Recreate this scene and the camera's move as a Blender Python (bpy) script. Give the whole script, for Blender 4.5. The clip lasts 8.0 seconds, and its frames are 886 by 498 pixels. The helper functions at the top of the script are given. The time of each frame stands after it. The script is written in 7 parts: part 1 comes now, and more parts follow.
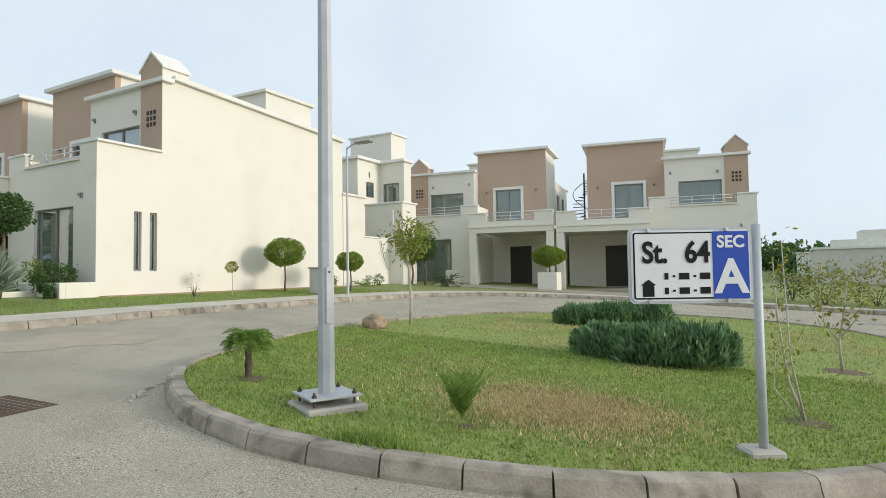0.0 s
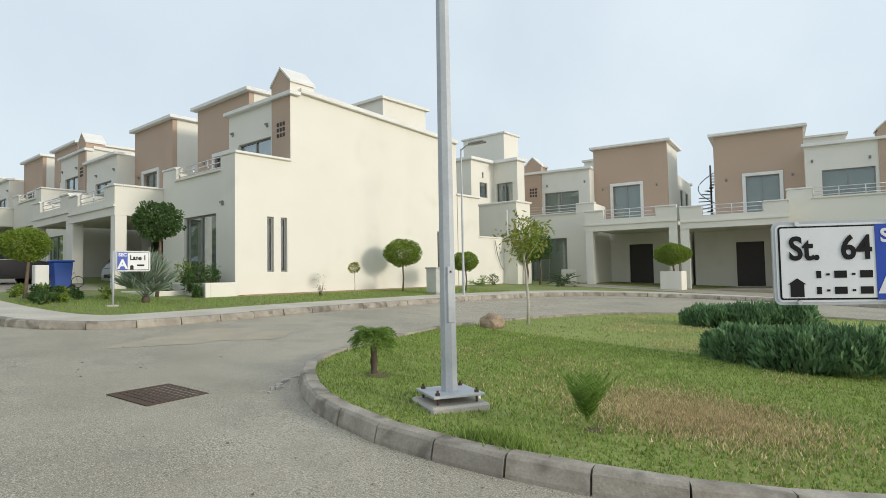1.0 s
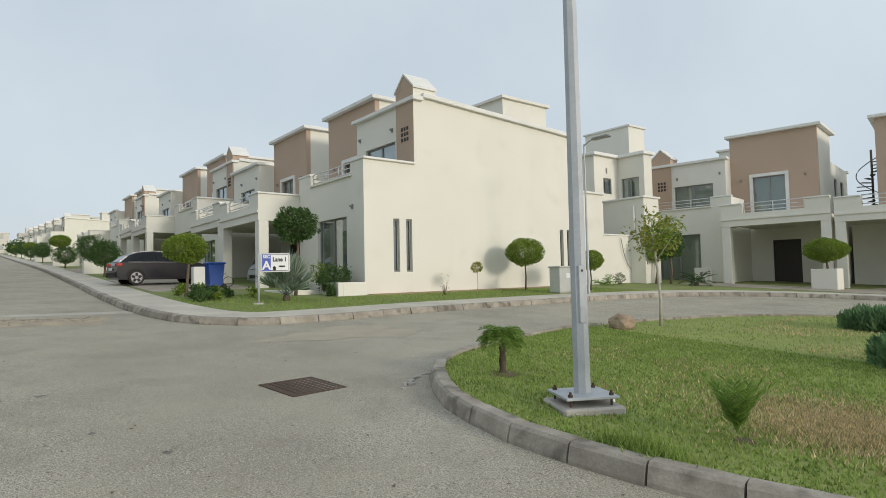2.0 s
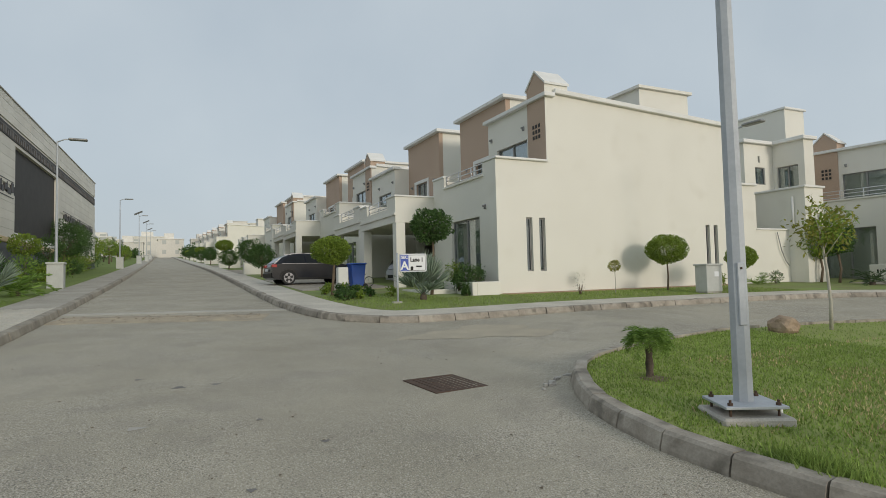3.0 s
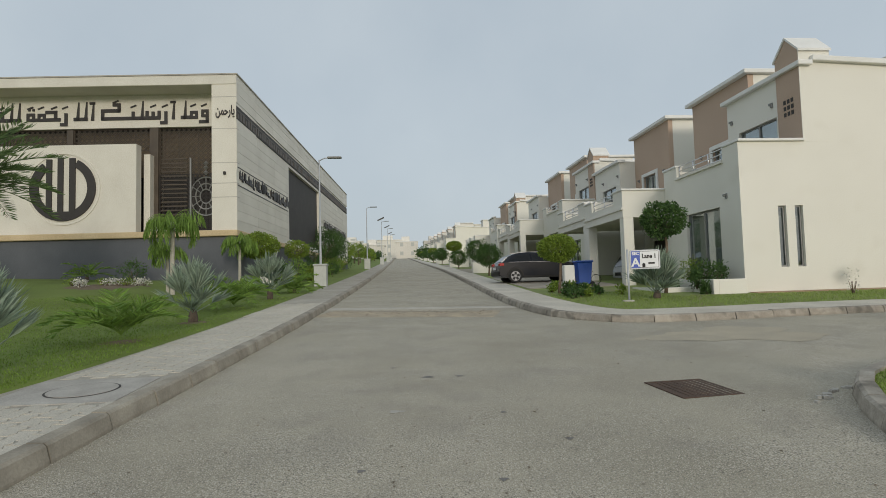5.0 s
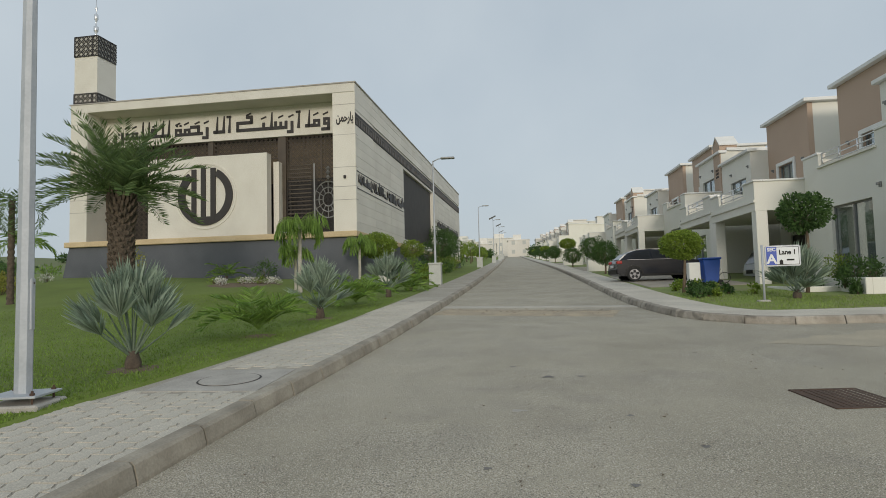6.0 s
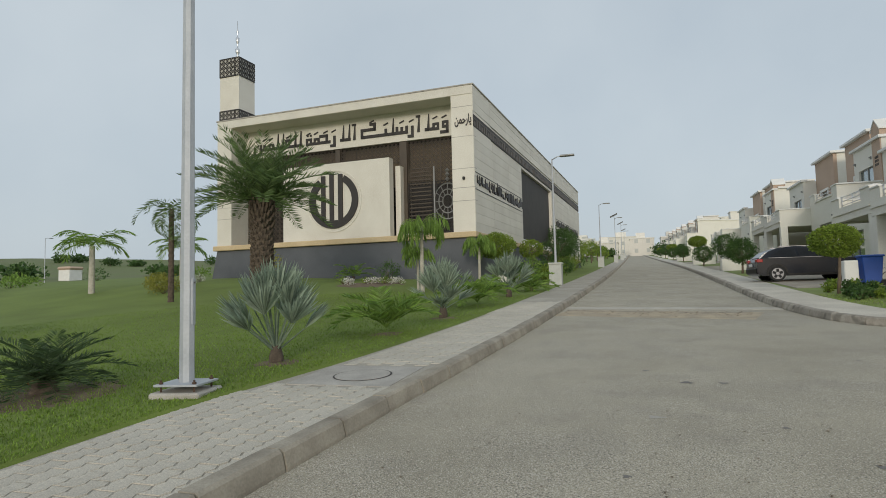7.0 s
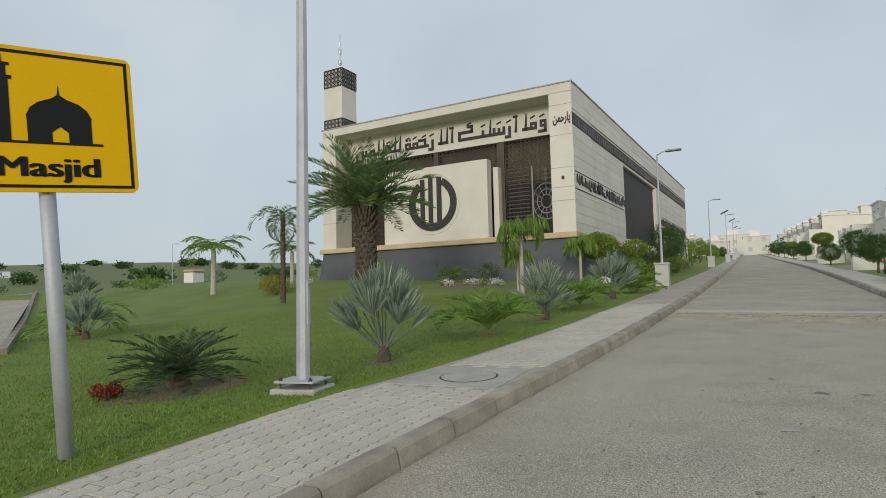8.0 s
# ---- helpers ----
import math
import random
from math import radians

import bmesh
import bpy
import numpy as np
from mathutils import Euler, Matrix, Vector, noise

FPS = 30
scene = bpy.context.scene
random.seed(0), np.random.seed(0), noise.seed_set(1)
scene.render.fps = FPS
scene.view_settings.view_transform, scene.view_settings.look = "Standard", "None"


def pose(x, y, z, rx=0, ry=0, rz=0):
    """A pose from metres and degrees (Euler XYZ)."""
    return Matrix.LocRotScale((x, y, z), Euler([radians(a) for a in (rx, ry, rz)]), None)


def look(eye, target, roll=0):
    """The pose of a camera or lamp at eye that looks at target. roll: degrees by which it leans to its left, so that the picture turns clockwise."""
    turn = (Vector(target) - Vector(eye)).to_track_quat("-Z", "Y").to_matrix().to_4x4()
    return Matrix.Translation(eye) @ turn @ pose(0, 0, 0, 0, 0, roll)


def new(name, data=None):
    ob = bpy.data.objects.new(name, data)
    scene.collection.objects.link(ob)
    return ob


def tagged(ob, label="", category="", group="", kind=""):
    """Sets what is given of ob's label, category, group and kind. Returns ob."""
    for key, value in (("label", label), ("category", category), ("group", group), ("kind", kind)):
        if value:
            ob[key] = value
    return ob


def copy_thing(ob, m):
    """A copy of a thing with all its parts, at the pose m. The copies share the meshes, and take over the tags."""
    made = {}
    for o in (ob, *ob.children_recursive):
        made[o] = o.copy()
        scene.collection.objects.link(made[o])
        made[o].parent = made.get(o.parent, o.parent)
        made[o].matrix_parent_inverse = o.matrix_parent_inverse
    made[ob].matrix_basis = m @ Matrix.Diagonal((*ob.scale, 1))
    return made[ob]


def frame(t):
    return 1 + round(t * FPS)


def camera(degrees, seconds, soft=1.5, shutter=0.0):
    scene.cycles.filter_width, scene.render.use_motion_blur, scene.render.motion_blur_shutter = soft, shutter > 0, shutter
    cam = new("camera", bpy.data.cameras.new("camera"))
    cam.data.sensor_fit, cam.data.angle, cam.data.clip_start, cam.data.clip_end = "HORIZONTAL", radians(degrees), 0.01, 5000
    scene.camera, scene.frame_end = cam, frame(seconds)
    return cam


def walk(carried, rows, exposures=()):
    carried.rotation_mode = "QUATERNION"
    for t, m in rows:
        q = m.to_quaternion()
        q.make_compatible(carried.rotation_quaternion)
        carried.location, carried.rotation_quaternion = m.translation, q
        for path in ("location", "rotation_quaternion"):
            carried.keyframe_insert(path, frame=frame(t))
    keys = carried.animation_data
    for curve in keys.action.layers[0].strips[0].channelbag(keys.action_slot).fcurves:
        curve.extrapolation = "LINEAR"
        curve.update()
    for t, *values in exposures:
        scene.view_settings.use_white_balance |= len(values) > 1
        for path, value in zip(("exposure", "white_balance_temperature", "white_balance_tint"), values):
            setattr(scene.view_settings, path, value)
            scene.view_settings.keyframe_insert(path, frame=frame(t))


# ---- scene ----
from mathutils.geometry import tessellate_polygon

cam = camera(73.54, 8.0, soft=0.85)
# t, x, y, z, yaw, pitch, roll
PATH = [
    (0.0, 0.0, 0.0, 1.6, 29.51, 2.53, 0.86),
    (0.5, -0.034, -0.016, 1.597, 34.95, 2.63, 0.95),
    (1.0, -0.068, -0.026, 1.598, 40.41, 2.69, 1.07),
    (1.5, -0.101, -0.052, 1.598, 45.91, 2.77, 1.15),
    (3.0, -0.208, -0.149, 1.597, 64.55, 3.11, 1.40),
    (3.5, -0.232, -0.171, 1.595, 70.24, 3.22, 1.42),
    (4.0, -0.248, -0.202, 1.593, 75.39, 3.33, 1.45),
    (4.5, -0.252, -0.249, 1.590, 80.61, 3.42, 1.54),
    (6.0, -0.237, -0.386, 1.598, 96.51, 3.61, 1.47),
    (6.5, -0.243, -0.444, 1.596, 102.37, 3.74, 1.48),
    (7.0, -0.252, -0.498, 1.593, 107.80, 3.92, 1.35),
    (7.5, -0.251, -0.548, 1.598, 112.45, 4.08, 1.37),
    (8.0, -0.235, -0.604, 1.601, 117.13, 4.26, 1.31),
]
walk(cam, [(t, pose(x, y, z, 90 + p, r, w)) for t, x, y, z, w, p, r in PATH],
     exposures=[(0.0, 0.59), (0.5, 0.58), (1.0, 0.50), (1.5, 0.40), (3.0, -0.01), (3.5, -0.06), (4.5, -0.04), (6.0, 0.0), (7.0, 0.04), (8.0, 0.09)])

# ---------------------------------------------------------------- light
SUN_AZ, SUN_EL = radians(79), radians(13)
world = bpy.data.worlds.new("overcast_sky")
scene.world = world
world.use_nodes = True
wn, wl = world.node_tree.nodes, world.node_tree.links
wn.clear()
sky = wn.new("ShaderNodeTexSky")
sky.sky_type = "NISHITA"
sky.sun_disc = False
sky.sun_elevation, sky.sun_rotation = SUN_EL, SUN_AZ
sky.air_density, sky.dust_density, sky.ozone_density = 1.0, 4.0, 1.0
# a veil of thin cloud over the clear sky
coord = wn.new("ShaderNodeTexCoord")
cloud = wn.new("ShaderNodeTexNoise")
cloud.inputs["Scale"].default_value = 2.2
cloud.inputs["Detail"].default_value = 5.0
cramp = wn.new("ShaderNodeValToRGB")
cramp.color_ramp.elements[0].position, cramp.color_ramp.elements[0].color = 0.3, (0.485, 0.562, 0.63, 1)
cramp.color_ramp.elements[1].position, cramp.color_ramp.elements[1].color = 0.75, (0.612, 0.68, 0.727, 1)
veil = wn.new("ShaderNodeMix")
veil.data_type = "RGBA"
veil.inputs[0].default_value = 0.86
dim = wn.new("ShaderNodeMix")
dim.data_type, dim.blend_type = "RGBA", "MULTIPLY"
dim.inputs[0].default_value = 1.0
dim.inputs[7].default_value = (0.12, 0.12, 0.12, 1)
bg = wn.new("ShaderNodeBackground")
wout = wn.new("ShaderNodeOutputWorld")
wl.new(coord.outputs["Generated"], cloud.inputs["Vector"])
wl.new(cloud.outputs["Fac"], cramp.inputs[0])
wl.new(sky.outputs[0], dim.inputs[6])
wl.new(dim.outputs[2], veil.inputs[6])
wl.new(cramp.outputs[0], veil.inputs[7])
# thin cloud glows towards the sun and dulls away from it
lean = wn.new("ShaderNodeVectorMath")
lean.operation = "DOT_PRODUCT"
lean.inputs[1].default_value = (math.sin(SUN_AZ), math.cos(SUN_AZ), 0.0)
glow = wn.new("ShaderNodeMapRange")
glow.inputs["From Min"].default_value, glow.inputs["From Max"].default_value = -1.0, 1.0
glow.inputs["To Min"].default_value, glow.inputs["To Max"].default_value = 0.97, 1.10
shade = wn.new("ShaderNodeVectorMath")
shade.operation = "SCALE"
wl.new(coord.outputs["Generated"], lean.inputs[0])
wl.new(lean.outputs["Value"], glow.inputs[0])
wl.new(veil.outputs[2], shade.inputs[0])
wl.new(glow.outputs[0], shade.inputs["Scale"])
wl.new(shade.outputs[0], bg.inputs[0])
wl.new(bg.outputs[0], wout.inputs[0])
bg.inputs[1].default_value = 1.0
sun = new("sun", bpy.data.lights.new("sun", "SUN"))
sun.data.energy, sun.data.angle, sun.data.color = 1.2, radians(11), (1.0, 0.93, 0.82)
sun.matrix_world = look((0, 0, 60), (-math.sin(SUN_AZ) * math.cos(SUN_EL) * 60, -math.cos(SUN_AZ) * math.cos(SUN_EL) * 60, 60 - math.sin(SUN_EL) * 60))

# ---------------------------------------------------------------- materials
def material(name, col, rough=0.8, col2=None, scale=3.0, fine=40.0, bump=0.15, metal=0.0, spread=0.5, island=0.0, objvar=0.0, spec=0.5, bumpdist=0.01, grain=0.35):
    """Two scales of colour variation and a fine relief."""
    m = bpy.data.materials.new(name)
    m.use_nodes = True
    n, l = m.node_tree.nodes, m.node_tree.links
    p = n["Principled BSDF"]
    p.inputs["Roughness"].default_value = rough
    p.inputs["Metallic"].default_value = metal
    p.inputs["Specular IOR Level"].default_value = spec
    tc = n.new("ShaderNodeTexCoord")
    big, small = n.new("ShaderNodeTexNoise"), n.new("ShaderNodeTexNoise")
    big.inputs["Scale"].default_value, big.inputs["Detail"].default_value = scale, 6.0
    small.inputs["Scale"].default_value, small.inputs["Detail"].default_value = fine, 4.0
    ramp = n.new("ShaderNodeValToRGB")
    c2 = col2 or tuple(c * 0.8 for c in col)
    ramp.color_ramp.elements[0].position, ramp.color_ramp.elements[0].color = 0.5 - spread / 2, (*c2, 1)
    ramp.color_ramp.elements[1].position, ramp.color_ramp.elements[1].color = 0.5 + spread / 2, (*col, 1)
    mixn = n.new("ShaderNodeMix")
    mixn.data_type, mixn.blend_type = "RGBA", "OVERLAY"
    mixn.inputs[0].default_value = grain
    l.new(tc.outputs["Object"], big.inputs["Vector"])
    l.new(tc.outputs["Object"], small.inputs["Vector"])
    l.new(big.outputs["Fac"], ramp.inputs[0])
    l.new(ramp.outputs[0], mixn.inputs[6])
    l.new(small.outputs["Fac"], mixn.inputs[7])
    last = mixn.outputs[2]
    if island or objvar:
        hsv = n.new("ShaderNodeHueSaturation")
        mr = n.new("ShaderNodeMapRange")
        amount = island or objvar
        mr.inputs["To Min"].default_value, mr.inputs["To Max"].default_value = 1 - amount, 1 + amount
        if island:
            l.new(n.new("ShaderNodeNewGeometry").outputs["Random Per Island"], mr.inputs[0])
        else:
            l.new(n.new("ShaderNodeObjectInfo").outputs["Random"], mr.inputs[0])
        l.new(mr.outputs[0], hsv.inputs["Value"])
        l.new(last, hsv.inputs["Color"])
        last = hsv.outputs[0]
    l.new(last, p.inputs["Base Color"])
    if bump:
        b = n.new("ShaderNodeBump")
        b.inputs["Strength"].default_value, b.inputs["Distance"].default_value = bump, bumpdist
        l.new(small.outputs["Fac"], b.inputs["Height"])
        l.new(b.outputs[0], p.inputs["Normal"])
    return m


def leafmat(name, col, col2, rough=0.55, trans=0.4):
    m = material(name, col, rough, col2, scale=2.5, fine=12, bump=0.0, island=0.35, spec=0.3)
    n, l = m.node_tree.nodes, m.node_tree.links
    p, out = n["Principled BSDF"], n["Material Output"]
    t, mix = n.new("ShaderNodeBsdfTranslucent"), n.new("ShaderNodeMixShader")
    l.new(p.inputs["Base Color"].links[0].from_socket, t.inputs[0])
    mix.inputs[0].default_value = trans
    l.new(p.outputs[0], mix.inputs[1])
    l.new(t.outputs[0], mix.inputs[2])
    l.new(mix.outputs[0], out.inputs[0])
    return m


def pane_glass(name, tint):
    m = bpy.data.materials.new(name)
    m.use_nodes = True
    n, l = m.node_tree.nodes, m.node_tree.links
    n.remove(n["Principled BSDF"])
    g, t, f, mix = n.new("ShaderNodeBsdfGlossy"), n.new("ShaderNodeBsdfTransparent"), n.new("ShaderNodeLayerWeight"), n.new("ShaderNodeMixShader")
    f.inputs[0].default_value = 0.32
    amount = n.new("ShaderNodeMapRange")
    amount.inputs["To Min"].default_value, amount.inputs["To Max"].default_value = 0.09, 0.6
    g.inputs["Roughness"].default_value = 0.03
    g.inputs["Color"].default_value = (0.8, 0.85, 0.9, 1)
    t.inputs[0].default_value = (*tint, 1)
    l.new(f.outputs["Facing"], amount.inputs[0])
    l.new(amount.outputs[0], mix.inputs[0])
    l.new(t.outputs[0], mix.inputs[1])
    l.new(g.outputs[0], mix.inputs[2])
    l.new(mix.outputs[0], n["Material Output"].inputs[0])
    return m


M_CREAM = material("cream_plaster", (0.79, 0.765, 0.69), 0.9, (0.735, 0.71, 0.635), 0.6, 30, 0.12, spread=0.6)
M_TAN = material("tan_plaster", (0.50, 0.372, 0.285), 0.9, (0.455, 0.335, 0.25), 0.7, 30, 0.12, spread=0.6)
M_WHITE = material("white_paint", (0.80, 0.79, 0.76), 0.75, (0.70, 0.69, 0.65), 1.5, 40, 0.08)
M_GREYROOF = material("roof_screed", (0.42, 0.40, 0.36), 0.95, (0.32, 0.30, 0.27), 1, 30)
# dim colour stands in for the low light inside a room
M_INSIDE = material("painted_dim_interior", (0.22, 0.20, 0.18), 0.9, (0.18, 0.165, 0.15), 1, 20, 0.0)
M_DOOR = material("dark_door_wood", (0.035, 0.024, 0.02), 0.5, (0.025, 0.018, 0.015), 5, 60, 0.05)
M_ALU = material("anodised_frame", (0.30, 0.30, 0.29), 0.45, (0.24, 0.24, 0.23), 5, 50, 0.0, metal=0.5)
M_GLASS = pane_glass("window_glass", (0.82, 0.85, 0.83))
M_STEEL = material("galvanised_steel", (0.52, 0.54, 0.56), 0.62, (0.40, 0.42, 0.45), 3, 30, 0.03, metal=0.35, grain=0.12)
M_CHROME = material("rail_steel", (0.72, 0.72, 0.72), 0.3, (0.62, 0.62, 0.62), 5, 40, 0.0, metal=0.9)
M_ASPHALT = material("asphalt", (0.402, 0.364, 0.282), 0.9, (0.306, 0.276, 0.211), 0.55, 95, 0.9, spread=0.36, bumpdist=0.012, grain=0.95)
M_CONC = material("concrete", (0.50, 0.47, 0.42), 0.9, (0.34, 0.315, 0.28), 2.5, 60, 0.3, objvar=0.08)
M_KERB = material("kerb_concrete", (0.44, 0.395, 0.33), 0.92, (0.23, 0.20, 0.16), 3.4, 45, 0.6, objvar=0.16, spread=0.5, grain=0.28)
M_PAVE = material("paver_concrete", (0.585, 0.54, 0.455), 0.9, (0.43, 0.395, 0.33), 1.0, 80, 0.5, objvar=0.06, grain=0.6)
M_PAVEBED = material("sandy_paving_bed", (0.44, 0.405, 0.34), 0.95, (0.32, 0.29, 0.24), 1.0, 80, 0.5, grain=0.6)
M_SOIL = material("bare_soil", (0.20, 0.15, 0.10), 0.95, (0.12, 0.085, 0.055), 3, 40, 0.6)
M_TURF = material("turf", (0.275, 0.315, 0.085), 0.95, (0.205, 0.235, 0.062), 0.8, 45, 0.6, spread=0.5)
M_TURF2 = material("mosque_turf", (0.165, 0.225, 0.04), 0.95, (0.11, 0.15, 0.025), 0.5, 45, 0.6, spread=0.5)
M_FIELD = material("field", (0.125, 0.165, 0.045), 0.95, (0.135, 0.145, 0.06), 0.06, 3, 0.3, spread=0.4)
M_BLADE = leafmat("grass_blade", (0.285, 0.385, 0.09), (0.205, 0.285, 0.066), 0.6, 0.3)
M_BLADE2 = leafmat("lush_grass_blade", (0.215, 0.32, 0.055), (0.14, 0.215, 0.036), 0.6, 0.3)
M_STRAW = leafmat("dry_grass", (0.62, 0.51, 0.29), (0.48, 0.38, 0.20), 0.7, 0.2)
M_STONE = material("clad_stone", (0.72, 0.69, 0.61), 0.7, (0.62, 0.585, 0.51), 0.7, 25, 0.1, objvar=0.05)
M_SLATE = material("slate_plinth", (0.10, 0.105, 0.115), 0.6, (0.075, 0.08, 0.088), 1.2, 30, 0.15)
M_LEDGE = material("sandstone_ledge", (0.62, 0.49, 0.31), 0.8, (0.50, 0.38, 0.22), 1, 30)
M_BRONZE = material("bronze_screen", (0.115, 0.092, 0.068), 0.5, (0.07, 0.057, 0.045), 2, 40, 0.05, metal=0.4)
M_SCREENBACK = material("amber_screen_backing", (0.24, 0.19, 0.125), 0.8, (0.17, 0.13, 0.085), 1, 30)
M_BANDBACK = material("band_backing_stone", (0.46, 0.445, 0.40), 0.8, (0.38, 0.37, 0.335), 1, 30)
# near-black base colour puts the shade of recesses and gaps into the surface
M_DARKGAP = material("painted_recess_shade", (0.05, 0.045, 0.04), 0.7, (0.035, 0.03, 0.028), 2, 40, 0.0)
M_LETTER = material("black_lettering", (0.035, 0.03, 0.026), 0.5, (0.025, 0.02, 0.018), 4, 40, 0.0)
M_BARK = material("bark", (0.20, 0.15, 0.105), 0.95, (0.11, 0.08, 0.055), 8, 60, 0.7)
M_PALEBARK = material("pale_bark", (0.52, 0.49, 0.42), 0.9, (0.36, 0.33, 0.27), 8, 60, 0.4)
M_PALMBARK = material("palm_bark", (0.15, 0.115, 0.085), 0.95, (0.05, 0.038, 0.028), 9, 50, 0.9)
M_LEAF_BALL = leafmat("topiary_leaf", (0.27, 0.36, 0.055), (0.16, 0.235, 0.04))
M_LEAF_DARK = leafmat("dark_leaf", (0.105, 0.185, 0.052), (0.056, 0.108, 0.032))
M_LEAF_YEL = leafmat("yellow_leaf", (0.34, 0.32, 0.06), (0.2, 0.22, 0.05))
M_LEAF_PALM = leafmat("palm_leaf", (0.24, 0.36, 0.075), (0.15, 0.25, 0.05))
M_LEAF_DATE = leafmat("date_frond", (0.165, 0.24, 0.085), (0.11, 0.165, 0.06))
M_LEAF_FAN = leafmat("grey_fan_leaf", (0.34, 0.41, 0.31), (0.23, 0.29, 0.215))
M_LEAF_SAGO = leafmat("sago_leaf", (0.085, 0.135, 0.055), (0.05, 0.085, 0.033))
M_LEAF_JUN = leafmat("juniper_spray", (0.235, 0.37, 0.175), (0.10, 0.19, 0.085))
M_FLOWER = leafmat("white_flower", (0.75, 0.74, 0.68), (0.6, 0.58, 0.5))
M_RED = leafmat("red_leaf", (0.33, 0.05, 0.03), (0.2, 0.03, 0.02))
M_ROCK = material("sandstone_rock", (0.44, 0.33, 0.23), 0.95, (0.25, 0.18, 0.12), 4, 25, 0.8)
M_RUST = material("rusted_grate", (0.105, 0.06, 0.038), 0.85, (0.06, 0.038, 0.026), 6, 50, 0.5)
M_BLUE = material("blue_sign_film", (0.015, 0.065, 0.42), 0.4, (0.012, 0.055, 0.36), 3, 40, 0.0, grain=0.08)
M_SIGNWHITE = material("white_sign_film", (0.74, 0.75, 0.76), 0.4, (0.68, 0.69, 0.70), 3, 40, 0.0, grain=0.08)
M_YELLOW = material("yellow_sign_film", (0.78, 0.45, 0.004), 0.6, (0.73, 0.42, 0.004), 3, 40, 0.0, spec=0.12, grain=0.1)
M_BLACK = material("black_film", (0.012, 0.012, 0.012), 0.45, (0.01, 0.01, 0.01), 3, 40, 0.0, grain=0.08, spec=0.2)
M_BIN = material("blue_plastic", (0.012, 0.075, 0.36), 0.45, (0.01, 0.06, 0.3), 3, 40, 0.03)
M_CARPAINT = material("dark_car_paint", (0.013, 0.015, 0.021), 0.2, (0.010, 0.012, 0.017), 3, 60, 0.0, spec=0.35)
M_TYRE = material("tyre_rubber", (0.02, 0.02, 0.02), 0.85, (0.015, 0.015, 0.015), 6, 60, 0.1)
M_RIM = material("alloy_rim", (0.22, 0.22, 0.23), 0.4, (0.16, 0.16, 0.17), 6, 60, 0.0, metal=0.8)
M_TAILLIGHT = material("red_lens", (0.35, 0.01, 0.01), 0.2, (0.3, 0.01, 0.01), 6, 60, 0.0)
M_PANEL = material("solar_cell", (0.02, 0.025, 0.05), 0.2, (0.015, 0.02, 0.04), 6, 40, 0.0)
M_BOXGREY = material("grey_cabinet_paint", (0.50, 0.51, 0.48), 0.55, (0.42, 0.43, 0.40), 3, 40, 0.05)
M_CLAYTILE = material("paved_drive", (0.40, 0.355, 0.285), 0.9, (0.29, 0.25, 0.195), 1.5, 30, 0.3)
M_FAR = material("far_plaster", (0.74, 0.71, 0.64), 0.9, (0.64, 0.61, 0.55), 0.2, 3, 0.0, objvar=0.12)


# ---------------------------------------------------------------- ground shape
SLOPE, CROSS = 0.0537, 0.0048


def G(x, y):
    """Height of the road's plane: it climbs towards -x."""
    xx = max(min(x, 120.0), -260.0)
    return -SLOPE * xx + CROSS * max(min(y, 120.0), -160.0)


def ease(t):
    t = max(0.0, min(1.0, t))
    return t * t * (3 - 2 * t)


def mound(x, y):
    """The lawn swells up towards the mosque."""
    a = ease((-y - 5.2) / 5.0) * ease((-x - 11.0) / 14.0)
    b = ease((-y - 8.0) / 15.0) * ease((-x - 13.0) / 13.0)
    return 0.50 * a + 0.45 * b


def L(x, y):
    return G(x, y) + 0.16 + mound(x, y)


# ---------------------------------------------------------------- mesh helpers
def thing(name, at, label, category, group="", kind=""):
    e = new(name)
    e.empty_display_size = 0.2
    e.location = at
    return tagged(e, label, category, group, kind)


def mesh_of(name, verts, faces, mat, smooth=False):
    me = bpy.data.meshes.new(name)
    me.from_pydata(verts, [], faces)
    me.update()
    if mat:
        me.materials.append(mat)
    if smooth:
        me.shade_smooth()
    return me


def put(name, me, parent=None, label="", loc=None):
    ob = new(name, me)
    if parent is not None:
        ob.parent = parent
    if loc is not None:
        ob.location = loc
    if label:
        tagged(ob, label)
    return ob


def part(name, bm, mat, parent=None, label="", smooth=False, bevel=0.0):
    if bevel:
        bmesh.ops.bevel(bm, geom=bm.edges[:], offset=bevel, segments=1, affect="EDGES", profile=0.7)
    me = bpy.data.meshes.new(name)
    bmesh.ops.recalc_face_normals(bm, faces=bm.faces)
    bm.to_mesh(me)
    bm.free()
    me.materials.append(mat)
    if smooth:
        me.shade_smooth()
    return put(name, me, parent, label)


def box(bm, x0, x1, y0, y1, z0, z1):
    x0, x1, y0, y1, z0, z1 = min(x0, x1), max(x0, x1), min(y0, y1), max(y0, y1), min(z0, z1), max(z0, z1)
    v = [bm.verts.new(p) for p in ((x0, y0, z0), (x1, y0, z0), (x1, y1, z0), (x0, y1, z0), (x0, y0, z1), (x1, y0, z1), (x1, y1, z1), (x0, y1, z1))]
    for f in ((0, 3, 2, 1), (4, 5, 6, 7), (0, 1, 5, 4), (1, 2, 6, 5), (2, 3, 7, 6), (3, 0, 4, 7)):
        bm.faces.new([v[i] for i in f])
    return v


def boxes(*rows):
    bm = bmesh.new()
    for r in rows:
        box(bm, *r)
    return bm


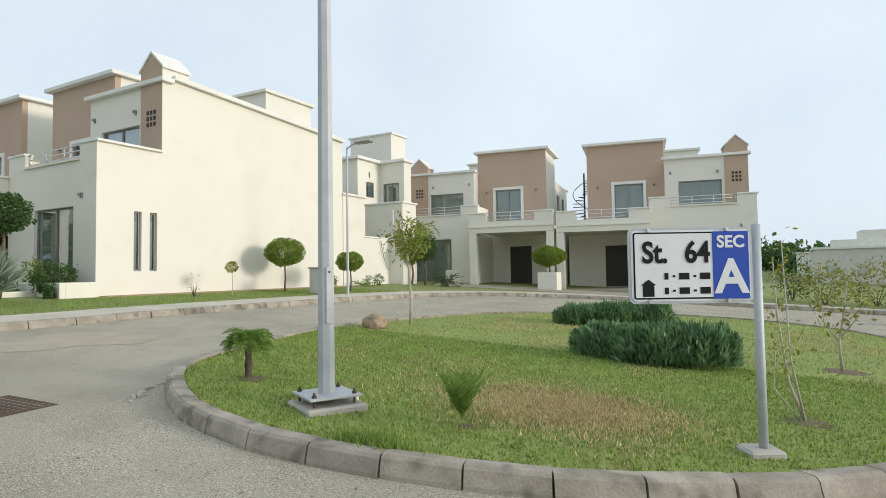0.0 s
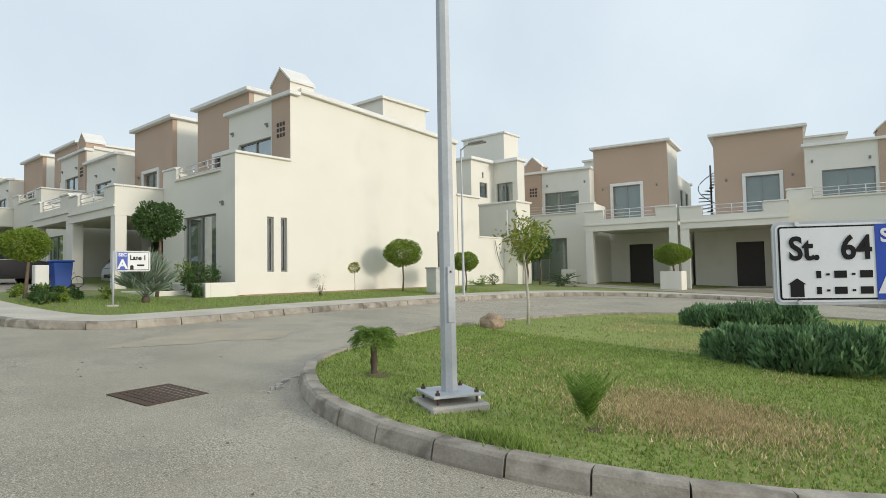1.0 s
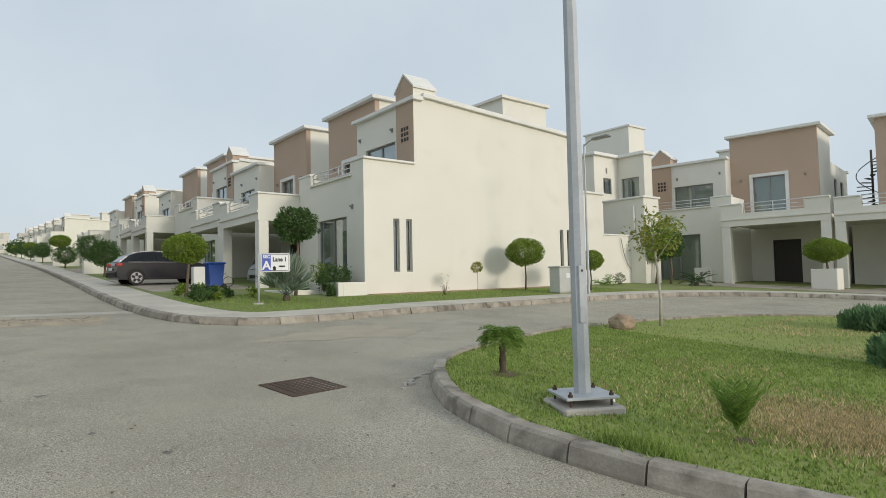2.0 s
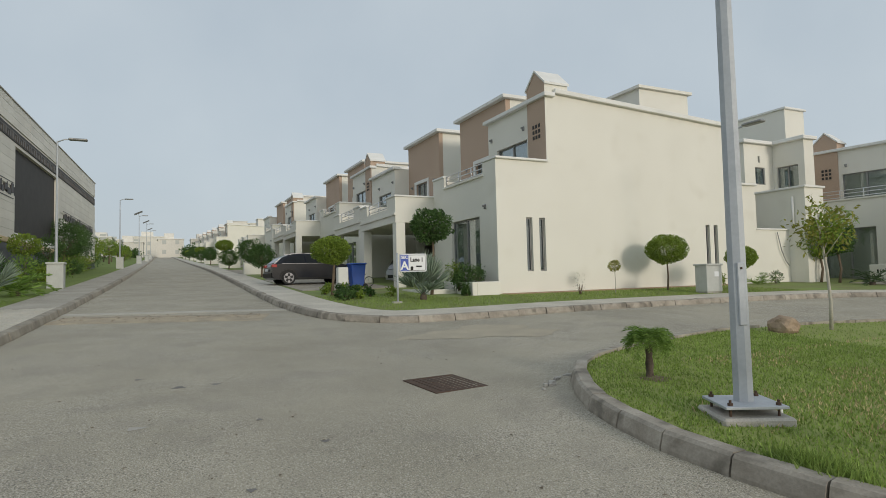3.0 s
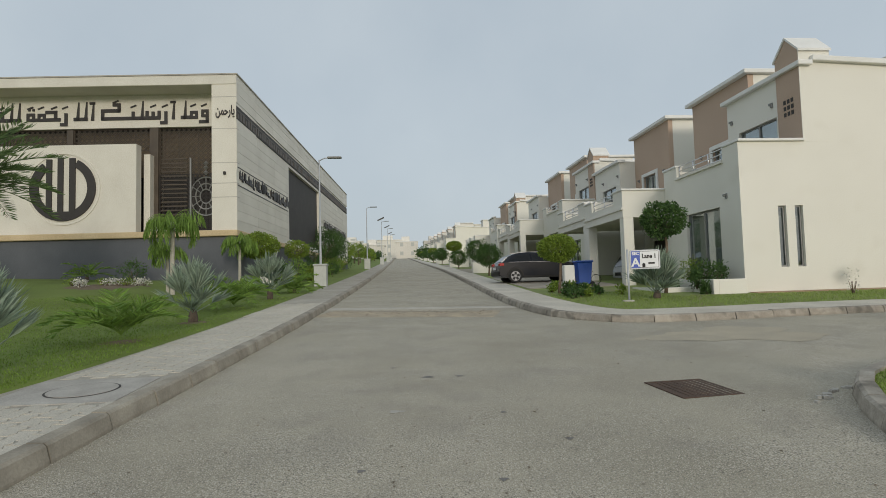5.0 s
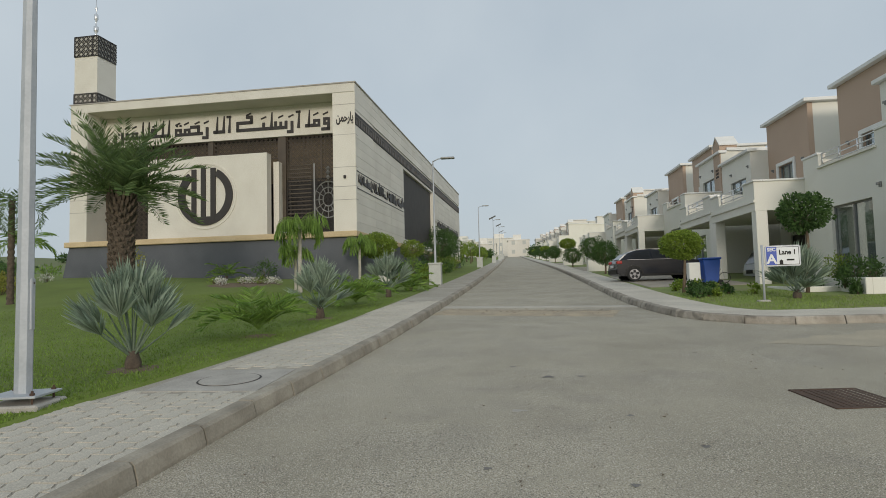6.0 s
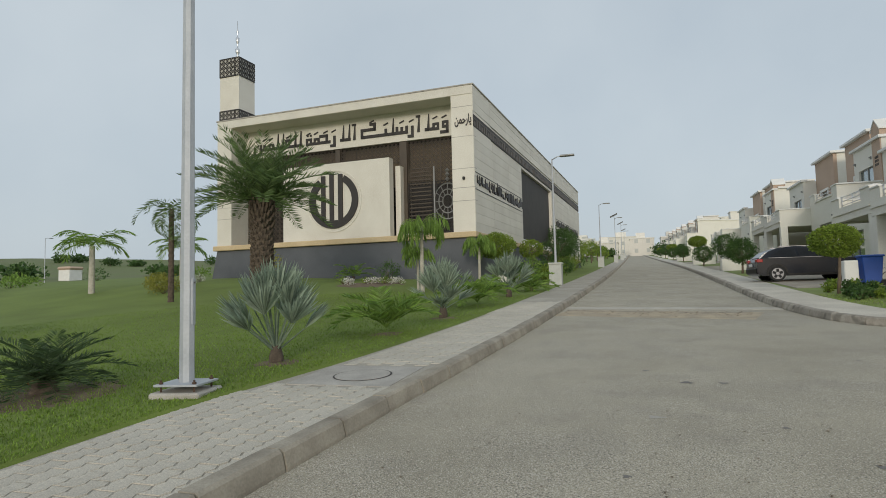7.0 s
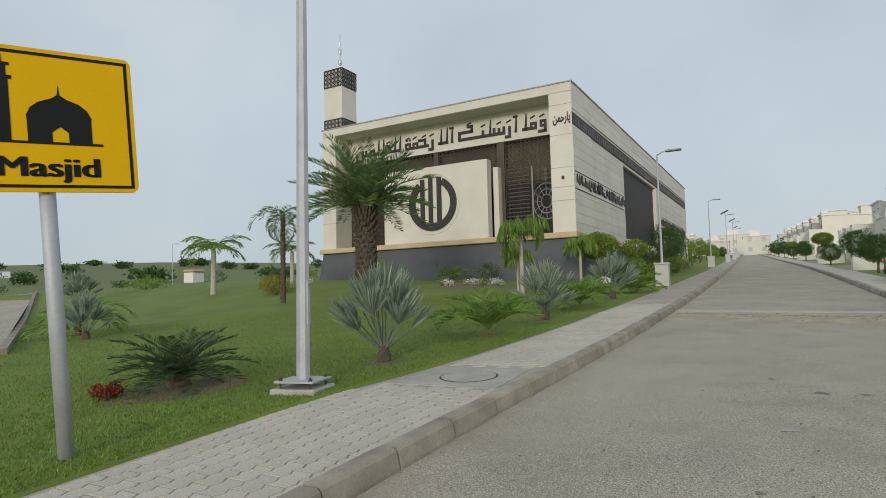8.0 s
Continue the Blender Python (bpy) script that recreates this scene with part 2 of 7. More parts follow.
def tube(path, radii, sides=10, cap=True):
    """Verts and faces of a round tube along a path."""
    vs, fs = [], []
    for i, p in enumerate(path):
        a = Vector(path[max(i - 1, 0)])
        b = Vector(path[min(i + 1, len(path) - 1)])
        d = (b - a).normalized()
        s = d.orthogonal().normalized() if abs(d.z) < 0.9 else Vector((1, 0, 0))
        s = (s - d * s.dot(d)).normalized()
        w = d.cross(s)
        r = radii[i] if isinstance(radii, (list, tuple)) else radii
        for k in range(sides):
            t = 2 * math.pi * k / sides
            vs.append(tuple(Vector(p) + s * (r * math.cos(t)) + w * (r * math.sin(t))))
    for i in range(len(path) - 1):
        for k in range(sides):
            a, b = i * sides + k, i * sides + (k + 1) % sides
            fs.append((a, b, b + sides, a + sides))
    if cap:
        fs.append(tuple(range(sides))[::-1])
        fs.append(tuple(range(len(vs) - sides, len(vs))))
    return vs, fs


def tubepart(name, path, radii, mat, parent, sides=10, label=""):
    vs, fs = tube(path, radii, sides)
    return put(name, mesh_of(name, vs, fs, mat, True), parent, label)


def join(chunks):
    vs, fs = [], []
    for v, f in chunks:
        k = len(vs)
        vs += v
        fs += [tuple(i + k for i in q) for q in f]
    return vs, fs


def letters(name, body, size, mat, parent, m, depth=0.004, align="CENTER", squeeze=1.0, label="", weight=0.0):
    cu = bpy.data.curves.new(name, "FONT")
    cu.body, cu.size, cu.extrude, cu.align_x, cu.align_y = body, size, depth, align, "CENTER"
    cu.offset = weight
    cu.resolution_u = 4
    tmp = new(name + "_tmp", cu)
    me = bpy.data.meshes.new_from_object(tmp.evaluated_get(bpy.context.evaluated_depsgraph_get()))
    bpy.data.objects.remove(tmp)
    bpy.data.curves.remove(cu)
    me.name = name
    me.materials.clear()
    me.materials.append(mat)
    me.transform(m @ Matrix.Diagonal((squeeze, 1, 1, 1)))
    return put(name, me, parent, label)


def sheet(outline, lift, mat, name, base=None, drop=0.5, label="", kind="structure", category=""):
    """A slab whose top follows the road's plane."""
    bm = bmesh.new()
    top = [bm.verts.new((x, y, G(x, y) + lift)) for x, y in outline]
    bot = [bm.verts.new((x, y, G(x, y) + lift - drop)) for x, y in outline]
    n = len(top)
    for tri in tessellate_polygon([[Vector((x, y, 0)) for x, y in outline]]):
        if len(set(tri)) == 3:
            bm.faces.new([top[i] for i in tri])
    for i in range(n):
        bm.faces.new((top[i], top[(i + 1) % n], bot[(i + 1) % n], bot[i]))
    return tagged(part(name, bm, mat), label, category, "", kind)


def smooth_line(pts, step, closed=False):
    """Even points along a Catmull-Rom line."""
    n = len(pts)
    fine = []
    span = n if closed else n - 1
    for i in range(span):
        q = [pts[(i + k) % n] if closed else pts[max(0, min(n - 1, i + k))] for k in (-1, 0, 1, 2)]
        for s in range(16):
            t = s / 16
            fine.append(tuple(0.5 * (2 * q[1][c] + (q[2][c] - q[0][c]) * t + (2 * q[0][c] - 5 * q[1][c] + 4 * q[2][c] - q[3][c]) * t * t
                                     + (3 * q[1][c] - q[0][c] - 3 * q[2][c] + q[3][c]) * t ** 3) for c in (0, 1)))
    if not closed:
        fine.append(pts[-1])
    else:
        fine.append(fine[0])
    out, need = [fine[0]], step
    for a, b in zip(fine, fine[1:]):
        d = math.dist(a, b)
        while d >= need and d > 1e-9:
            k = need / d
            a = (a[0] + (b[0] - a[0]) * k, a[1] + (b[1] - a[1]) * k)
            out.append(a)
            d = math.dist(a, b)
            need = step
        need -= d
    return out


def inside(x, y, poly):
    hit = False
    for (x0, y0), (x1, y1) in zip(poly, poly[1:] + poly[:1]):
        if (y0 > y) != (y1 > y) and x < x0 + (y - y0) / (y1 - y0) * (x1 - x0):
            hit = not hit
    return hit

M_CURTAIN = material("drawn_curtain", (0.46, 0.48, 0.42), 0.9, (0.38, 0.40, 0.34), 2, 20, 0.0)
M_VERGE = material("verge_turf", (0.20, 0.265, 0.065), 0.95, (0.185, 0.19, 0.075), 0.9, 35, 0.6, spread=0.35)
M_SPLASH = material("splashed_soil", (0.42, 0.30, 0.19), 0.95, (0.30, 0.21, 0.13), 2, 40, 0.5)
M_KERBDARK = material("dirty_kerb_concrete", (0.40, 0.36, 0.29), 0.95, (0.20, 0.175, 0.138), 2.6, 45, 0.6, objvar=0.14, spread=0.5, grain=0.28)


def add_flecks(m, scale, low, high, colour, amount=0.55):
    """Pale stones worn bare in the surface, thicker in some stretches."""
    n, l = m.node_tree.nodes, m.node_tree.links
    p = n["Principled BSDF"]
    src = p.inputs["Base Color"].links[0].from_socket
    tc, vor, wide = n.new("ShaderNodeTexCoord"), n.new("ShaderNodeTexNoise"), n.new("ShaderNodeTexNoise")
    vor.inputs["Scale"].default_value, vor.inputs["Detail"].default_value = scale, 1.0
    wide.inputs["Scale"].default_value, wide.inputs["Detail"].default_value = 0.9, 4.0
    add, mr, mix = n.new("ShaderNodeMath"), n.new("ShaderNodeMapRange"), n.new("ShaderNodeMix")
    add.operation = "MULTIPLY_ADD"
    add.inputs[1].default_value = 0.35
    mr.inputs["From Min"].default_value, mr.inputs["From Max"].default_value = low, high
    mr.inputs["To Max"].default_value = amount
    mix.data_type = "RGBA"
    mix.inputs[7].default_value = (*colour, 1)
    l.new(tc.outputs["Object"], vor.inputs["Vector"])
    l.new(tc.outputs["Object"], wide.inputs["Vector"])
    l.new(wide.outputs["Fac"], add.inputs[0])
    l.new(vor.outputs["Fac"], add.inputs[2])
    l.new(add.outputs[0], mr.inputs[0])
    l.new(mr.outputs[0], mix.inputs[0])
    l.new(src, mix.inputs[6])
    l.new(mix.outputs[2], p.inputs["Base Color"])


add_flecks(M_ASPHALT, 80, 0.72, 0.82, (0.64, 0.59, 0.50), 0.75)
add_flecks(M_ASPHALT, 60, 0.78, 0.87, (0.12, 0.11, 0.09), 0.75)
add_flecks(M_ASPHALT, 1.6, 0.70, 0.90, (0.25, 0.226, 0.185), 0.3)
add_flecks(M_KERB, 4.5, 0.74, 0.88, (0.09, 0.08, 0.062))
add_flecks(M_CREAM, 1.1, 0.76, 1.05, (0.66, 0.625, 0.54))
# ---------------------------------------------------------------- ground, road, lawns
def grid_sheet(name, xs, ys, zf, mat, label, category):
    vs = [(x, y, zf(x, y)) for y in ys for x in xs]
    w = len(xs)
    fs = [(j * w + i, j * w + i + 1, (j + 1) * w + i + 1, (j + 1) * w + i) for j in range(len(ys) - 1) for i in range(w - 1)]
    return tagged(put(name, mesh_of(name, vs, fs, mat, True)), label, category, "", "structure")


far = [-2600, -1500, -900, -600, -420, -320]
grid_sheet("ground", far + list(range(-260, 121, 20)) + [200, 400, 900, 2000], [-2500, -1400, -800, -500, -340, -240] + list(range(-200, 121, 20)) + [200, 400, 900, 2000],
           lambda x, y: G(x, y) - 0.12 + 13 * ease((-y - 65) / 300) + 4 * ease((y - 60) / 400), M_FIELD, "rough green and brown field grass", "ground")

ISLAND = smooth_line([(-7.95, 10), (-7.6, 7.3), (-7.05, 5.55), (-6.58, 4.76), (-5.98, 4.24), (-5.1, 3.73), (-4.3, 3.49), (-3.55, 3.40), (-2.4, 3.53), (-1.3, 3.85), (-0.35, 4.4), (0.6, 5.2),
                      (1.6, 6.6), (2.7, 9), (3.2, 12), (2.6, 15), (1.2, 17.5), (-1.1, 18.5), (-3.5, 17.8), (-5.4, 16.4), (-7.1, 14.0)], 0.62, True)
NKERB = smooth_line([(-250, 3.2), (-110, 3.3), (-60, 3.5), (-45, 3.4), (-30.5, 3.17), (-23.6, 3.0), (-18.2, 2.94), (-15.1, 3.12), (-13.7, 3.47), (-12.95, 4.0), (-12.5, 4.6), (-12.4, 5.6), (-12.45, 7.2), (-12.62, 8.6),
                     (-12.7, 10.5), (-12.7, 13), (-12.5, 17.5), (-11.7, 21.2), (-9.8, 23.6), (-6.5, 25), (-2, 25.6), (8, 25.9), (40, 26)], 0.9)
SKERB = smooth_line([(-250, -1.5), (-120, -1.6), (-80, -1.7), (-55, -1.84), (-40, -1.98), (-28, -2.18), (-18, -2.42), (-12.5, -2.62), (-8, -2.88), (-5, -3.07), (-2, -3.17), (8, -3.27), (30, -3.3)], 0.9)
LAWN_EDGE = [(-250, -3.1), (-80, -3.3), (-50, -3.5), (-32.7, -3.74), (-19.1, -4.09), (-13.3, -4.27), (-10.3, -4.48), (-8.4, -4.66), (-7.07, -4.87), (-5.7, -5.15), (-3.8, -5.2), (0, -5.25), (30, -5.3)]


def lawn_edge(x):
    """Where the south pavement meets the mosque lawn."""
    for (xa, ya), (xb, yb) in zip(LAWN_EDGE, LAWN_EDGE[1:]):
        if x <= xb:
            return ya + (yb - ya) * (x - xa) / (xb - xa)
    return LAWN_EDGE[-1][1]


road_line = [(x, y - 0.12) for x, y in SKERB[::-3]] + [(-255, -1.6), (-255, 3.3)] + [p for p in NKERB[::2]] + [(60, 26), (60, -3.4)]
sheet(road_line, 0.0, M_ASPHALT, "road", drop=0.3, label="worn grey asphalt street climbing away between kerbs", category="road")


def kerbstones(name, line, w, h, mat, label, group, limit, side=1, gap=0.02):
    """Bevelled kerb blocks end to end along a line; the nearest are pieces, the rest one mesh."""
    holder = thing(name, (0, 0, 0), label, "kerb", group, "structure")
    rest = bmesh.new()
    n = 0
    for (ax, ay), (bx, by) in zip(line, line[1:]):
        mx, my = (ax + bx) / 2, (ay + by) / 2
        d = Vector((bx - ax, by - ay))
        ln = d.length - gap
        d.normalize()
        nx, ny = -d.y * side, d.x * side
        jit = random.uniform(-0.008, 0.008)
        prof = ((0.0, -0.25), (0.0, 0.03), (0.03, h - 0.025), (0.06, h), (w, h), (w, -0.25))
        near = limit(mx, my)
        bm = bmesh.new() if near else rest
        ends = []
        for s in (-ln / 2, ln / 2):
            ends.append([bm.verts.new((mx + d.x * s + nx * (u + jit), my + d.y * s + ny * (u + jit), G(mx + d.x * s, my + d.y * s) + z + jit * 0.6)) for u, z in prof])
        k = len(prof)
        for i in range(k):
            bm.faces.new((ends[0][i], ends[0][(i + 1) % k], ends[1][(i + 1) % k], ends[1][i]))
        bm.faces.new(ends[0])
        bm.faces.new(ends[1][::-1])
        if near:
            part("kerbstone", bm, mat, holder)
            n += 1
    if len(rest.verts):
        tagged(part("far_kerb", rest, mat, holder), "", "", "", "stuff")
    else:
        rest.free()
    return holder


# island lawn, set inside its kerb
def shrink(poly, d):
    out = []
    n = len(poly)
    for i in range(n):
        a, b = poly[i - 1], poly[(i + 1) % n]
        t = Vector((b[0] - a[0], b[1] - a[1])).normalized()
        out.append((poly[i][0] - t.y * d, poly[i][1] + t.x * d))
    return out


ring = ISLAND[:-1]
area = sum(a[0] * b[1] - b[0] * a[1] for a, b in zip(ring, ring[1:] + ring[:1]))
turn_side = 1 if area > 0 else -1
lawn_ring = shrink(ring, 0.18 * turn_side)
sheet(lawn_ring, 0.12, M_TURF, "island_lawn", drop=0.4, label="mown green lawn of the traffic island, yellowed in patches", category="lawn")

# north side: pavement strip and lawn
n_in = [(x, y) for x, y in shrink(NKERB, 0.18)]
n_walk = [(x, y) for x, y in shrink(NKERB, 1.42)]
north_lawn = n_walk[::2] + [(40, 60), (-250, 60)]
strip = bmesh.new()
pa = [strip.verts.new((x, y, G(x, y) + 0.14)) for x, y in n_in]
pb = [strip.verts.new((x, y, G(x, y) + 0.14)) for x, y in n_walk]
for i in range(len(pa) - 1):
    strip.faces.new((pa[i], pa[i + 1], pb[i + 1], pb[i]))
tagged(part("pavement", strip, M_PAVE), "pale concrete pavement along the houses", "pavement", "", "structure")
sheet(north_lawn, 0.13, M_VERGE, "house_lawn", drop=0.4, label="short green grass verge in front of the houses", category="lawn")

# south side: pavement and mosque lawn
sheet([(x, y - 0.18) for x, y in SKERB[::3]] + [(30, -3.5)] + LAWN_EDGE[::-1], 0.125, M_PAVEBED, "pavement", drop=0.4, label="pale concrete block pavement beside the lawn", category="pavement")
mx = sorted(set([-250, -200, -150, -120, -100] + list(range(-90, -40, 5)) + [x * 1.0 for x in range(-40, 1, 1)] + [4, 8, 14, 30]))
lawn_rows = [-66, -52, -42, -33] + [-25 + 1.0 * i for i in range(25)] + [-0.5, 0.0, 0.05, 0.4]
lawn_v, lawn_f = [], []
for v_ in lawn_rows:
    for x in mx:
        y = lawn_edge(x) + v_
        lawn_v.append((x, y, L(x, y) - 0.01 - 0.12 * ease((-y - 45) / 25) - (0.0 if v_ < 0.03 else 0.12)))
for j_ in range(len(lawn_rows) - 1):
    for i_ in range(len(mx) - 1):
        a_ = j_ * len(mx) + i_
        lawn_f.append((a_, a_ + 1, a_ + 1 + len(mx), a_ + len(mx)))
tagged(put("mosque_lawn", mesh_of("mosque_lawn", lawn_v, lawn_f, M_TURF2, True)), "smooth green lawn around the mosque", "lawn", "", "structure")


kerbstones("island_kerb", ISLAND, 0.19, 0.16, M_KERB, "weathered concrete kerb round the lawn island", "kerbs", lambda x, y: True, turn_side)
kerbstones("north_kerb", NKERB, 0.18, 0.16, M_KERB, "weathered concrete kerb beside the houses", "kerbs", lambda x, y: x > -45, 1)
kerbstones("south_kerb", SKERB, 0.20, 0.17, M_KERBDARK, "weathered concrete kerb beside the mosque lawn", "kerbs", lambda x, y: x > -50, -1)
# ---------------------------------------------------------------- houses
def wall_grid(bm, at, a_cuts, z_cuts, holes):
    """One connected wall mesh: cells between the cuts, left open where a hole is; at(a, side, z) places a corner."""
    made = {}

    def vert(i, k, j):
        if (i, k, j) not in made:
            made[(i, k, j)] = bm.verts.new(at(a_cuts[i], k, z_cuts[j]))
        return made[(i, k, j)]

    def solid(i, j):
        if not (0 <= i < len(a_cuts) - 1 and 0 <= j < len(z_cuts) - 1):
            return False
        a, z = (a_cuts[i] + a_cuts[i + 1]) / 2, (z_cuts[j] + z_cuts[j + 1]) / 2
        return not any(h[0] < a < h[1] and h[2] < z < h[3] for h in holes)

    for i in range(len(a_cuts) - 1):
        for j in range(len(z_cuts) - 1):
            if not solid(i, j):
                continue
            for k in (0, 1):
                bm.faces.new((vert(i, k, j), vert(i + 1, k, j), vert(i + 1, k, j + 1), vert(i, k, j + 1)))
            for di, dj, p, q in ((-1, 0, (i, j), (i, j + 1)), (1, 0, (i + 1, j), (i + 1, j + 1)), (0, -1, (i, j), (i + 1, j)), (0, 1, (i, j + 1), (i + 1, j + 1))):
                if not solid(i + di, j + dj):
                    bm.faces.new((vert(p[0], 0, p[1]), vert(q[0], 0, q[1]), vert(q[0], 1, q[1]), vert(p[0], 1, p[1])))


def cuts(lo, hi, extra):
    return sorted({lo, hi, *[e for e in extra if lo < e < hi]})


def wall_v(bm, m, u0, u1, z0, z1, v0, v1, holes=()):
    """A wall along u with openings (ua, ub, za, zb) through it."""
    wall_grid(bm, lambda a, k, z: (m * a, (v0, v1)[k], z), cuts(u0, u1, [e for h in holes for e in h[:2]]), cuts(z0, z1, [e for h in holes for e in h[2:]]), holes)


def wall_u(bm, m, v0, v1, z0, z1, u0, u1, holes=()):
    """A wall along v with openings (va, vb, za, zb) through it."""
    wall_grid(bm, lambda a, k, z: (m * (u0, u1)[k], a, z), cuts(v0, v1, [e for h in holes for e in h[:2]]), cuts(z0, z1, [e for h in holes for e in h[2:]]), holes)


def walled(name, fn, mat, parent, *args):
    bm = bmesh.new()
    fn(bm, *args)
    return part(name, bm, mat, parent)


def win_v(house, m, u0, u1, z0, z1, v, leaves=2, trim=False):
    """A sliding window in a wall along u: outer frame, mullions, panes."""
    t = 0.055
    bm = boxes((m * u0, m * u1, v, v + 0.07, z0, z0 + t), (m * u0, m * u1, v, v + 0.07, z1 - t, z1), (m * u0, m * (u0 + t), v, v + 0.07, z0 + t, z1 - t), (m * (u1 - t), m * u1, v, v + 0.07, z0 + t, z1 - t))
    for k in range(1, leaves):
        c = u0 + (u1 - u0) * k / leaves
        box(bm, m * (c - t * 0.7), m * (c + t * 0.7), v - 0.01, v + 0.06, z0 + t, z1 - t)
    win = part("window", bm, M_ALU, house, "dark glazed sliding window with a grey metal frame")
    for k in range(leaves):
        a, b = u0 + (u1 - u0) * k / leaves + t * 0.7, u0 + (u1 - u0) * (k + 1) / leaves - t * 0.7
        p = part("pane", boxes((m * a, m * b, v + 0.03, v + 0.036, z0 + t, z1 - t)), M_GLASS, win)
        p.visible_shadow = False
    part("curtain", boxes((m * (u0 + 0.02), m * (u1 - 0.02), v + 0.14, v + 0.16, z0, z1)), M_CURTAIN, win, "pale drawn curtain")
    if trim:
        w = 0.17
        bm = boxes((m * (u0 - w), m * (u1 + w), v - 0.17, v - 0.09, z1, z1 + w), (m * (u0 - w), m * (u1 + w), v - 0.17, v - 0.09, z0 - w, z0),
                   (m * (u0 - w), m * u0, v - 0.17, v - 0.09, z0, z1), (m * u1, m * (u1 + w), v - 0.17, v - 0.09, z0, z1))
        part("window_surround", bm, M_WHITE, house, "white plaster surround", bevel=0.01)


def win_u(house, m, v0, v1, z0, z1, u, leaves=1):
    t = 0.05
    bm = boxes((m * u, m * (u + 0.07), v0, v1, z0, z0 + t), (m * u, m * (u + 0.07), v0, v1, z1 - t, z1), (m * u, m * (u + 0.07), v0, v0 + t, z0 + t, z1 - t), (m * u, m * (u + 0.07), v1 - t, v1, z0 + t, z1 - t))
    for k in range(1, leaves):
        c = v0 + (v1 - v0) * k / leaves
        box(bm, m * u, m * (u + 0.06), c - t * 0.6, c + t * 0.6, z0 + t, z1 - t)
    win = part("window", bm, M_ALU, house)
    p = part("pane", boxes((m * (u + 0.03), m * (u + 0.036), v0 + t, v1 - t, z0 + t, z1 - t)), M_GLASS, win)
    p.visible_shadow = False


def rail(house, m, u0, u1, v, z0, z1, bars=2):
    """A terrace rail of thin steel tubes between posts."""
    ch = []
    for k in range(bars + 1):
        z = z0 + (z1 - z0) * (k + 0.6) / (bars + 0.6)
        ch.append(tube([(m * u0, v, z), (m * u1, v, z)], 0.02, 6))
    n = max(2, int((u1 - u0) / 0.95))
    for k in range(n + 1):
        u = u0 + 0.03 + (u1 - u0 - 0.06) * k / n
        ch.append(tube([(m * u, v, z0), (m * u, v, z1)], 0.022, 6))
    put("railing", mesh_of("railing", *join(ch), M_CHROME, True), house, "thin steel terrace rail")


def wall_lamp(house, m, u, v, z):
    bm = boxes((m * (u - 0.05), m * (u + 0.05), v - 0.05, v, z - 0.08, z + 0.08), (m * (u - 0.045), m * (u + 0.045), v - 0.12, v - 0.05, z - 0.02, z + 0.06))
    part("wall_lamp", bm, M_ALU, house, "small grey wall lamp", bevel=0.012)


def chimney(h, m, end=True):
    """Gabled chimney stack with a grid of nine vent holes."""
    ch = bmesh.new()
    box(ch, m * 0.01, m * 1.15, -0.06, 0.95, 4.0, 7.62)
    v = [ch.verts.new(p) for p in ((0.0, -0.06, 7.62), (m * 1.15, -0.06, 7.62), (m * 0.575, -0.06, 8.15), (0.0, 0.95, 7.62), (m * 1.15, 0.95, 7.62), (m * 0.575, 0.95, 8.15))]
    for f in ((0, 1, 2), (3, 5, 4), (0, 2, 5, 3), (1, 4, 5, 2), (0, 3, 4, 1)):
        ch.faces.new([v[i] for i in f])
    chim = part("chimney", ch, M_TAN, h, "tan plastered chimney stack with a gabled white cap")
    if end:
        part("chimney_side", boxes((m * -0.004, m * 0.012, -0.064, 0.96, 4.7, 7.66)), M_CREAM, chim)
    cap = bmesh.new()
    for a, b in (((-0.06, 7.57), (0.575, 8.16)), ((1.21, 7.57), (0.575, 8.16))):
        q = [cap.verts.new((m * u, w, z + dz)) for w in (-0.1, 1.0) for dz in (0, 0.08) for u, z in (a, b)]
        for f in ((0, 1, 3, 2), (4, 6, 7, 5), (0, 4, 5, 1), (2, 3, 7, 6), (0, 2, 6, 4), (1, 5, 7, 3)):
            cap.faces.new([q[i] for i in f])
    part("chimney_cap", cap, M_WHITE, chim)
    for i in range(3):
        for j in range(3):
            u, z = 0.4 + 0.18 * i, 5.75 + 0.2 * j
            # flat near-black tile paints in the darkness of an open vent
            part("vent_hole", boxes((m * (u - 0.055), m * (u + 0.055), -0.075, -0.05, z - 0.065, z + 0.065)), M_DARKGAP, chim)


HW = 9.75   # a house's width


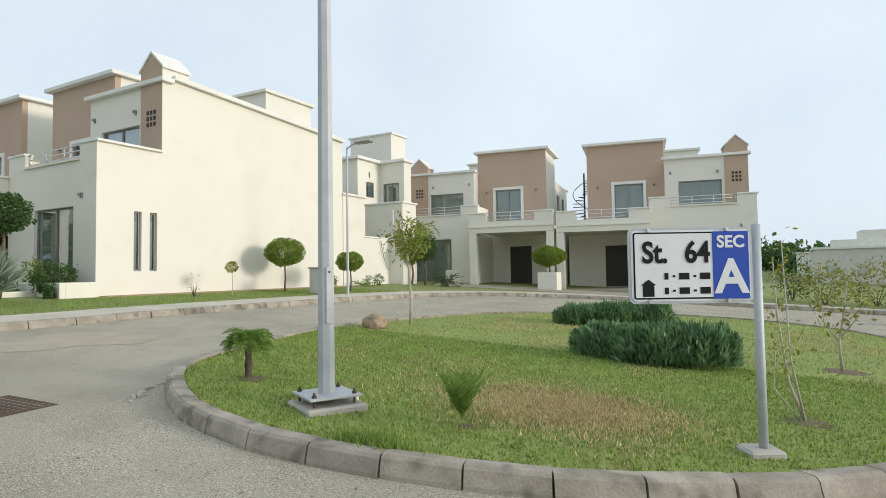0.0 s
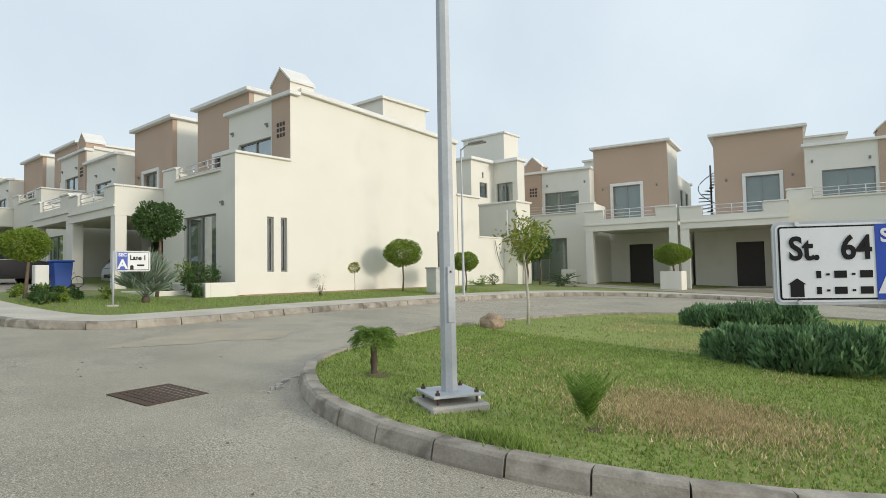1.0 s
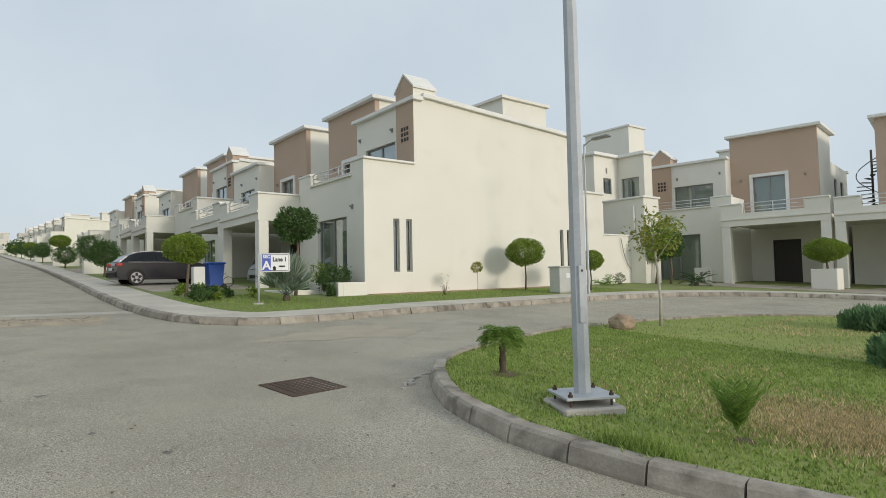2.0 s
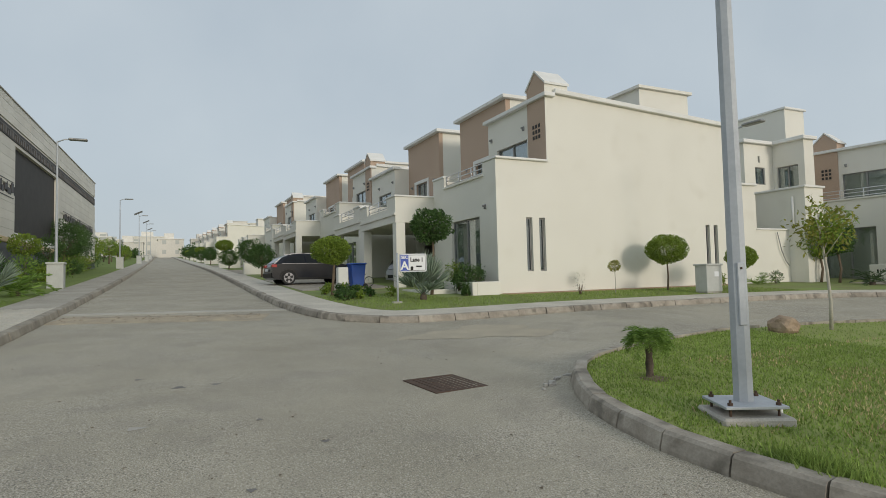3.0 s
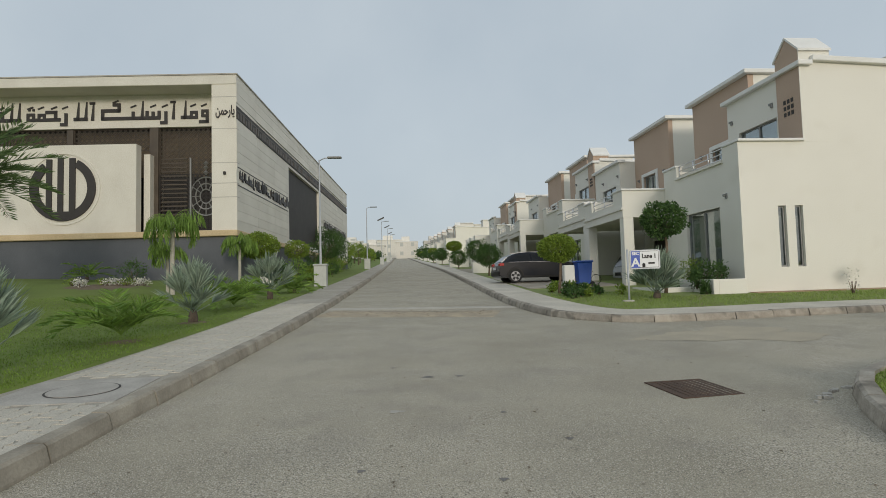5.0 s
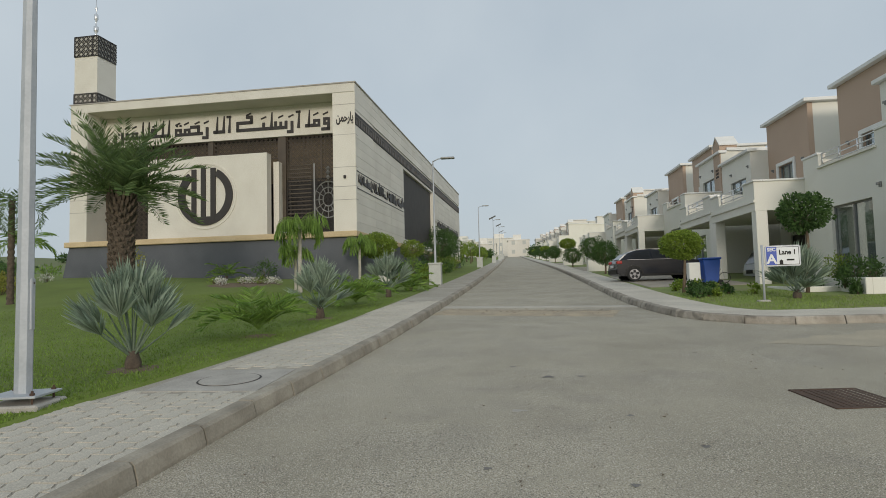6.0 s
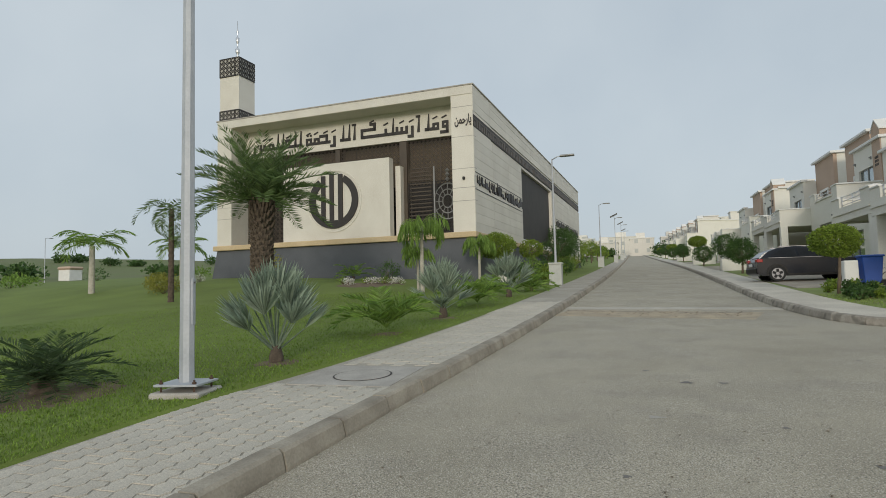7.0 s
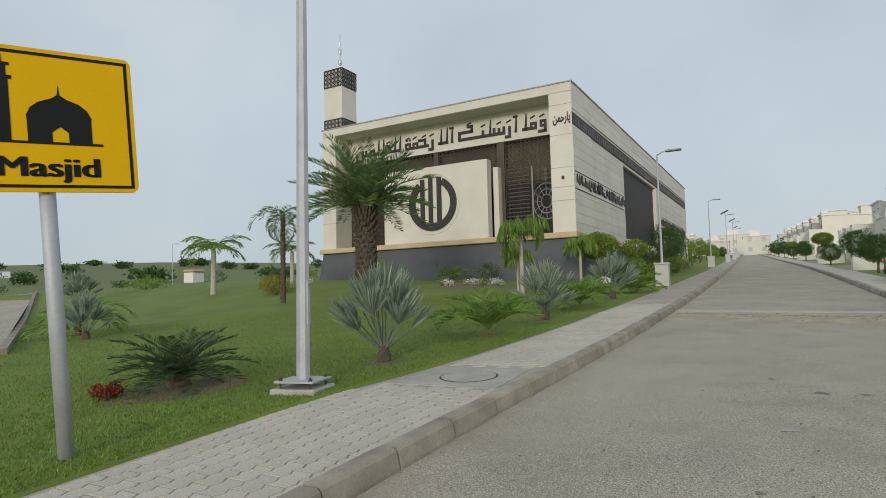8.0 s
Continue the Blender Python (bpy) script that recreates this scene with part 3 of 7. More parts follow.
def house(m, at, label, group, stack=True, end=True):
    """Two-storey house: chimney at u=0, carport towards u=HW; v is the depth behind the upper front."""
    h = thing("house", at, label, "house", group)
    # ground floor, end wall, rear
    slits = [(-1.02, -0.76, 0.84, 2.72), (-0.48, -0.22, 0.84, 2.72), (7.75, 7.98, 0.95, 2.62), (8.22, 8.45, 0.95, 2.62)]
    walled("low_end_wall", wall_u, M_CREAM, h, m, -2.2, 0.0, -1.2, 4.72, 0.0, 0.23, slits[:2])
    tall = walled("end_wall", wall_u, M_CREAM, h, m, 0.0, 9.2, -1.2, 7.25, 0.0, 0.23, slits[2:])
    for v in tall.data.vertices:
        if v.co.z > 7.0:
            v.co.z -= 0.05 * v.co.y
    walled("front_wall", wall_v, M_CREAM, h, m, 0.23, 5.1, -1.2, 3.62, -2.2, -1.97, [(1.2, 3.45, 0.35, 2.85)])
    walled("porch_side_wall", wall_u, M_CREAM, h, m, -1.97, 0.9, -1.2, 3.62, 4.87, 5.1)
    walled("porch_back_wall", wall_v, M_CREAM, h, m, 4.2, HW - 0.1, -1.2, 3.5, 0.9, 1.13, [(6.2, 7.55, 0.05, 2.45)])
    walled("upper_front_wall", wall_v, M_CREAM, h, m, 0.23, 4.2, 3.62, 7.1, 0.0, 0.23, [(1.3, 3.5, 3.75, 5.85)])
    walled("rear_wall", wall_v, M_CREAM, h, m, 0.23, HW - 1.25, -1.2, 6.75, 8.97, 9.2)
    walled("upper_return_wall", wall_u, M_CREAM, h, m, 0.23, 0.9, 3.62, 7.1, 3.97, 4.2)
    walled("party_wall", wall_u, M_CREAM, h, m, 1.13, 8.97, -1.2, 3.3, HW - 0.33, HW - 0.1)
    for a, b, c, d in slits:
        win_u(h, m, a, b, c, d, 0.1)
    win_v(h, m, 1.2, 3.45, 0.35, 2.85, -2.1, 2)
    win_v(h, m, 1.3, 3.5, 3.75, 5.85, 0.1, 2)
    part("door", boxes((m * 6.2, m * 7.55, 0.98, 1.04, 0.05, 2.45)), M_DOOR, h, "dark brown entrance door")
    # floors and roofs
    part("terrace_floor", boxes((m * 0.23, m * 4.87, -1.97, 0.0, 3.45, 3.62), (m * 0.23, m * 8.27, 1.13, 8.97, 3.3, 3.5)), M_GREYROOF, h)
    part("roof", boxes((m * 0.23, m * 8.27, 1.13, 8.97, 6.45, 6.65)), M_GREYROOF, h)
    for row in ((m * -0.16, m * 0.34, 0.3, 9.2, 7.25, 7.42), (m * -0.16, m * 4.35, -0.18, 0.3, 7.1, 7.247), (m * 0.35, m * 8.6, 8.9, 9.35, 6.75, 6.9), (m * -0.1, m * 0.27, -2.24, -0.07, 4.72, 4.8), (m * 0.272, m * 0.9, -2.24, -1.93, 4.72, 4.8), (m * 4.05, m * 5.14, -2.24, -1.93, 4.72, 4.8)):
        cope = part("coping", boxes(row), M_WHITE, h, "white projecting coping", bevel=0.015)
        if row[3] - row[2] > 8:
            for v in cope.data.vertices:
                v.co.z -= 0.05 * v.co.y
    # terrace front parapet with an opening for the rail
    walled("parapet", wall_v, M_CREAM, h, m, 0.23, 5.1, 3.62, 4.715, -2.2, -1.97, [(0.9, 4.05, 4.3, 4.72)])
    walled("parapet", wall_u, M_CREAM, h, m, -1.97, -0.0, 3.62, 4.715, 4.87, 5.1)
    part("rail_sill", boxes((m * 0.85, m * 4.1, -2.27, -1.93, 4.24, 4.31)), M_CREAM, h)
    rail(h, m, 0.9, 4.05, -2.08, 4.3, 4.75, 2)
    if stack:
        chimney(h, m, end)
    # tan upper block, set back
    walled("tan_wall", wall_v, M_TAN, h, m, 4.2, 8.5, 3.5, 8.36, 0.9, 1.13, [(5.35, 6.95, 3.72, 6.0)])
    walled("upper_side_wall", wall_u, M_CREAM, h, m, 1.13, 4.3, 3.5, 8.36, 8.27, 8.497)
    walled("upper_side_wall", wall_u, M_CREAM, h, m, 4.3, 8.97, 3.5, 6.85, 8.27, 8.497, [(5.0, 5.9, 4.5, 6.0), (6.9, 7.9, 4.5, 6.0)])
    walled("inner_side_wall", wall_u, M_CREAM, h, m, 1.13, 4.1, 7.0, 8.36, 4.2, 4.43)
    walled("inner_rear_wall", wall_v, M_CREAM, h, m, 4.2, 8.27, 7.0, 8.36, 4.1, 4.297)
    win_u(h, m, 5.0, 5.9, 4.5, 6.0, 8.36)
    win_u(h, m, 6.9, 7.9, 4.5, 6.0, 8.36)
    part("upper_roof", boxes((m * 4.43, m * 8.27, 1.13, 4.1, 8.15, 8.25)), M_GREYROOF, h)
    part("upper_coping", boxes((m * 4.0, m * 8.75, 0.66, 4.5, 8.36, 8.52)), M_WHITE, h, "white projecting roof slab", bevel=0.02)
    win_v(h, m, 5.35, 6.95, 3.72, 6.0, 1.0, 2, True)
    # stair tower on the roof
    part("stair_tower", boxes((m * 1.9, m * 4.6, 6.3, 9.2, 6.9, 8.75)), M_CREAM, h)
    part("tower_coping", boxes((m * 1.75, m * 4.75, 6.15, 9.35, 8.75, 8.87)), M_CREAM, h)
    # carport
    part("carport_pier", boxes((m * 5.1, m * 5.5, -3.9, -3.5, -1.2, 3.0)), M_CREAM, h, bevel=0.012)
    part("carport_pier", boxes((m * 9.35, m * HW, -3.9, -3.5, -1.2, 3.0)), M_CREAM, h, bevel=0.012)
    walled("carport_beam", wall_v, M_CREAM, h, m, 5.1, HW, 3.0, 4.05, -3.92, -3.69, [(6.1, 8.75, 3.62, 4.05)])
    walled("carport_return", wall_u, M_CREAM, h, m, -3.69, -2.2, 3.0, 4.05, 5.1, 5.33)
    part("beam_moulding", boxes((m * 5.05, m * HW, -3.98, -3.92, 3.3, 3.38)), M_CREAM, h)
    part("carport_roof", boxes((m * 5.33, m * HW, -3.69, 0.9, 3.1, 3.3)), M_CREAM, h)
    for row in ((m * 5.04, m * 6.1, -3.97, -3.64, 4.05, 4.12), (m * 5.04, m * 5.38, -3.638, -2.2, 4.05, 4.12), (m * 8.75, m * HW, -3.97, -3.64, 4.05, 4.12)):
        part("coping", boxes(row), M_WHITE, h, bevel=0.012)
    rail(h, m, 6.1, 8.75, -3.8, 3.62, 4.1, 2)
    part("carport_floor", boxes((m * 4.9, m * HW, -4.6, 0.9, -1.0, 0.02)), M_CLAYTILE, h, "brown paved carport floor")
    for u, v, z in ((0.75, -2.2, 3.15), (3.9, 0.0, 6.35), (1.5, 0.0, 6.3), (4.75, 0.9, 5.9), (7.9, 0.9, 5.9)):
        wall_lamp(h, m, u, v, z)
    return h


ROW_LABEL = "cream and tan two-storey house with chimney, terrace and open carport"
X0, Y0, PITCH, RISE = -17.5, 12.36, 19.5, 1.0
row_a = house(-1, (X0, Y0, 1.03), ROW_LABEL, "houses along the lane")
row_b = house(1, (X0 - PITCH + 0.02, Y0, 1.18), ROW_LABEL, "houses along the lane", False)
row_mid = house(-1, (X0 - PITCH, Y0, 1.03 + RISE), ROW_LABEL, "houses along the lane", True, False)
copy_thing(row_b, pose(X0 - PITCH * 2 + 0.02, Y0, 1.18 + RISE))
# a third pair past a narrow gap, then a second terrace beyond a cross lane
X3 = X0 - PITCH * 2 - 5.5
copy_thing(row_mid, pose(X3, Y0, 1.03 + 2 * RISE))
copy_thing(row_b, pose(X3 - PITCH + 0.02, Y0, 1.18 + 2 * RISE))
for k in range(6):
    X4, Z4 = -129.0 - PITCH * k, 7.05 + 1.04 * k
    copy_thing(row_mid if k else row_a, pose(X4, Y0, Z4))
    copy_thing(row_b, pose(X4 - PITCH + 0.02, Y0, Z4 + 0.15))
# houses at the end of the side street, turned a little towards the square
SX, SY, SZ = -20.44, 32.18, 0.86
end_a = house(1, (0, 0, 0), ROW_LABEL, "houses round the side street")
end_a.matrix_world = pose(SX, SY, SZ, 0, 0, 9)
end_b = tagged(copy_thing(row_a, pose(-1.24, 35.57, 0.74, 0, 0, 11)), group="houses round the side street")

# ---------------------------------------------------------------- mosque
MQ = pose(-28.0, -7.65, 0, 0, 0, -2.9)   # local x: -x along the street side, local y: -y along the front


def mosque():
    q = thing("mosque", (0, 0, 0), "cream stone mosque with slate plinth, dark screens and minaret", "mosque")
    q.matrix_world = MQ
    Z0, ZP, ZT = 1.2, 4.38, 11.66
    LEN, WID = 37.0, 15.65
    # battered slate plinth and sandstone ledge
    bm = bmesh.new()
    lo = [(0.35, 0.35), (-LEN - 0.3, 0.35), (-LEN - 0.3, -WID - 0.35), (0.35, -WID - 0.35)]
    hi = [(0.0, 0.0), (-LEN, 0.0), (-LEN, -WID), (0.0, -WID)]
    a = [bm.verts.new((x, y, Z0)) for x, y in lo]
    b = [bm.verts.new((x, y, ZP - 0.28)) for x, y in hi]
    for i in range(4):
        bm.faces.new((a[i], a[(i + 1) % 4], b[(i + 1) % 4], b[i]))
    bm.faces.new(b)
    bm.faces.new(a[::-1])
    part("plinth", bm, M_SLATE, q, "dark slate grey battered plinth")
    part("ledge", boxes((-LEN - 0.05, 0.18, -WID - 0.18, 0.06, ZP - 0.28, ZP)), M_LEDGE, q, "weathered sandstone ledge", bevel=0.03)
    # front frame: roof slab, two piers; porch recessed 3 m
    part("pier", boxes((-3.2, 0.0, -1.15, -0.02, ZP, ZT - 0.45)), M_STONE, q)
    part("pier", boxes((-3.2, 0.0, -WID, -WID + 1.0, ZP, ZT - 0.45)), M_STONE, q)
    part("roof_slab", boxes((-3.2, 0.03, -WID, 0.0, ZT - 0.45, ZT)), M_STONE, q, "stone clad roof edge", bevel=0.02)
    part("roof_edge", boxes((-LEN, 0.06, -WID - 0.06, 0.05, ZT, ZT + 0.06)), M_CONC, q)
    # hall wall colour carries the deep shade of the porch
    part("hall_wall", boxes((-LEN, -3.2, -WID, -0.25, ZP, ZT)), M_DARKGAP, q, "recessed hall wall coloured near-black for shade")
    # frieze with the inscription, above the screens
    part("frieze", boxes((-1.55, -1.3, -WID + 1.0, -1.15, 9.6, ZT - 0.45)), M_STONE, q, "cream inscription frieze")
    # side wall: cladding courses with the slatted band, inscription band and tall recess
    for z0 in [ZP + 0.46 * i for i in range(16)]:
        z1 = min(z0 + 0.448, ZT)
        if 9.55 < (z0 + z1) / 2 < 10.15 or 6.45 < (z0 + z1) / 2 < 7.35:
            continue
        for x0, x1 in ((-10.2, -0.0), (-LEN, -21.5)) if z0 < 9.4 else ((-LEN, -0.0),):
            L0 = x0
            while L0 < x1 - 0.01:
                L1 = min(L0 + 3.4, x1)
                if x1 - L1 < 0.8:
                    L1 = x1
                part("stone_panel", boxes((L0 + 0.006, L1 - 0.006, -0.26, -0.0 + random.uniform(-0.004, 0.004), z0, z1)), M_STONE, q)
                L0 = L1
    part("band_backing", boxes((-LEN, -3.2, -0.3, -0.06, 9.4, 10.35), (-10.2, -3.2, -0.3, -0.05, 6.3, 7.5), (-LEN, -21.5, -0.3, -0.05, 6.3, 7.5)), M_STONE, q)
    # shade behind the slats is painted as a near-black backing
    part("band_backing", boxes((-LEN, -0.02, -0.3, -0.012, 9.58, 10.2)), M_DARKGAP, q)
    for i in range(90):
        x = -0.25 - i * 0.41
        part("band_slat", boxes((x - 0.13, x + 0.13, -0.1, 0.005, 9.64, 9.86 + 0.1 * (i % 3)), (x - 0.2, x + 0.2, -0.09, -0.0, 9.98, 10.04)), M_BRONZE, q)
    # tall recess with dark fins
    for i in range(12):
        x = -10.8 - i * 0.92
        part("fin", boxes((x - 0.09, x + 0.09, -1.1, -0.3 - 0.0 * i, ZP, 9.35)), M_BRONZE, q, "dark vertical fin")
    # back of the recess is coloured near-black to give its shade
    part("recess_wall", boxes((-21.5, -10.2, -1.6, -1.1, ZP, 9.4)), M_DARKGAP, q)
    part("recess_reveal", boxes((-21.5, -20.9, -1.6, -0.0, ZP, 9.4)), M_STONE, q)
    # unreadable side inscription: dark strokes
    for x0, x1 in ((-9.6, -0.4), (-35.5, -22.8)):
        x = x1
        while x > x0:
            w = random.uniform(0.12, 0.5)
            z = random.uniform(6.62, 6.9)
            part("inscription_stroke", boxes((x - w, x, -0.05, 0.03, z, z + random.choice((0.12, 0.16, 0.3, 0.5)))), M_LETTER, q)
            if random.random() < 0.8:
                part("inscription_stroke", boxes((x - 0.09, x, -0.05, 0.03, z + 0.0, 7.22)), M_LETTER, q)
            x -= w + random.uniform(0.0, 0.1)
        part("band_line", boxes((x0 - 0.3, x1 + 0.3, -0.05, 0.02, 7.3, 7.34), (x0 - 0.3, x1 + 0.3, -0.05, 0.02, 6.46, 6.5)), M_LETTER, q)
    return q


the_mosque = mosque()
def shaped(codes):
    """Joined letter forms, laid out from right to left."""
    return "".join(chr(c) for c in reversed(codes))


CORNER = shaped([0xFEF3, 0xFE8E, 0xFEAD, 0xFEA3, 0xFEE4, 0xFEE6])


def lattice(name, x, y0, y1, z0, z1, pitch, parent, label):
    """An openwork bronze screen of crossing diagonal bars, facing +x."""
    ch = []
    w = 0.035

    def bar(a, b):
        d = Vector((0, b[0] - a[0], b[1] - a[1])).normalized()
        s = Vector((0, -d.z, d.y)) * w / 2
        p = [Vector((x, a[0], a[1])) - s, Vector((x, a[0], a[1])) + s, Vector((x, b[0], b[1])) + s, Vector((x, b[0], b[1])) - s]
        vs = [tuple(q) for q in p] + [tuple(q + Vector((0.03, 0, 0))) for q in p]
        ch.append((vs, [(4, 5, 6, 7), (0, 1, 5, 4), (1, 2, 6, 5), (2, 3, 7, 6), (3, 0, 4, 7)]))
    ny, nz = max(1, round((y1 - y0) / pitch)), max(1, round((z1 - z0) / pitch))
    py, pz = (y1 - y0) / ny, (z1 - z0) / nz
    for i in range(ny):
        for j in range(nz):
            a, b, c, d = y0 + i * py, y0 + (i + 1) * py, z0 + j * pz, z0 + (j + 1) * pz
            my, mz = (a + b) / 2, (c + d) / 2
            bar((a, mz), (my, d)), bar((my, d), (b, mz)), bar((b, mz), (my, c)), bar((my, c), (a, mz))
            bar((a, c), (a + py * 0.3, c + pz * 0.3)), bar((b - py * 0.3, d - pz * 0.3), (b, d))
    for k in range(ny // 4 + 1):
        yy = min(y0 + k * 4 * py, y1)
        bar((yy, z0), (yy, z1))
    for zz in (z0, z1):
        bar((y0, zz), (y1, zz))
    return put(name, mesh_of(name, *join(ch), M_BRONZE), parent, label)


STROKE = 0.17


def ring_box(w, h, z):
    t_ = STROKE * 0.85
    return [(0, w, z, z + t_), (0, w, z + h - t_, z + h), (0, t_, z + t_, z + h - t_), (w - t_, w, z + t_, z + h - t_)]


T_ = STROKE
# square script: advance to the left, then strokes as (right, left, foot, head)
GLYPH = {
    "waw": (0.62, ring_box(0.42, 0.4, 0.08) + [(0, T_, -0.22, 0.1), (0, 0.55, -0.24, -0.08)]),
    "mim": (0.6, ring_box(0.44, 0.42, 0.0) + [(0.4, 0.62, 0, T_)]),
    "alif": (0.46, [(0.05, 0.05 + T_, 0.0, 0.98), (0.05, 0.36, 0, T_)]),
    "alif_low": (0.42, [(0.05, 0.05 + T_, 0.0, 0.98), (0.0, 0.3, 0.86, 0.98)]),
    "ra": (0.44, [(0.05, 0.05 + T_, -0.1, 0.42), (0.05, 0.46, -0.26, -0.1)]),
    "sin": (0.95, [(0, 0.96, 0, T_), (0, T_, T_, 0.46), (0.34, 0.34 + T_, T_, 0.42), (0.68, 0.68 + T_, T_, 0.46)]),
    "lam": (0.42, [(0.02, 0.02 + T_, 0, 1.0), (0, 0.44, 0, T_)]),
    "nun": (0.4, [(0.1, 0.1 + T_, 0, 0.44), (0, 0.42, 0, T_)]),
    "kaf": (1.75, [(0, 1.6, 0, T_), (0.5, 1.6, 0.42, 0.42 + T_), (1.43, 1.6, 0, 0.42), (0.5, 0.5 + T_, 0.42, 0.74), (0.5, 0.95, 0.74, 0.9)]),
    "ha": (0.85, [(0, 0.85, 0, T_), (0.2, 0.85, 0.4, 0.4 + T_), (0.2, 0.2 + T_, 0.1, 0.5)]),
    "teh": (0.6, ring_box(0.46, 0.44, 0.0) + [(0.02, 0.14, 0.56, 0.68), (0.26, 0.38, 0.56, 0.68)]),
    "ain": (0.55, [(0, 0.55, 0, T_), (0.1, 0.5, 0.4, 0.4 + T_), (0.1, 0.1 + T_, T_, 0.4), (0.36, 0.36 + T_, T_, 0.4)]),
    "ya": (0.42, [(0.1, 0.1 + T_, 0, 0.42), (0, 0.44, 0, T_), (0.02, 0.12, -0.2, -0.1), (0.22, 0.32, -0.2, -0.1)]),
    "nun_end": (0.7, [(0, T_, -0.2, 0.44), (0, 0.66, -0.3, -0.14), (0.5, 0.66, -0.3, 0.3), (0.27, 0.38, 0.3, 0.42)]),
    "gap": (0.2, []),
}
LINE = ("waw mim alif gap alif_low ra sin lam nun kaf gap alif_low lam alif gap ra ha mim teh gap lam lam ain alif lam mim ya nun_end").split()


def block_script(q):
    """Raised square calligraphy along the frieze, read from the street corner inwards."""
    total = sum(GLYPH[k][0] for k in LINE)
    right, left, foot, size = -1.75, -14.1, 9.98, 0.92
    fit_ = (right - left) / total
    y = right
    for name in LINE:
        adv, strokes = GLYPH[name]
        bm = bmesh.new()
        for a, b, z0, z1 in strokes:
            vs = box(bm, -1.32, -1.24, y - b * fit_, y - a * fit_, foot + z0 * size, foot + z1 * size)
            if z1 - z0 > 0.6:
                for v in vs:
                    if v.co.z > foot + 0.5:
                        v.co.y += 0.1 if v.co.z > foot + 0.5 and v.co.y < y - a * fit_ - 0.02 else 0.0
        if strokes:
            part("inscription_letter", bm, M_LETTER, q, "dark raised square letter")
        else:
            bm.free()
        if strokes and name not in ("alif", "lam", "alif_low"):
            mk = part("vowel_mark", boxes((-0.02, 0.05, -0.15, 0.15, -0.035, 0.035)), M_LETTER, q)
            mk.matrix_basis = pose(-1.3, y - adv * fit_ * 0.45, foot + size * (0.98 if name == "kaf" else 0.72), 22, 0, 0)
        y -= adv * fit_


def mosque_front(q):
    """Emblem wall, screens, inscription, minaret and small fittings."""
    ZP, WID = 4.38, 15.65
    # free-standing emblem wall
    part("emblem_wall", boxes((-0.75, -0.25, -11.3, -4.72, ZP, 8.55)), M_STONE, q, "cream stone emblem wall", bevel=0.015)
    part("emblem_return", boxes((-2.4, -0.95, -4.7, -4.4, ZP, 8.2)), M_STONE, q)
    cy, cz, R = -8.05, 6.5, 1.5

    def arc(nm, r0, r1, a0, a1, x, mat, label=""):
        """A flat band bent round the emblem's centre, proud of the wall."""
        n = 40
        bm = bmesh.new()
        rows = [[bm.verts.new((xx, cy + r * math.cos(radians(a0 + (a1 - a0) * k / n)), cz + r * math.sin(radians(a0 + (a1 - a0) * k / n)))) for k in range(n + 1)] for r, xx in ((r0, -0.26), (r0, x), (r1, x), (r1, -0.26))]
        for a, b in zip(rows, rows[1:]):
            for k in range(n):
                bm.faces.new((a[k], a[k + 1], b[k + 1], b[k]))
        for k in (0, n):
            bm.faces.new([r[k] for r in rows])
        part(nm, bm, mat, q, label)
    arc("emblem_rim", R + 0.12, R + 0.2, 0, 359.9, -0.21, M_STONE)
    arc("emblem_ring", R - 0.36, R, -66, 62, -0.16, M_LETTER, "dark arc of the emblem")
    arc("emblem_ring", R - 0.4, R, 128, 246, -0.16, M_LETTER, "dark arc of the emblem")
    arc("emblem_ring", R - 0.3, R, 246, 294, -0.16, M_LETTER, "dark arc of the emblem")
    for dy, w, lo, top in ((-0.62, 0.24, -1.3, 1.38), (-0.1, 0.24, -1.25, 1.46), (0.44, 0.26, -1.3, 1.42)):
        part("emblem_bar", boxes((-0.26, -0.16, cy + dy - w / 2, cy + dy + w / 2, cz + lo, cz + top)), M_LETTER, q)
    part("emblem_bar", boxes((-0.26, -0.155, cy - 0.73, cy + 0.56, cz - 1.34, cz - 1.06)), M_LETTER, q)
    # screens
    part("post", boxes((-1.75, -1.35, -4.62, -4.2, ZP, 9.6)), M_BRONZE, q)
    part("post", boxes((-1.75, -1.4, -8.6, -8.3, ZP, 9.6)), M_BRONZE, q)
    lattice("screen", -1.5, -4.2, -1.15, 7.3, 9.6, 0.24, q, "pierced bronze screen")
    lattice("gate", -1.5, -4.2, -1.15, ZP, 7.3, 0.2, q, "dense black metal gate").data.materials[0] = M_LETTER
    lattice("screen", -1.5, -8.3, -4.62, 8.5, 9.6, 0.24, q, "pierced bronze screen")
    lattice("screen", -1.5, -WID + 1.0, -8.6, 8.5, 9.6, 0.24, q, "pierced bronze screen")
    lattice("screen", -1.5, -WID + 1.0, -11.3, ZP, 8.5, 0.28, q, "pierced bronze screen")
    part("screen_backing", boxes((-2.2, -2.1, -WID + 1.0, -1.15, 7.3, 9.6)), M_SCREENBACK, q)
    # gate leaf: louvres, a bright stile and a turned medallion
    for k in range(14):
        part("gate_louvre", boxes((-1.47, -1.43, -4.1, -2.85, 5.3 + 0.21 * k, 5.36 + 0.21 * k)), M_BRONZE, q)
    part("gate_stile", boxes((-1.47, -1.4, -2.72, -2.64, ZP, 8.1)), M_ALU, q, "grey metal stile")
    for r in (0.28, 0.5, 0.75):
        vs, fs = tube([(-1.45, -1.95 + r * math.cos(a), 6.2 + 1.25 * r * math.sin(a)) for a in [2 * math.pi * k / 28 for k in range(29)]], 0.035, 5, False)
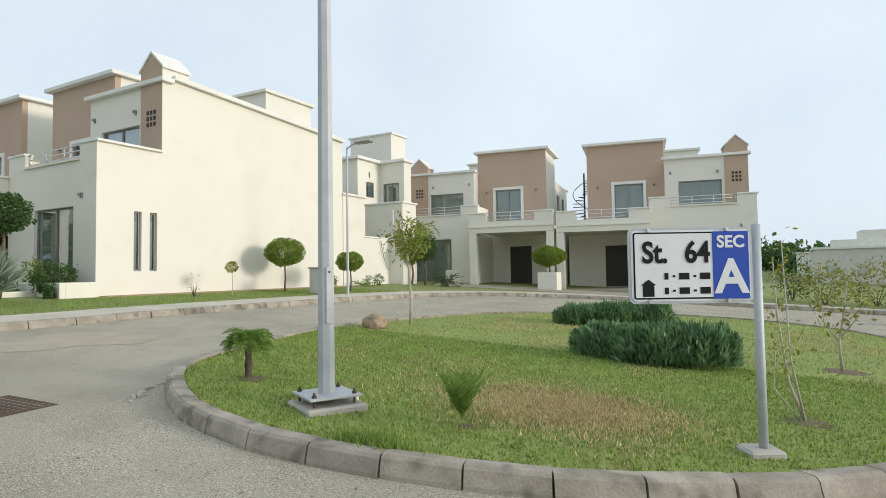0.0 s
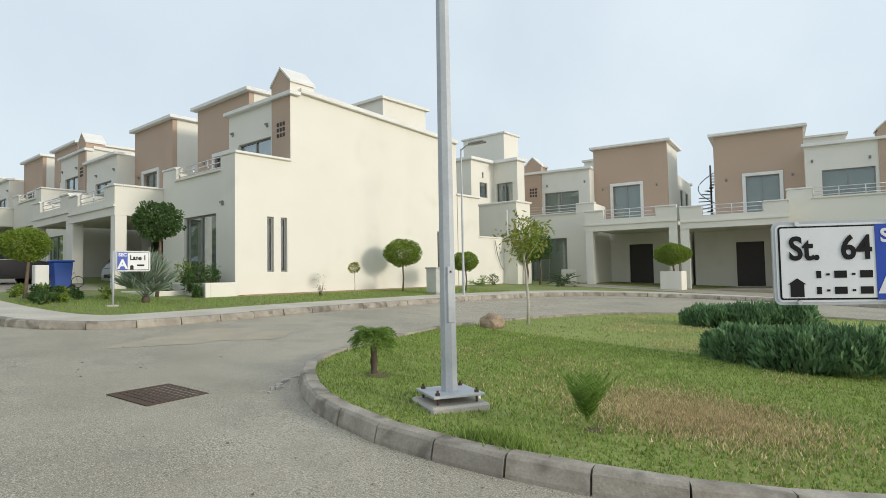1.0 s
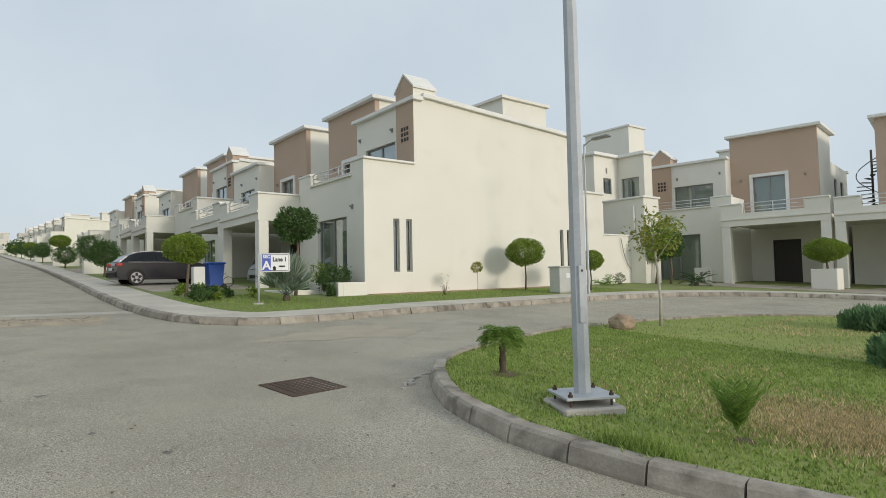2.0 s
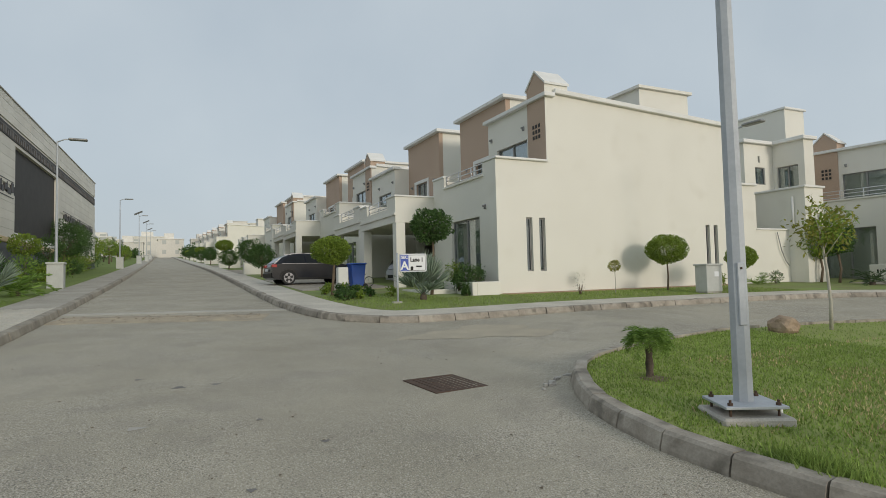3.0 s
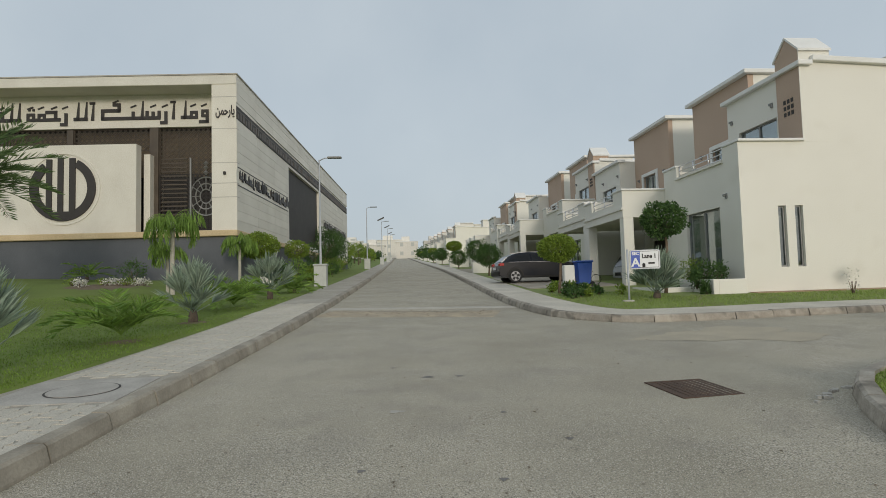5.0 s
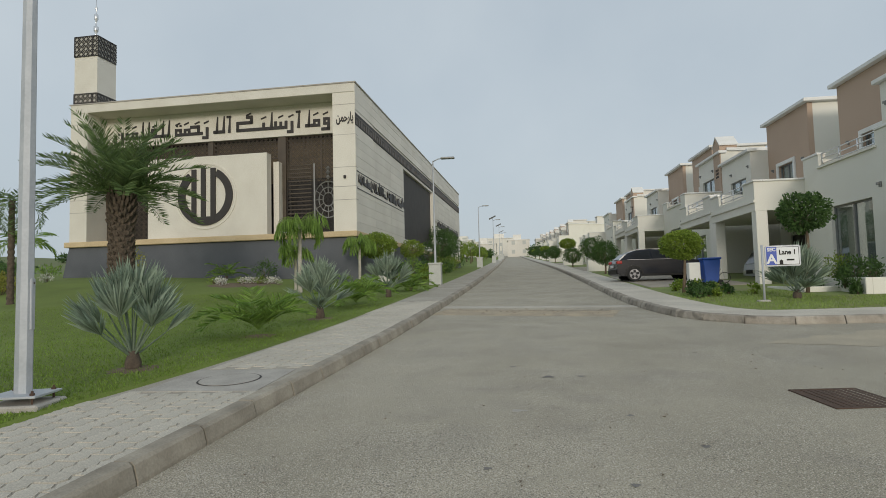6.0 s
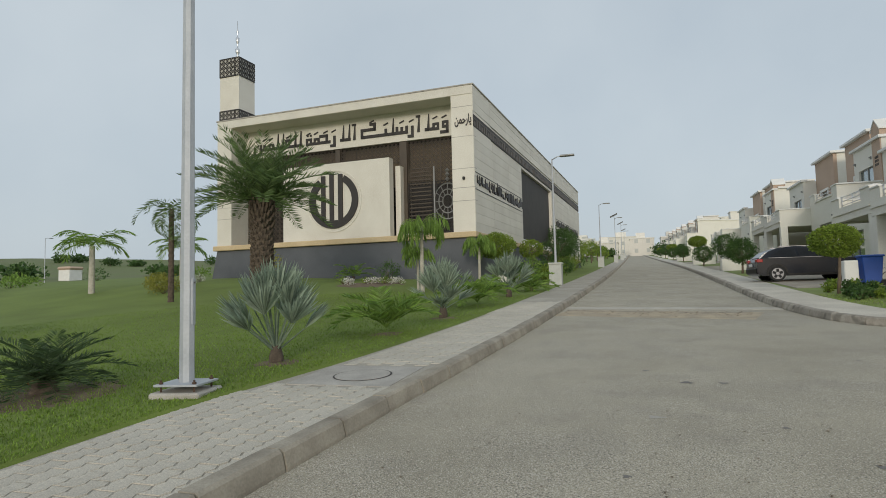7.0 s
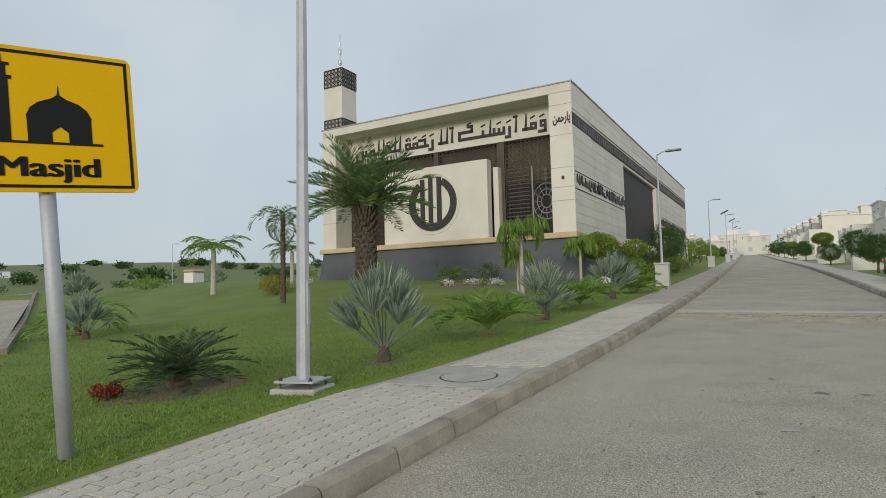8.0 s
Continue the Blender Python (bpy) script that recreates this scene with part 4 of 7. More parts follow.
        put("medallion_ring", mesh_of("medallion_ring", vs, fs, M_ALU), q, "ornate round gate ornament")
    for k in range(12):
        a = math.pi * k / 6
        vs, fs = tube([(-1.44, -1.95 + 0.25 * math.cos(a), 6.2 + 0.31 * math.sin(a)), (-1.44, -1.95 + 0.75 * math.cos(a), 6.2 + 0.94 * math.sin(a))], 0.025, 5)
        put("medallion_spoke", mesh_of("medallion_spoke", vs, fs, M_ALU), q)
    for z in (7.35, 7.6, 7.8):
        vs, fs = tube([(-1.44, -1.95, z - 0.12), (-1.44, -1.95, z), (-1.44, -1.95, z + 0.14)], [0.02, 0.13, 0.01], 6)
        put("gate_finial", mesh_of("gate_finial", vs, fs, M_ALU), q)
    # inscriptions
    block_script(q)
    letters("inscription", CORNER, 0.62, M_LETTER, q, Matrix.Translation((0.0, -0.52, 9.95)) @ Matrix(((0, 0, 1, 0), (1, 0, 0, 0), (0, 1, 0, 0), (0, 0, 0, 1))), 0.04, squeeze=0.5, label="dark raised calligraphy", weight=0.012)
    # joints of the pier cladding
    for y0, y1 in ((-1.15, 0.0), (-WID, -WID + 1.0)):
        for z in (5.9, 6.55, 7.5, 9.1, 10.6, 11.25):
            part("joint", boxes((-0.4, 0.004, y0 - 0.004, y1 + 0.0, z, z + 0.03)), M_CONC, q)
    for y in (-14.8, -0.55):
        part("wall_lamp", boxes((0.0, 0.1, y - 0.06, y + 0.06, 6.95, 7.1)), M_LETTER, q, "small black wall lamp", bevel=0.02)
    part("door_planter", boxes((-0.6, -0.1, -3.9, -2.7, ZP, ZP + 0.3)), M_WHITE, q, "white planter box", bevel=0.03)
    # minaret
    mx0, mx1, my0, my1 = -1.5, -0.1, -15.56, -14.2
    shaft = part("minaret", boxes((mx0, mx1, my0, my1, 11.6, 15.42)), M_STONE, q, "square cream minaret with pierced bands")
    for z0, z1 in ((11.78, 12.3), (14.33, 15.42)):
        part("minaret_band", boxes((mx0 - 0.01, mx1 + 0.01, my0 - 0.01, my1 + 0.01, z0, z1)), M_BANDBACK, shaft, "grey backing of the pierced band")
        a = lattice("band_lattice", 0, 0, my1 - my0, z0, z1, 0.25, shaft, "pierced metal band")
        a.data.materials[0] = M_LETTER
        a.location = (mx1 + 0.012, my0, 0)
        b = lattice("band_lattice", 0, 0, mx1 - mx0, z0, z1, 0.25, shaft, "pierced metal band")
        b.data.materials[0] = M_LETTER
        b.matrix_basis = pose(mx1, my1 + 0.012, 0, 0, 0, 90)
    cx, cyy = (mx0 + mx1) / 2, (my0 + my1) / 2
    tubepart("finial", [(cx, cyy, 15.42 + 1.5 * z) for z in (0, 0.1, 0.3, 0.4, 0.55, 0.6, 0.75, 0.85, 1.0, 1.05, 1.15, 1.25, 1.35, 1.7)],
             [0.3, 0.1, 0.04, 0.13, 0.13, 0.04, 0.04, 0.11, 0.11, 0.03, 0.03, 0.08, 0.03, 0.015], M_CHROME, shaft, 12, "silver finial of stacked balls")
    # leaning board and hedge kerb by the side entrance
    part("entrance_sill", boxes((-20.9, -10.2, -1.1, 0.0, ZP, ZP + 0.35)), M_WHITE, q)


mosque_front(the_mosque)

# ---------------------------------------------------------------- plants
rng = np.random.default_rng(7)


def cards(centers, dirs, lengths, widths, fold=0.0):
    """Leaf blades: one pointed quad each, from its centre along its direction."""
    n = len(centers)
    d = dirs / np.linalg.norm(dirs, axis=1)[:, None]
    r = rng.normal(size=(n, 3))
    s = np.cross(d, r)
    s /= np.linalg.norm(s, axis=1)[:, None] + 1e-9
    L_ = np.asarray(lengths).reshape(-1, 1) * np.ones((n, 1))
    W_ = np.asarray(widths).reshape(-1, 1) * np.ones((n, 1))
    v = np.stack([centers - d * L_ * 0.5, centers + s * W_ * 0.5, centers + d * L_ * 0.5, centers - s * W_ * 0.5], 1).reshape(-1, 3)
    f = np.arange(4 * n).reshape(n, 4)
    return [tuple(p) for p in v.tolist()], [tuple(q) for q in f.tolist()]


def blob_leaves(n, rx, ry, rz, size, shell=0.55, lumps=0.18, aspect=0.5, up=0.0):
    """Leaves in an uneven ellipsoid about the origin, thicker near the skin."""
    u = rng.normal(size=(n, 3))
    u /= np.linalg.norm(u, axis=1)[:, None]
    ph = rng.uniform(0, 6.28, 6)
    bump = 1 + lumps * (np.sin(5 * u[:, 0] + ph[0]) * np.sin(4 * u[:, 1] + ph[1]) + 0.6 * np.sin(9 * u[:, 2] + ph[2]) * np.sin(8 * u[:, 0] + ph[3]))
    r = (shell + (1 - shell) * rng.uniform(0, 1, n) ** 0.5) * bump
    c = u * r[:, None] * np.array([rx, ry, rz])
    d = u + rng.normal(size=(n, 3)) * 0.7 + np.array([0, 0, up])
    return cards(c, d, size * rng.uniform(0.6, 1.3, n), size * aspect * rng.uniform(0.7, 1.2, n))


def topiary(at, height, rx, rz, mat, label, stem=0.04, leaf=0.09, n=2600, bend=0.05, group="clipped trees", bark=None):
    """A ball tree: a thin stem with forks and a clipped crown."""
    t = thing("topiary_tree", at, label, "tree", group)
    zc = height - rz
    b = bend
    tubepart("trunk", [(0, 0, -0.1), (b, 0.3 * b, zc * 0.35), (-0.4 * b, b, zc * 0.7), (0, 0, zc)], [stem * 1.25, stem, stem * 0.85, stem * 0.6], bark or M_BARK, t, 8)
    for k in range(6):
        a = k * 1.05
        vs, fs = tube([(0, 0, zc - rz * 0.8), (0.35 * rx * math.cos(a), 0.35 * rx * math.sin(a), zc - rz * 0.3), (0.7 * rx * math.cos(a), 0.7 * rx * math.sin(a), zc + rz * 0.2)], [stem * 0.5, stem * 0.35, stem * 0.15], 5)
        put("branch", mesh_of("branch", vs, fs, bark or M_BARK, True), t)
    if height < 4 and n > 1500:
        n, leaf = int(n * 1.9), leaf * 0.85
    vs, fs = blob_leaves(n, rx, rx, rz, leaf, 0.55, 0.2) if mat is M_LEAF_DARK else blob_leaves(int(n * 1.35), rx, rx, rz, leaf * 1.08, 0.5, 0.08)
    put("crown", mesh_of("crown", vs, fs, mat), t, loc=(0, 0, zc))
    return t


def frond(length, droop, lift, leaflets, leaflen, width, az, base=(0, 0, 0), vee=0.5, start=0.12, curl=0.0):
    """A feather frond: an arching midrib with two rows of leaflets."""
    ch = []
    pts = []
    ca, sa = math.cos(az), math.sin(az)
    for i in range(9):
        t = i / 8
        ang = lift - droop * t
        if i == 0:
            p = Vector(base)
        else:
            p = pts[-1] + Vector((ca * math.cos(ang), sa * math.cos(ang), math.sin(ang))) * (length / 8)
        pts.append(p)
    ch.append(tube([tuple(p) for p in pts], [0.018 * length * (1 - 0.85 * i / 8) * 0.5 for i in range(9)], 4, False))
    cen, dr, ln = [], [], []
    for k in range(leaflets):
        t = start + (1 - start) * (k + 0.5) / leaflets
        i = min(7, int(t * 8))
        p = pts[i].lerp(pts[i + 1], t * 8 - i)
        tan = (pts[i + 1] - pts[i]).normalized()
        side = tan.cross(Vector((0, 0, 1))).normalized() if abs(tan.z) < 0.99 else Vector((-sa, ca, 0))
        up = side.cross(tan)
        ll = leaflen * (0.55 + 0.75 * math.sin(math.pi * min(1, t * 0.9 + 0.1)))
        for sg in (-1, 1):
            d = (tan * (0.55 + 0.5 * t) + side * sg + up * vee + Vector((rng.normal() * 0.12, rng.normal() * 0.12, rng.normal() * 0.12 - curl))).normalized()
            cen.append(p + d * ll * 0.5)
            dr.append(d)
            ln.append(ll)
    ch.append(cards(np.array([tuple(c) for c in cen]), np.array([tuple(c) for c in dr]), np.array(ln), width))
    return join(ch)


def feather_palm(at, trunk_h, trunk_r, n, length, label, mat, leaflets=26, leaflen=0.4, width=0.04, droop=1.5, lift=(0.2, 1.4), bark=None, name="palm", vee=0.25, rough_trunk=True, lean=(0, 0), curl=0.0, category="palm", group="palms on the lawn"):
    t = thing(name, at, label, category, group)
    top = (lean[0], lean[1], trunk_h)
    if trunk_h > 0.12:
        m = max(6, int(trunk_h / 0.09))
        path = [(lean[0] * (i / m) ** 2, lean[1] * (i / m) ** 2, -0.1 + (trunk_h + 0.1) * i / m) for i in range(m + 1)]
        rad = [trunk_r * (1.15 - 0.25 * i / m + (0.3 * (i % 2) if rough_trunk else 0.03 * (i % 2))) for i in range(m + 1)]
        tubepart("trunk", path, rad, bark or M_PALMBARK, t, 10)
    for k in range(n):
        a = k * 2.39996 + rng.normal() * 0.12
        f = (k + 0.5) / n
        lf = lift[0] + (lift[1] - lift[0]) * f
        vs, fs = frond(length * (0.8 + 0.25 * rng.uniform()), droop * (0.75 + 0.4 * rng.uniform()), lf, leaflets, leaflen, width, a, top, vee, curl=curl)
        put("frond", mesh_of("frond", vs, fs, mat), t)
    return t


def fan_palm(at, n, stem, radius, label, mat=None, trunk=0.12, blades=32, group="palms on the lawn", spread=0.0):
    """Stiff fans of narrow blades on radiating stalks."""
    t = thing("fan_palm", at, label, "palm", group)
    tubepart("trunk", [(0, 0, -0.1), (0, 0, trunk * 0.6), (0, 0, trunk + 0.1)], [0.1, 0.11, 0.06], M_PALMBARK, t, 9)
    for k in range(n):
        a = k * 2.39996 + rng.normal() * 0.15
        f = (k + 0.5) / n
        el = 0.25 + spread + (1.25 - spread) * f ** 0.8
        d = Vector((math.cos(a) * math.cos(el), math.sin(a) * math.cos(el), math.sin(el)))
        st = stem * (0.5 + 0.45 * f + 0.25 * rng.uniform())
        hub = Vector((0, 0, trunk)) + d * st
        ch = [tube([(0, 0, trunk), tuple(hub)], [0.018, 0.009], 4, False)]
        s = d.cross(Vector((0, 0, 1))).normalized()
        u = s.cross(d)
        cen, dr, ln = [], [], []
        for b in range(blades):
            q = -0.85 + 1.7 * b / (blades - 1)
            e = (d * math.cos(q) + s * math.sin(q) + u * 0.22 * rng.uniform()).normalized()
            ll = radius * (0.75 + 0.3 * rng.uniform())
            cen.append(tuple(hub + e * ll * 0.5))
            dr.append(tuple(e))
            ln.append(ll)
        ch.append(cards(np.array(cen), np.array(dr), np.array(ln), 0.042 * radius / 0.6))
        put("fan_leaf", mesh_of("fan_leaf", *join(ch), mat or M_LEAF_FAN), t)
    return t


def shrub(at, rx, ry, rz, mat, label, n=900, leaf=0.1, name="shrub", category="shrub", aspect=0.45, up=0.4, group=""):
    t = thing(name, at, label, category, group)
    ch = [tube([(0, 0, -0.05), (rx * 0.4 * math.cos(a), ry * 0.4 * math.sin(a), rz * 0.9)], [0.02, 0.008], 4) for a in (0, 1.3, 2.6, 3.9, 5.2)]
    put("stem", mesh_of("stem", *join(ch), M_BARK, True), t)
    vs, fs = blob_leaves(n, rx, ry, rz, leaf, 0.3, 0.25, aspect, up)
    put("foliage", mesh_of("foliage", vs, fs, mat), t, loc=(0, 0, rz * 0.95))
    return t


def grass(name, n, where, height, mat, label):
    """Loose blades on a lawn; where() gives x, y, z or None."""
    pts = []
    while len(pts) < n:
        p = where()
        if p:
            pts.append(p)
    c = np.array(pts)
    k = len(c)
    h = height * rng.uniform(0.5, 1.3, k)
    a = rng.uniform(0, 2 * np.pi, k)
    lean = rng.normal(size=(k, 2)) * 0.5 * h[:, None]
    w = 0.006 + 0.006 * rng.uniform(size=k)
    b0 = c + np.stack([np.cos(a) * w, np.sin(a) * w, -0.01 + 0 * a], 1)
    b1 = c - np.stack([np.cos(a) * w, np.sin(a) * w, 0.01 + 0 * a], 1)
    tip = c + np.stack([lean[:, 0], lean[:, 1], h], 1)
    v = np.stack([b0, b1, tip], 1).reshape(-1, 3)
    f = np.arange(3 * k).reshape(k, 3)
    return tagged(put(name, mesh_of(name, [tuple(p) for p in v.tolist()], [tuple(q) for q in f.tolist()], mat)), label, "grass", "", "stuff")

# ---------------------------------------------------------------- street furniture
def octo(path, radii, sides=8):
    return tube(path, radii, sides)


def lamp_post(at, height, yaw, label, base_r=0.088, plate=True, arm=1.6, panel=False, pedestal=False, group="street lamps"):
    t = thing("street_lamp", at, label, "street lamp", group)
    t.rotation_euler = (0, 0, radians(yaw))
    z0 = 0.0
    if pedestal:
        box_bm = boxes((-0.3, 0.3, -0.3, 0.3, -0.2, 0.98), (-0.34, 0.34, -0.34, 0.34, 0.98, 1.06))
        part("pedestal", box_bm, M_BOXGREY, t, "pale concrete pedestal box", bevel=0.015)
        z0 = 1.06
    if plate:
        part("footing", boxes((-0.30, 0.30, -0.30, 0.30, -0.2, 0.10)), M_CONC, t, "cracked concrete footing", bevel=0.02)
        part("base_plate", boxes((-0.26, 0.26, -0.26, 0.26, 0.165, 0.19)), M_STEEL, t, "galvanised base plate", bevel=0.004)
        for sx in (-1, 1):
            for sy in (-1, 1):
                vs, fs = join([tube([(sx * 0.2, sy * 0.2, 0.08), (sx * 0.2, sy * 0.2, 0.235)], 0.012, 6), tube([(sx * 0.2, sy * 0.2, 0.19), (sx * 0.2, sy * 0.2, 0.212)], 0.024, 6)])
                put("bolt", mesh_of("bolt", vs, fs, M_RUST), t, "rusty anchor bolt")
        z0 = 0.19
    vs, fs = octo([(0, 0, z0), (0, 0, z0 + 0.3), (0, 0, height * 0.5), (0, 0, height)], [base_r, base_r * 0.98, base_r * 0.78, base_r * 0.55])
    put("pole", mesh_of("pole", vs, fs, M_STEEL), t)
    if plate:
        d = part("hatch", boxes((-0.035, 0.035, -base_r * 0.93 - 0.006, -base_r * 0.5, 0.85, 1.4)), M_STEEL, t, "bolted access hatch", bevel=0.008)
        part("hatch_bolt", boxes((-0.008, 0.008, -base_r * 0.93 - 0.012, -base_r * 0.93 - 0.004, 1.34, 1.36)), M_RUST, d)
        tubepart("conduit", [(0.24, 0.05, 0.13), (0.30, 0.05, 0.15), (0.335, 0.05, 0.11), (0.34, 0.05, -0.02)], 0.022, M_WHITE, t, 8, "white conduit end")
    if arm:
        tubepart("arm", [(0, 0, height - 0.05), (0, arm * 0.5, height + 0.08), (0, arm, height + 0.1)], [base_r * 0.45, 0.03, 0.028], M_STEEL, t, 8)
        part("lamp_head", boxes((-0.13, 0.13, arm - 0.1, arm + 0.6, height + 0.06, height + 0.15)), M_ALU, t, "flat grey lamp head", bevel=0.03)
    if panel:
        p = part("solar_panel", boxes((-0.8, 0.8, -0.55, 0.55, -0.02, 0.02)), M_PANEL, t, "tilted solar panel")
        p.matrix_basis = pose(0, -0.1, height + 0.45, 25, 0, 0)
        tubepart("bracket", [(0, 0, height), (0, -0.1, height + 0.45)], 0.03, M_STEEL, t, 6)
    return t


lamp_post((-3.84, 4.47, G(-3.84, 4.47) + 0.07), 9.0, 62, "tall galvanised street lamp on a concrete footing on the island", 0.086)
lamp_post((-6.05, -5.55, G(-6, -5.5) + 0.10), 9.0, 192, "tall galvanised street lamp bolted to a footing at the lawn edge")
lamp_post((-29.5, -4.08, G(-29.5, -4.1) + 0.15), 6.2, 0, "slim street lamp on a pale pedestal box beside the pavement", 0.06, False, 0.5, False, True)
for i, (x, y) in enumerate(((-62.8, -3.55), (-90.0, -2.75), (-115.0, -2.3), (-150, -2.2))):
    lamp_post((x, y, G(x, y) + 0.15), 6.4, 0, "slim street lamp with pedestal box beside the pavement" if i < 1 else "slim street lamp carrying a tilted solar panel", 0.06, False, 0.5, i > 0, True)
lamp_post((-13.5, 16.9, G(-13.5, 16.9) + 0.13), 5.35, -90, "slim white street lamp beside the house wall", 0.05, False, 0.5)

FACE = Matrix(((1, 0, 0, 0), (0, 0, -1, 0), (0, 1, 0, 0), (0, 0, 0, 1)))   # letters upright, read from -y


def rounded(bm, x0, x1, z0, z1, y0, y1, r=0.05):
    pts = []
    for cx, cz, a0 in ((x1 - r, z1 - r, 0), (x0 + r, z1 - r, 90), (x0 + r, z0 + r, 180), (x1 - r, z0 + r, 270)):
        for k in range(5):
            a = radians(a0 + 22.5 * k)
            pts.append((cx + r * math.cos(a), cz + r * math.sin(a)))
    f = [bm.verts.new((x, y0, z)) for x, z in pts]
    b = [bm.verts.new((x, y1, z)) for x, z in pts]
    n = len(pts)
    bm.faces.new(f)
    bm.faces.new(b[::-1])
    for i in range(n):
        bm.faces.new((f[i], f[(i + 1) % n], b[(i + 1) % n], b[i]))
    return bm


def street_sign(at, yaw, w, zb, h, flip, big, small, label, bars):
    """A white and blue street name board on one post; local +x runs along the board from the post."""
    t = thing("street_sign", at, label, "street sign", "street signs")
    t.rotation_euler = (0, 0, radians(yaw))
    x0, x1 = (-w - 0.05, -0.05) if flip else (0.05, w + 0.05)
    tubepart("post", [(0, 0, -0.3), (0, 0, zb + h + 0.02)], 0.035 if flip else 0.028, M_STEEL, t, 12, "galvanised round post")
    part("foot", boxes((-0.16, 0.12, -0.12, 0.14, -0.2, 0.035)), M_CONC, t, "small concrete footing", bevel=0.02)
    board = part("board", rounded(bmesh.new(), x0, x1, zb, zb + h, -0.03, -0.005), M_STEEL, t, "board with a bright metal rim")
    part("plate", rounded(bmesh.new(), x0 + 0.02, x1 - 0.02, zb + 0.02, zb + h - 0.02, -0.034, -0.028, 0.04), M_SIGNWHITE, board)
    part("black_border", rounded(bmesh.new(), x0 + 0.036, x1 - 0.036, zb + 0.036, zb + h - 0.036, -0.038, -0.033, 0.02), M_BLACK, board)
    part("white_field", rounded(bmesh.new(), x0 + 0.048, x1 - 0.048, zb + 0.048, zb + h - 0.048, -0.042, -0.037, 0.012), M_SIGNWHITE, board)
    bw = w * 0.29
    a, b = (x1 - 0.035 - bw, x1 - 0.035) if flip else (x0 + 0.035, x0 + 0.035 + bw)
    part("blue_field", boxes((a, b, -0.046, -0.040, zb + 0.035, zb + h - 0.035)), M_BLUE, board, "blue sector field")
    c = (a + b) / 2

    def word(s, x, z, size, mat, wt=0.004, sq=1.0):
        letters("lettering", s, size, mat, board, Matrix.Translation((x, -0.047, z)) @ FACE, 0.002, weight=wt, squeeze=sq)
    word("SEC", c, zb + h * 0.80, h * 0.22, M_SIGNWHITE)
    word("A", c, zb + h * 0.33, h * 0.62, M_SIGNWHITE, 0.01)
    f0, f1 = (x0 + 0.05, a) if flip else (b, x1 - 0.05)
    for s, k in big:
        word(s, f0 + (f1 - f0) * k, zb + h * 0.66, h * (0.39 if flip else 0.32), M_BLACK, 0.006 if flip else 0.005, 0.86)
    for k0, k1, kz, kh in bars:
        part("number_bar", boxes((f0 + (f1 - f0) * k0, f0 + (f1 - f0) * k1, -0.046, -0.041, zb + h * (kz - kh / 2), zb + h * (kz + kh / 2))), M_BLACK, board)
    # little house mark
    hx, hz, s = f0 + (f1 - f0) * (0.16 if flip else 0.2), zb + h * 0.17, h * 0.075
    bm = boxes((hx - s, hx + s, -0.046, -0.041, hz - s, hz + s))
    q = [bm.verts.new((hx + u * s * 1.35, y, hz + s + v * s)) for y in (-0.046, -0.041) for u, v in ((-1, 0), (1, 0), (0, 1))]
    bm.faces.new(q[:3]), bm.faces.new(q[3:][::-1])
    part("house_mark", bm, M_BLACK, board)
    if flip:
        for x in (x0 + 0.16, x1 - 0.2):
            for z in (zb + 0.02, zb + h - 0.02):
                vs, fs = tube([(x, -0.03, z), (x, -0.055, z)], 0.016, 10)
                put("rivet", mesh_of("rivet", vs, fs, M_CHROME), board)
    return t


street_sign((-0.15, 5.34, G(-0.15, 5.34) + 0.14), 29.5, 0.98, 1.175, 0.60, True, [("St.", 0.25), ("64", 0.8)], None,
            "white and blue street name board on a galvanised post", [(k0, k1, kz, kh) for kz in (0.36, 0.17) for k0, k1, kh in ((0.37, 0.42, 0.085), (0.475, 0.51, 0.025), (0.56, 0.69, 0.085), (0.745, 0.78, 0.025), (0.83, 0.96, 0.085))])
street_sign((-15.9, 5.9, G(-15.9, 5.9) + 0.14), 80.5, 0.80, 0.86, 0.52, False, [("Lane 1", 0.5)], None,
            "small white and blue lane name board on a thin post", [(0.45, 0.8, 0.3, 0.08)])


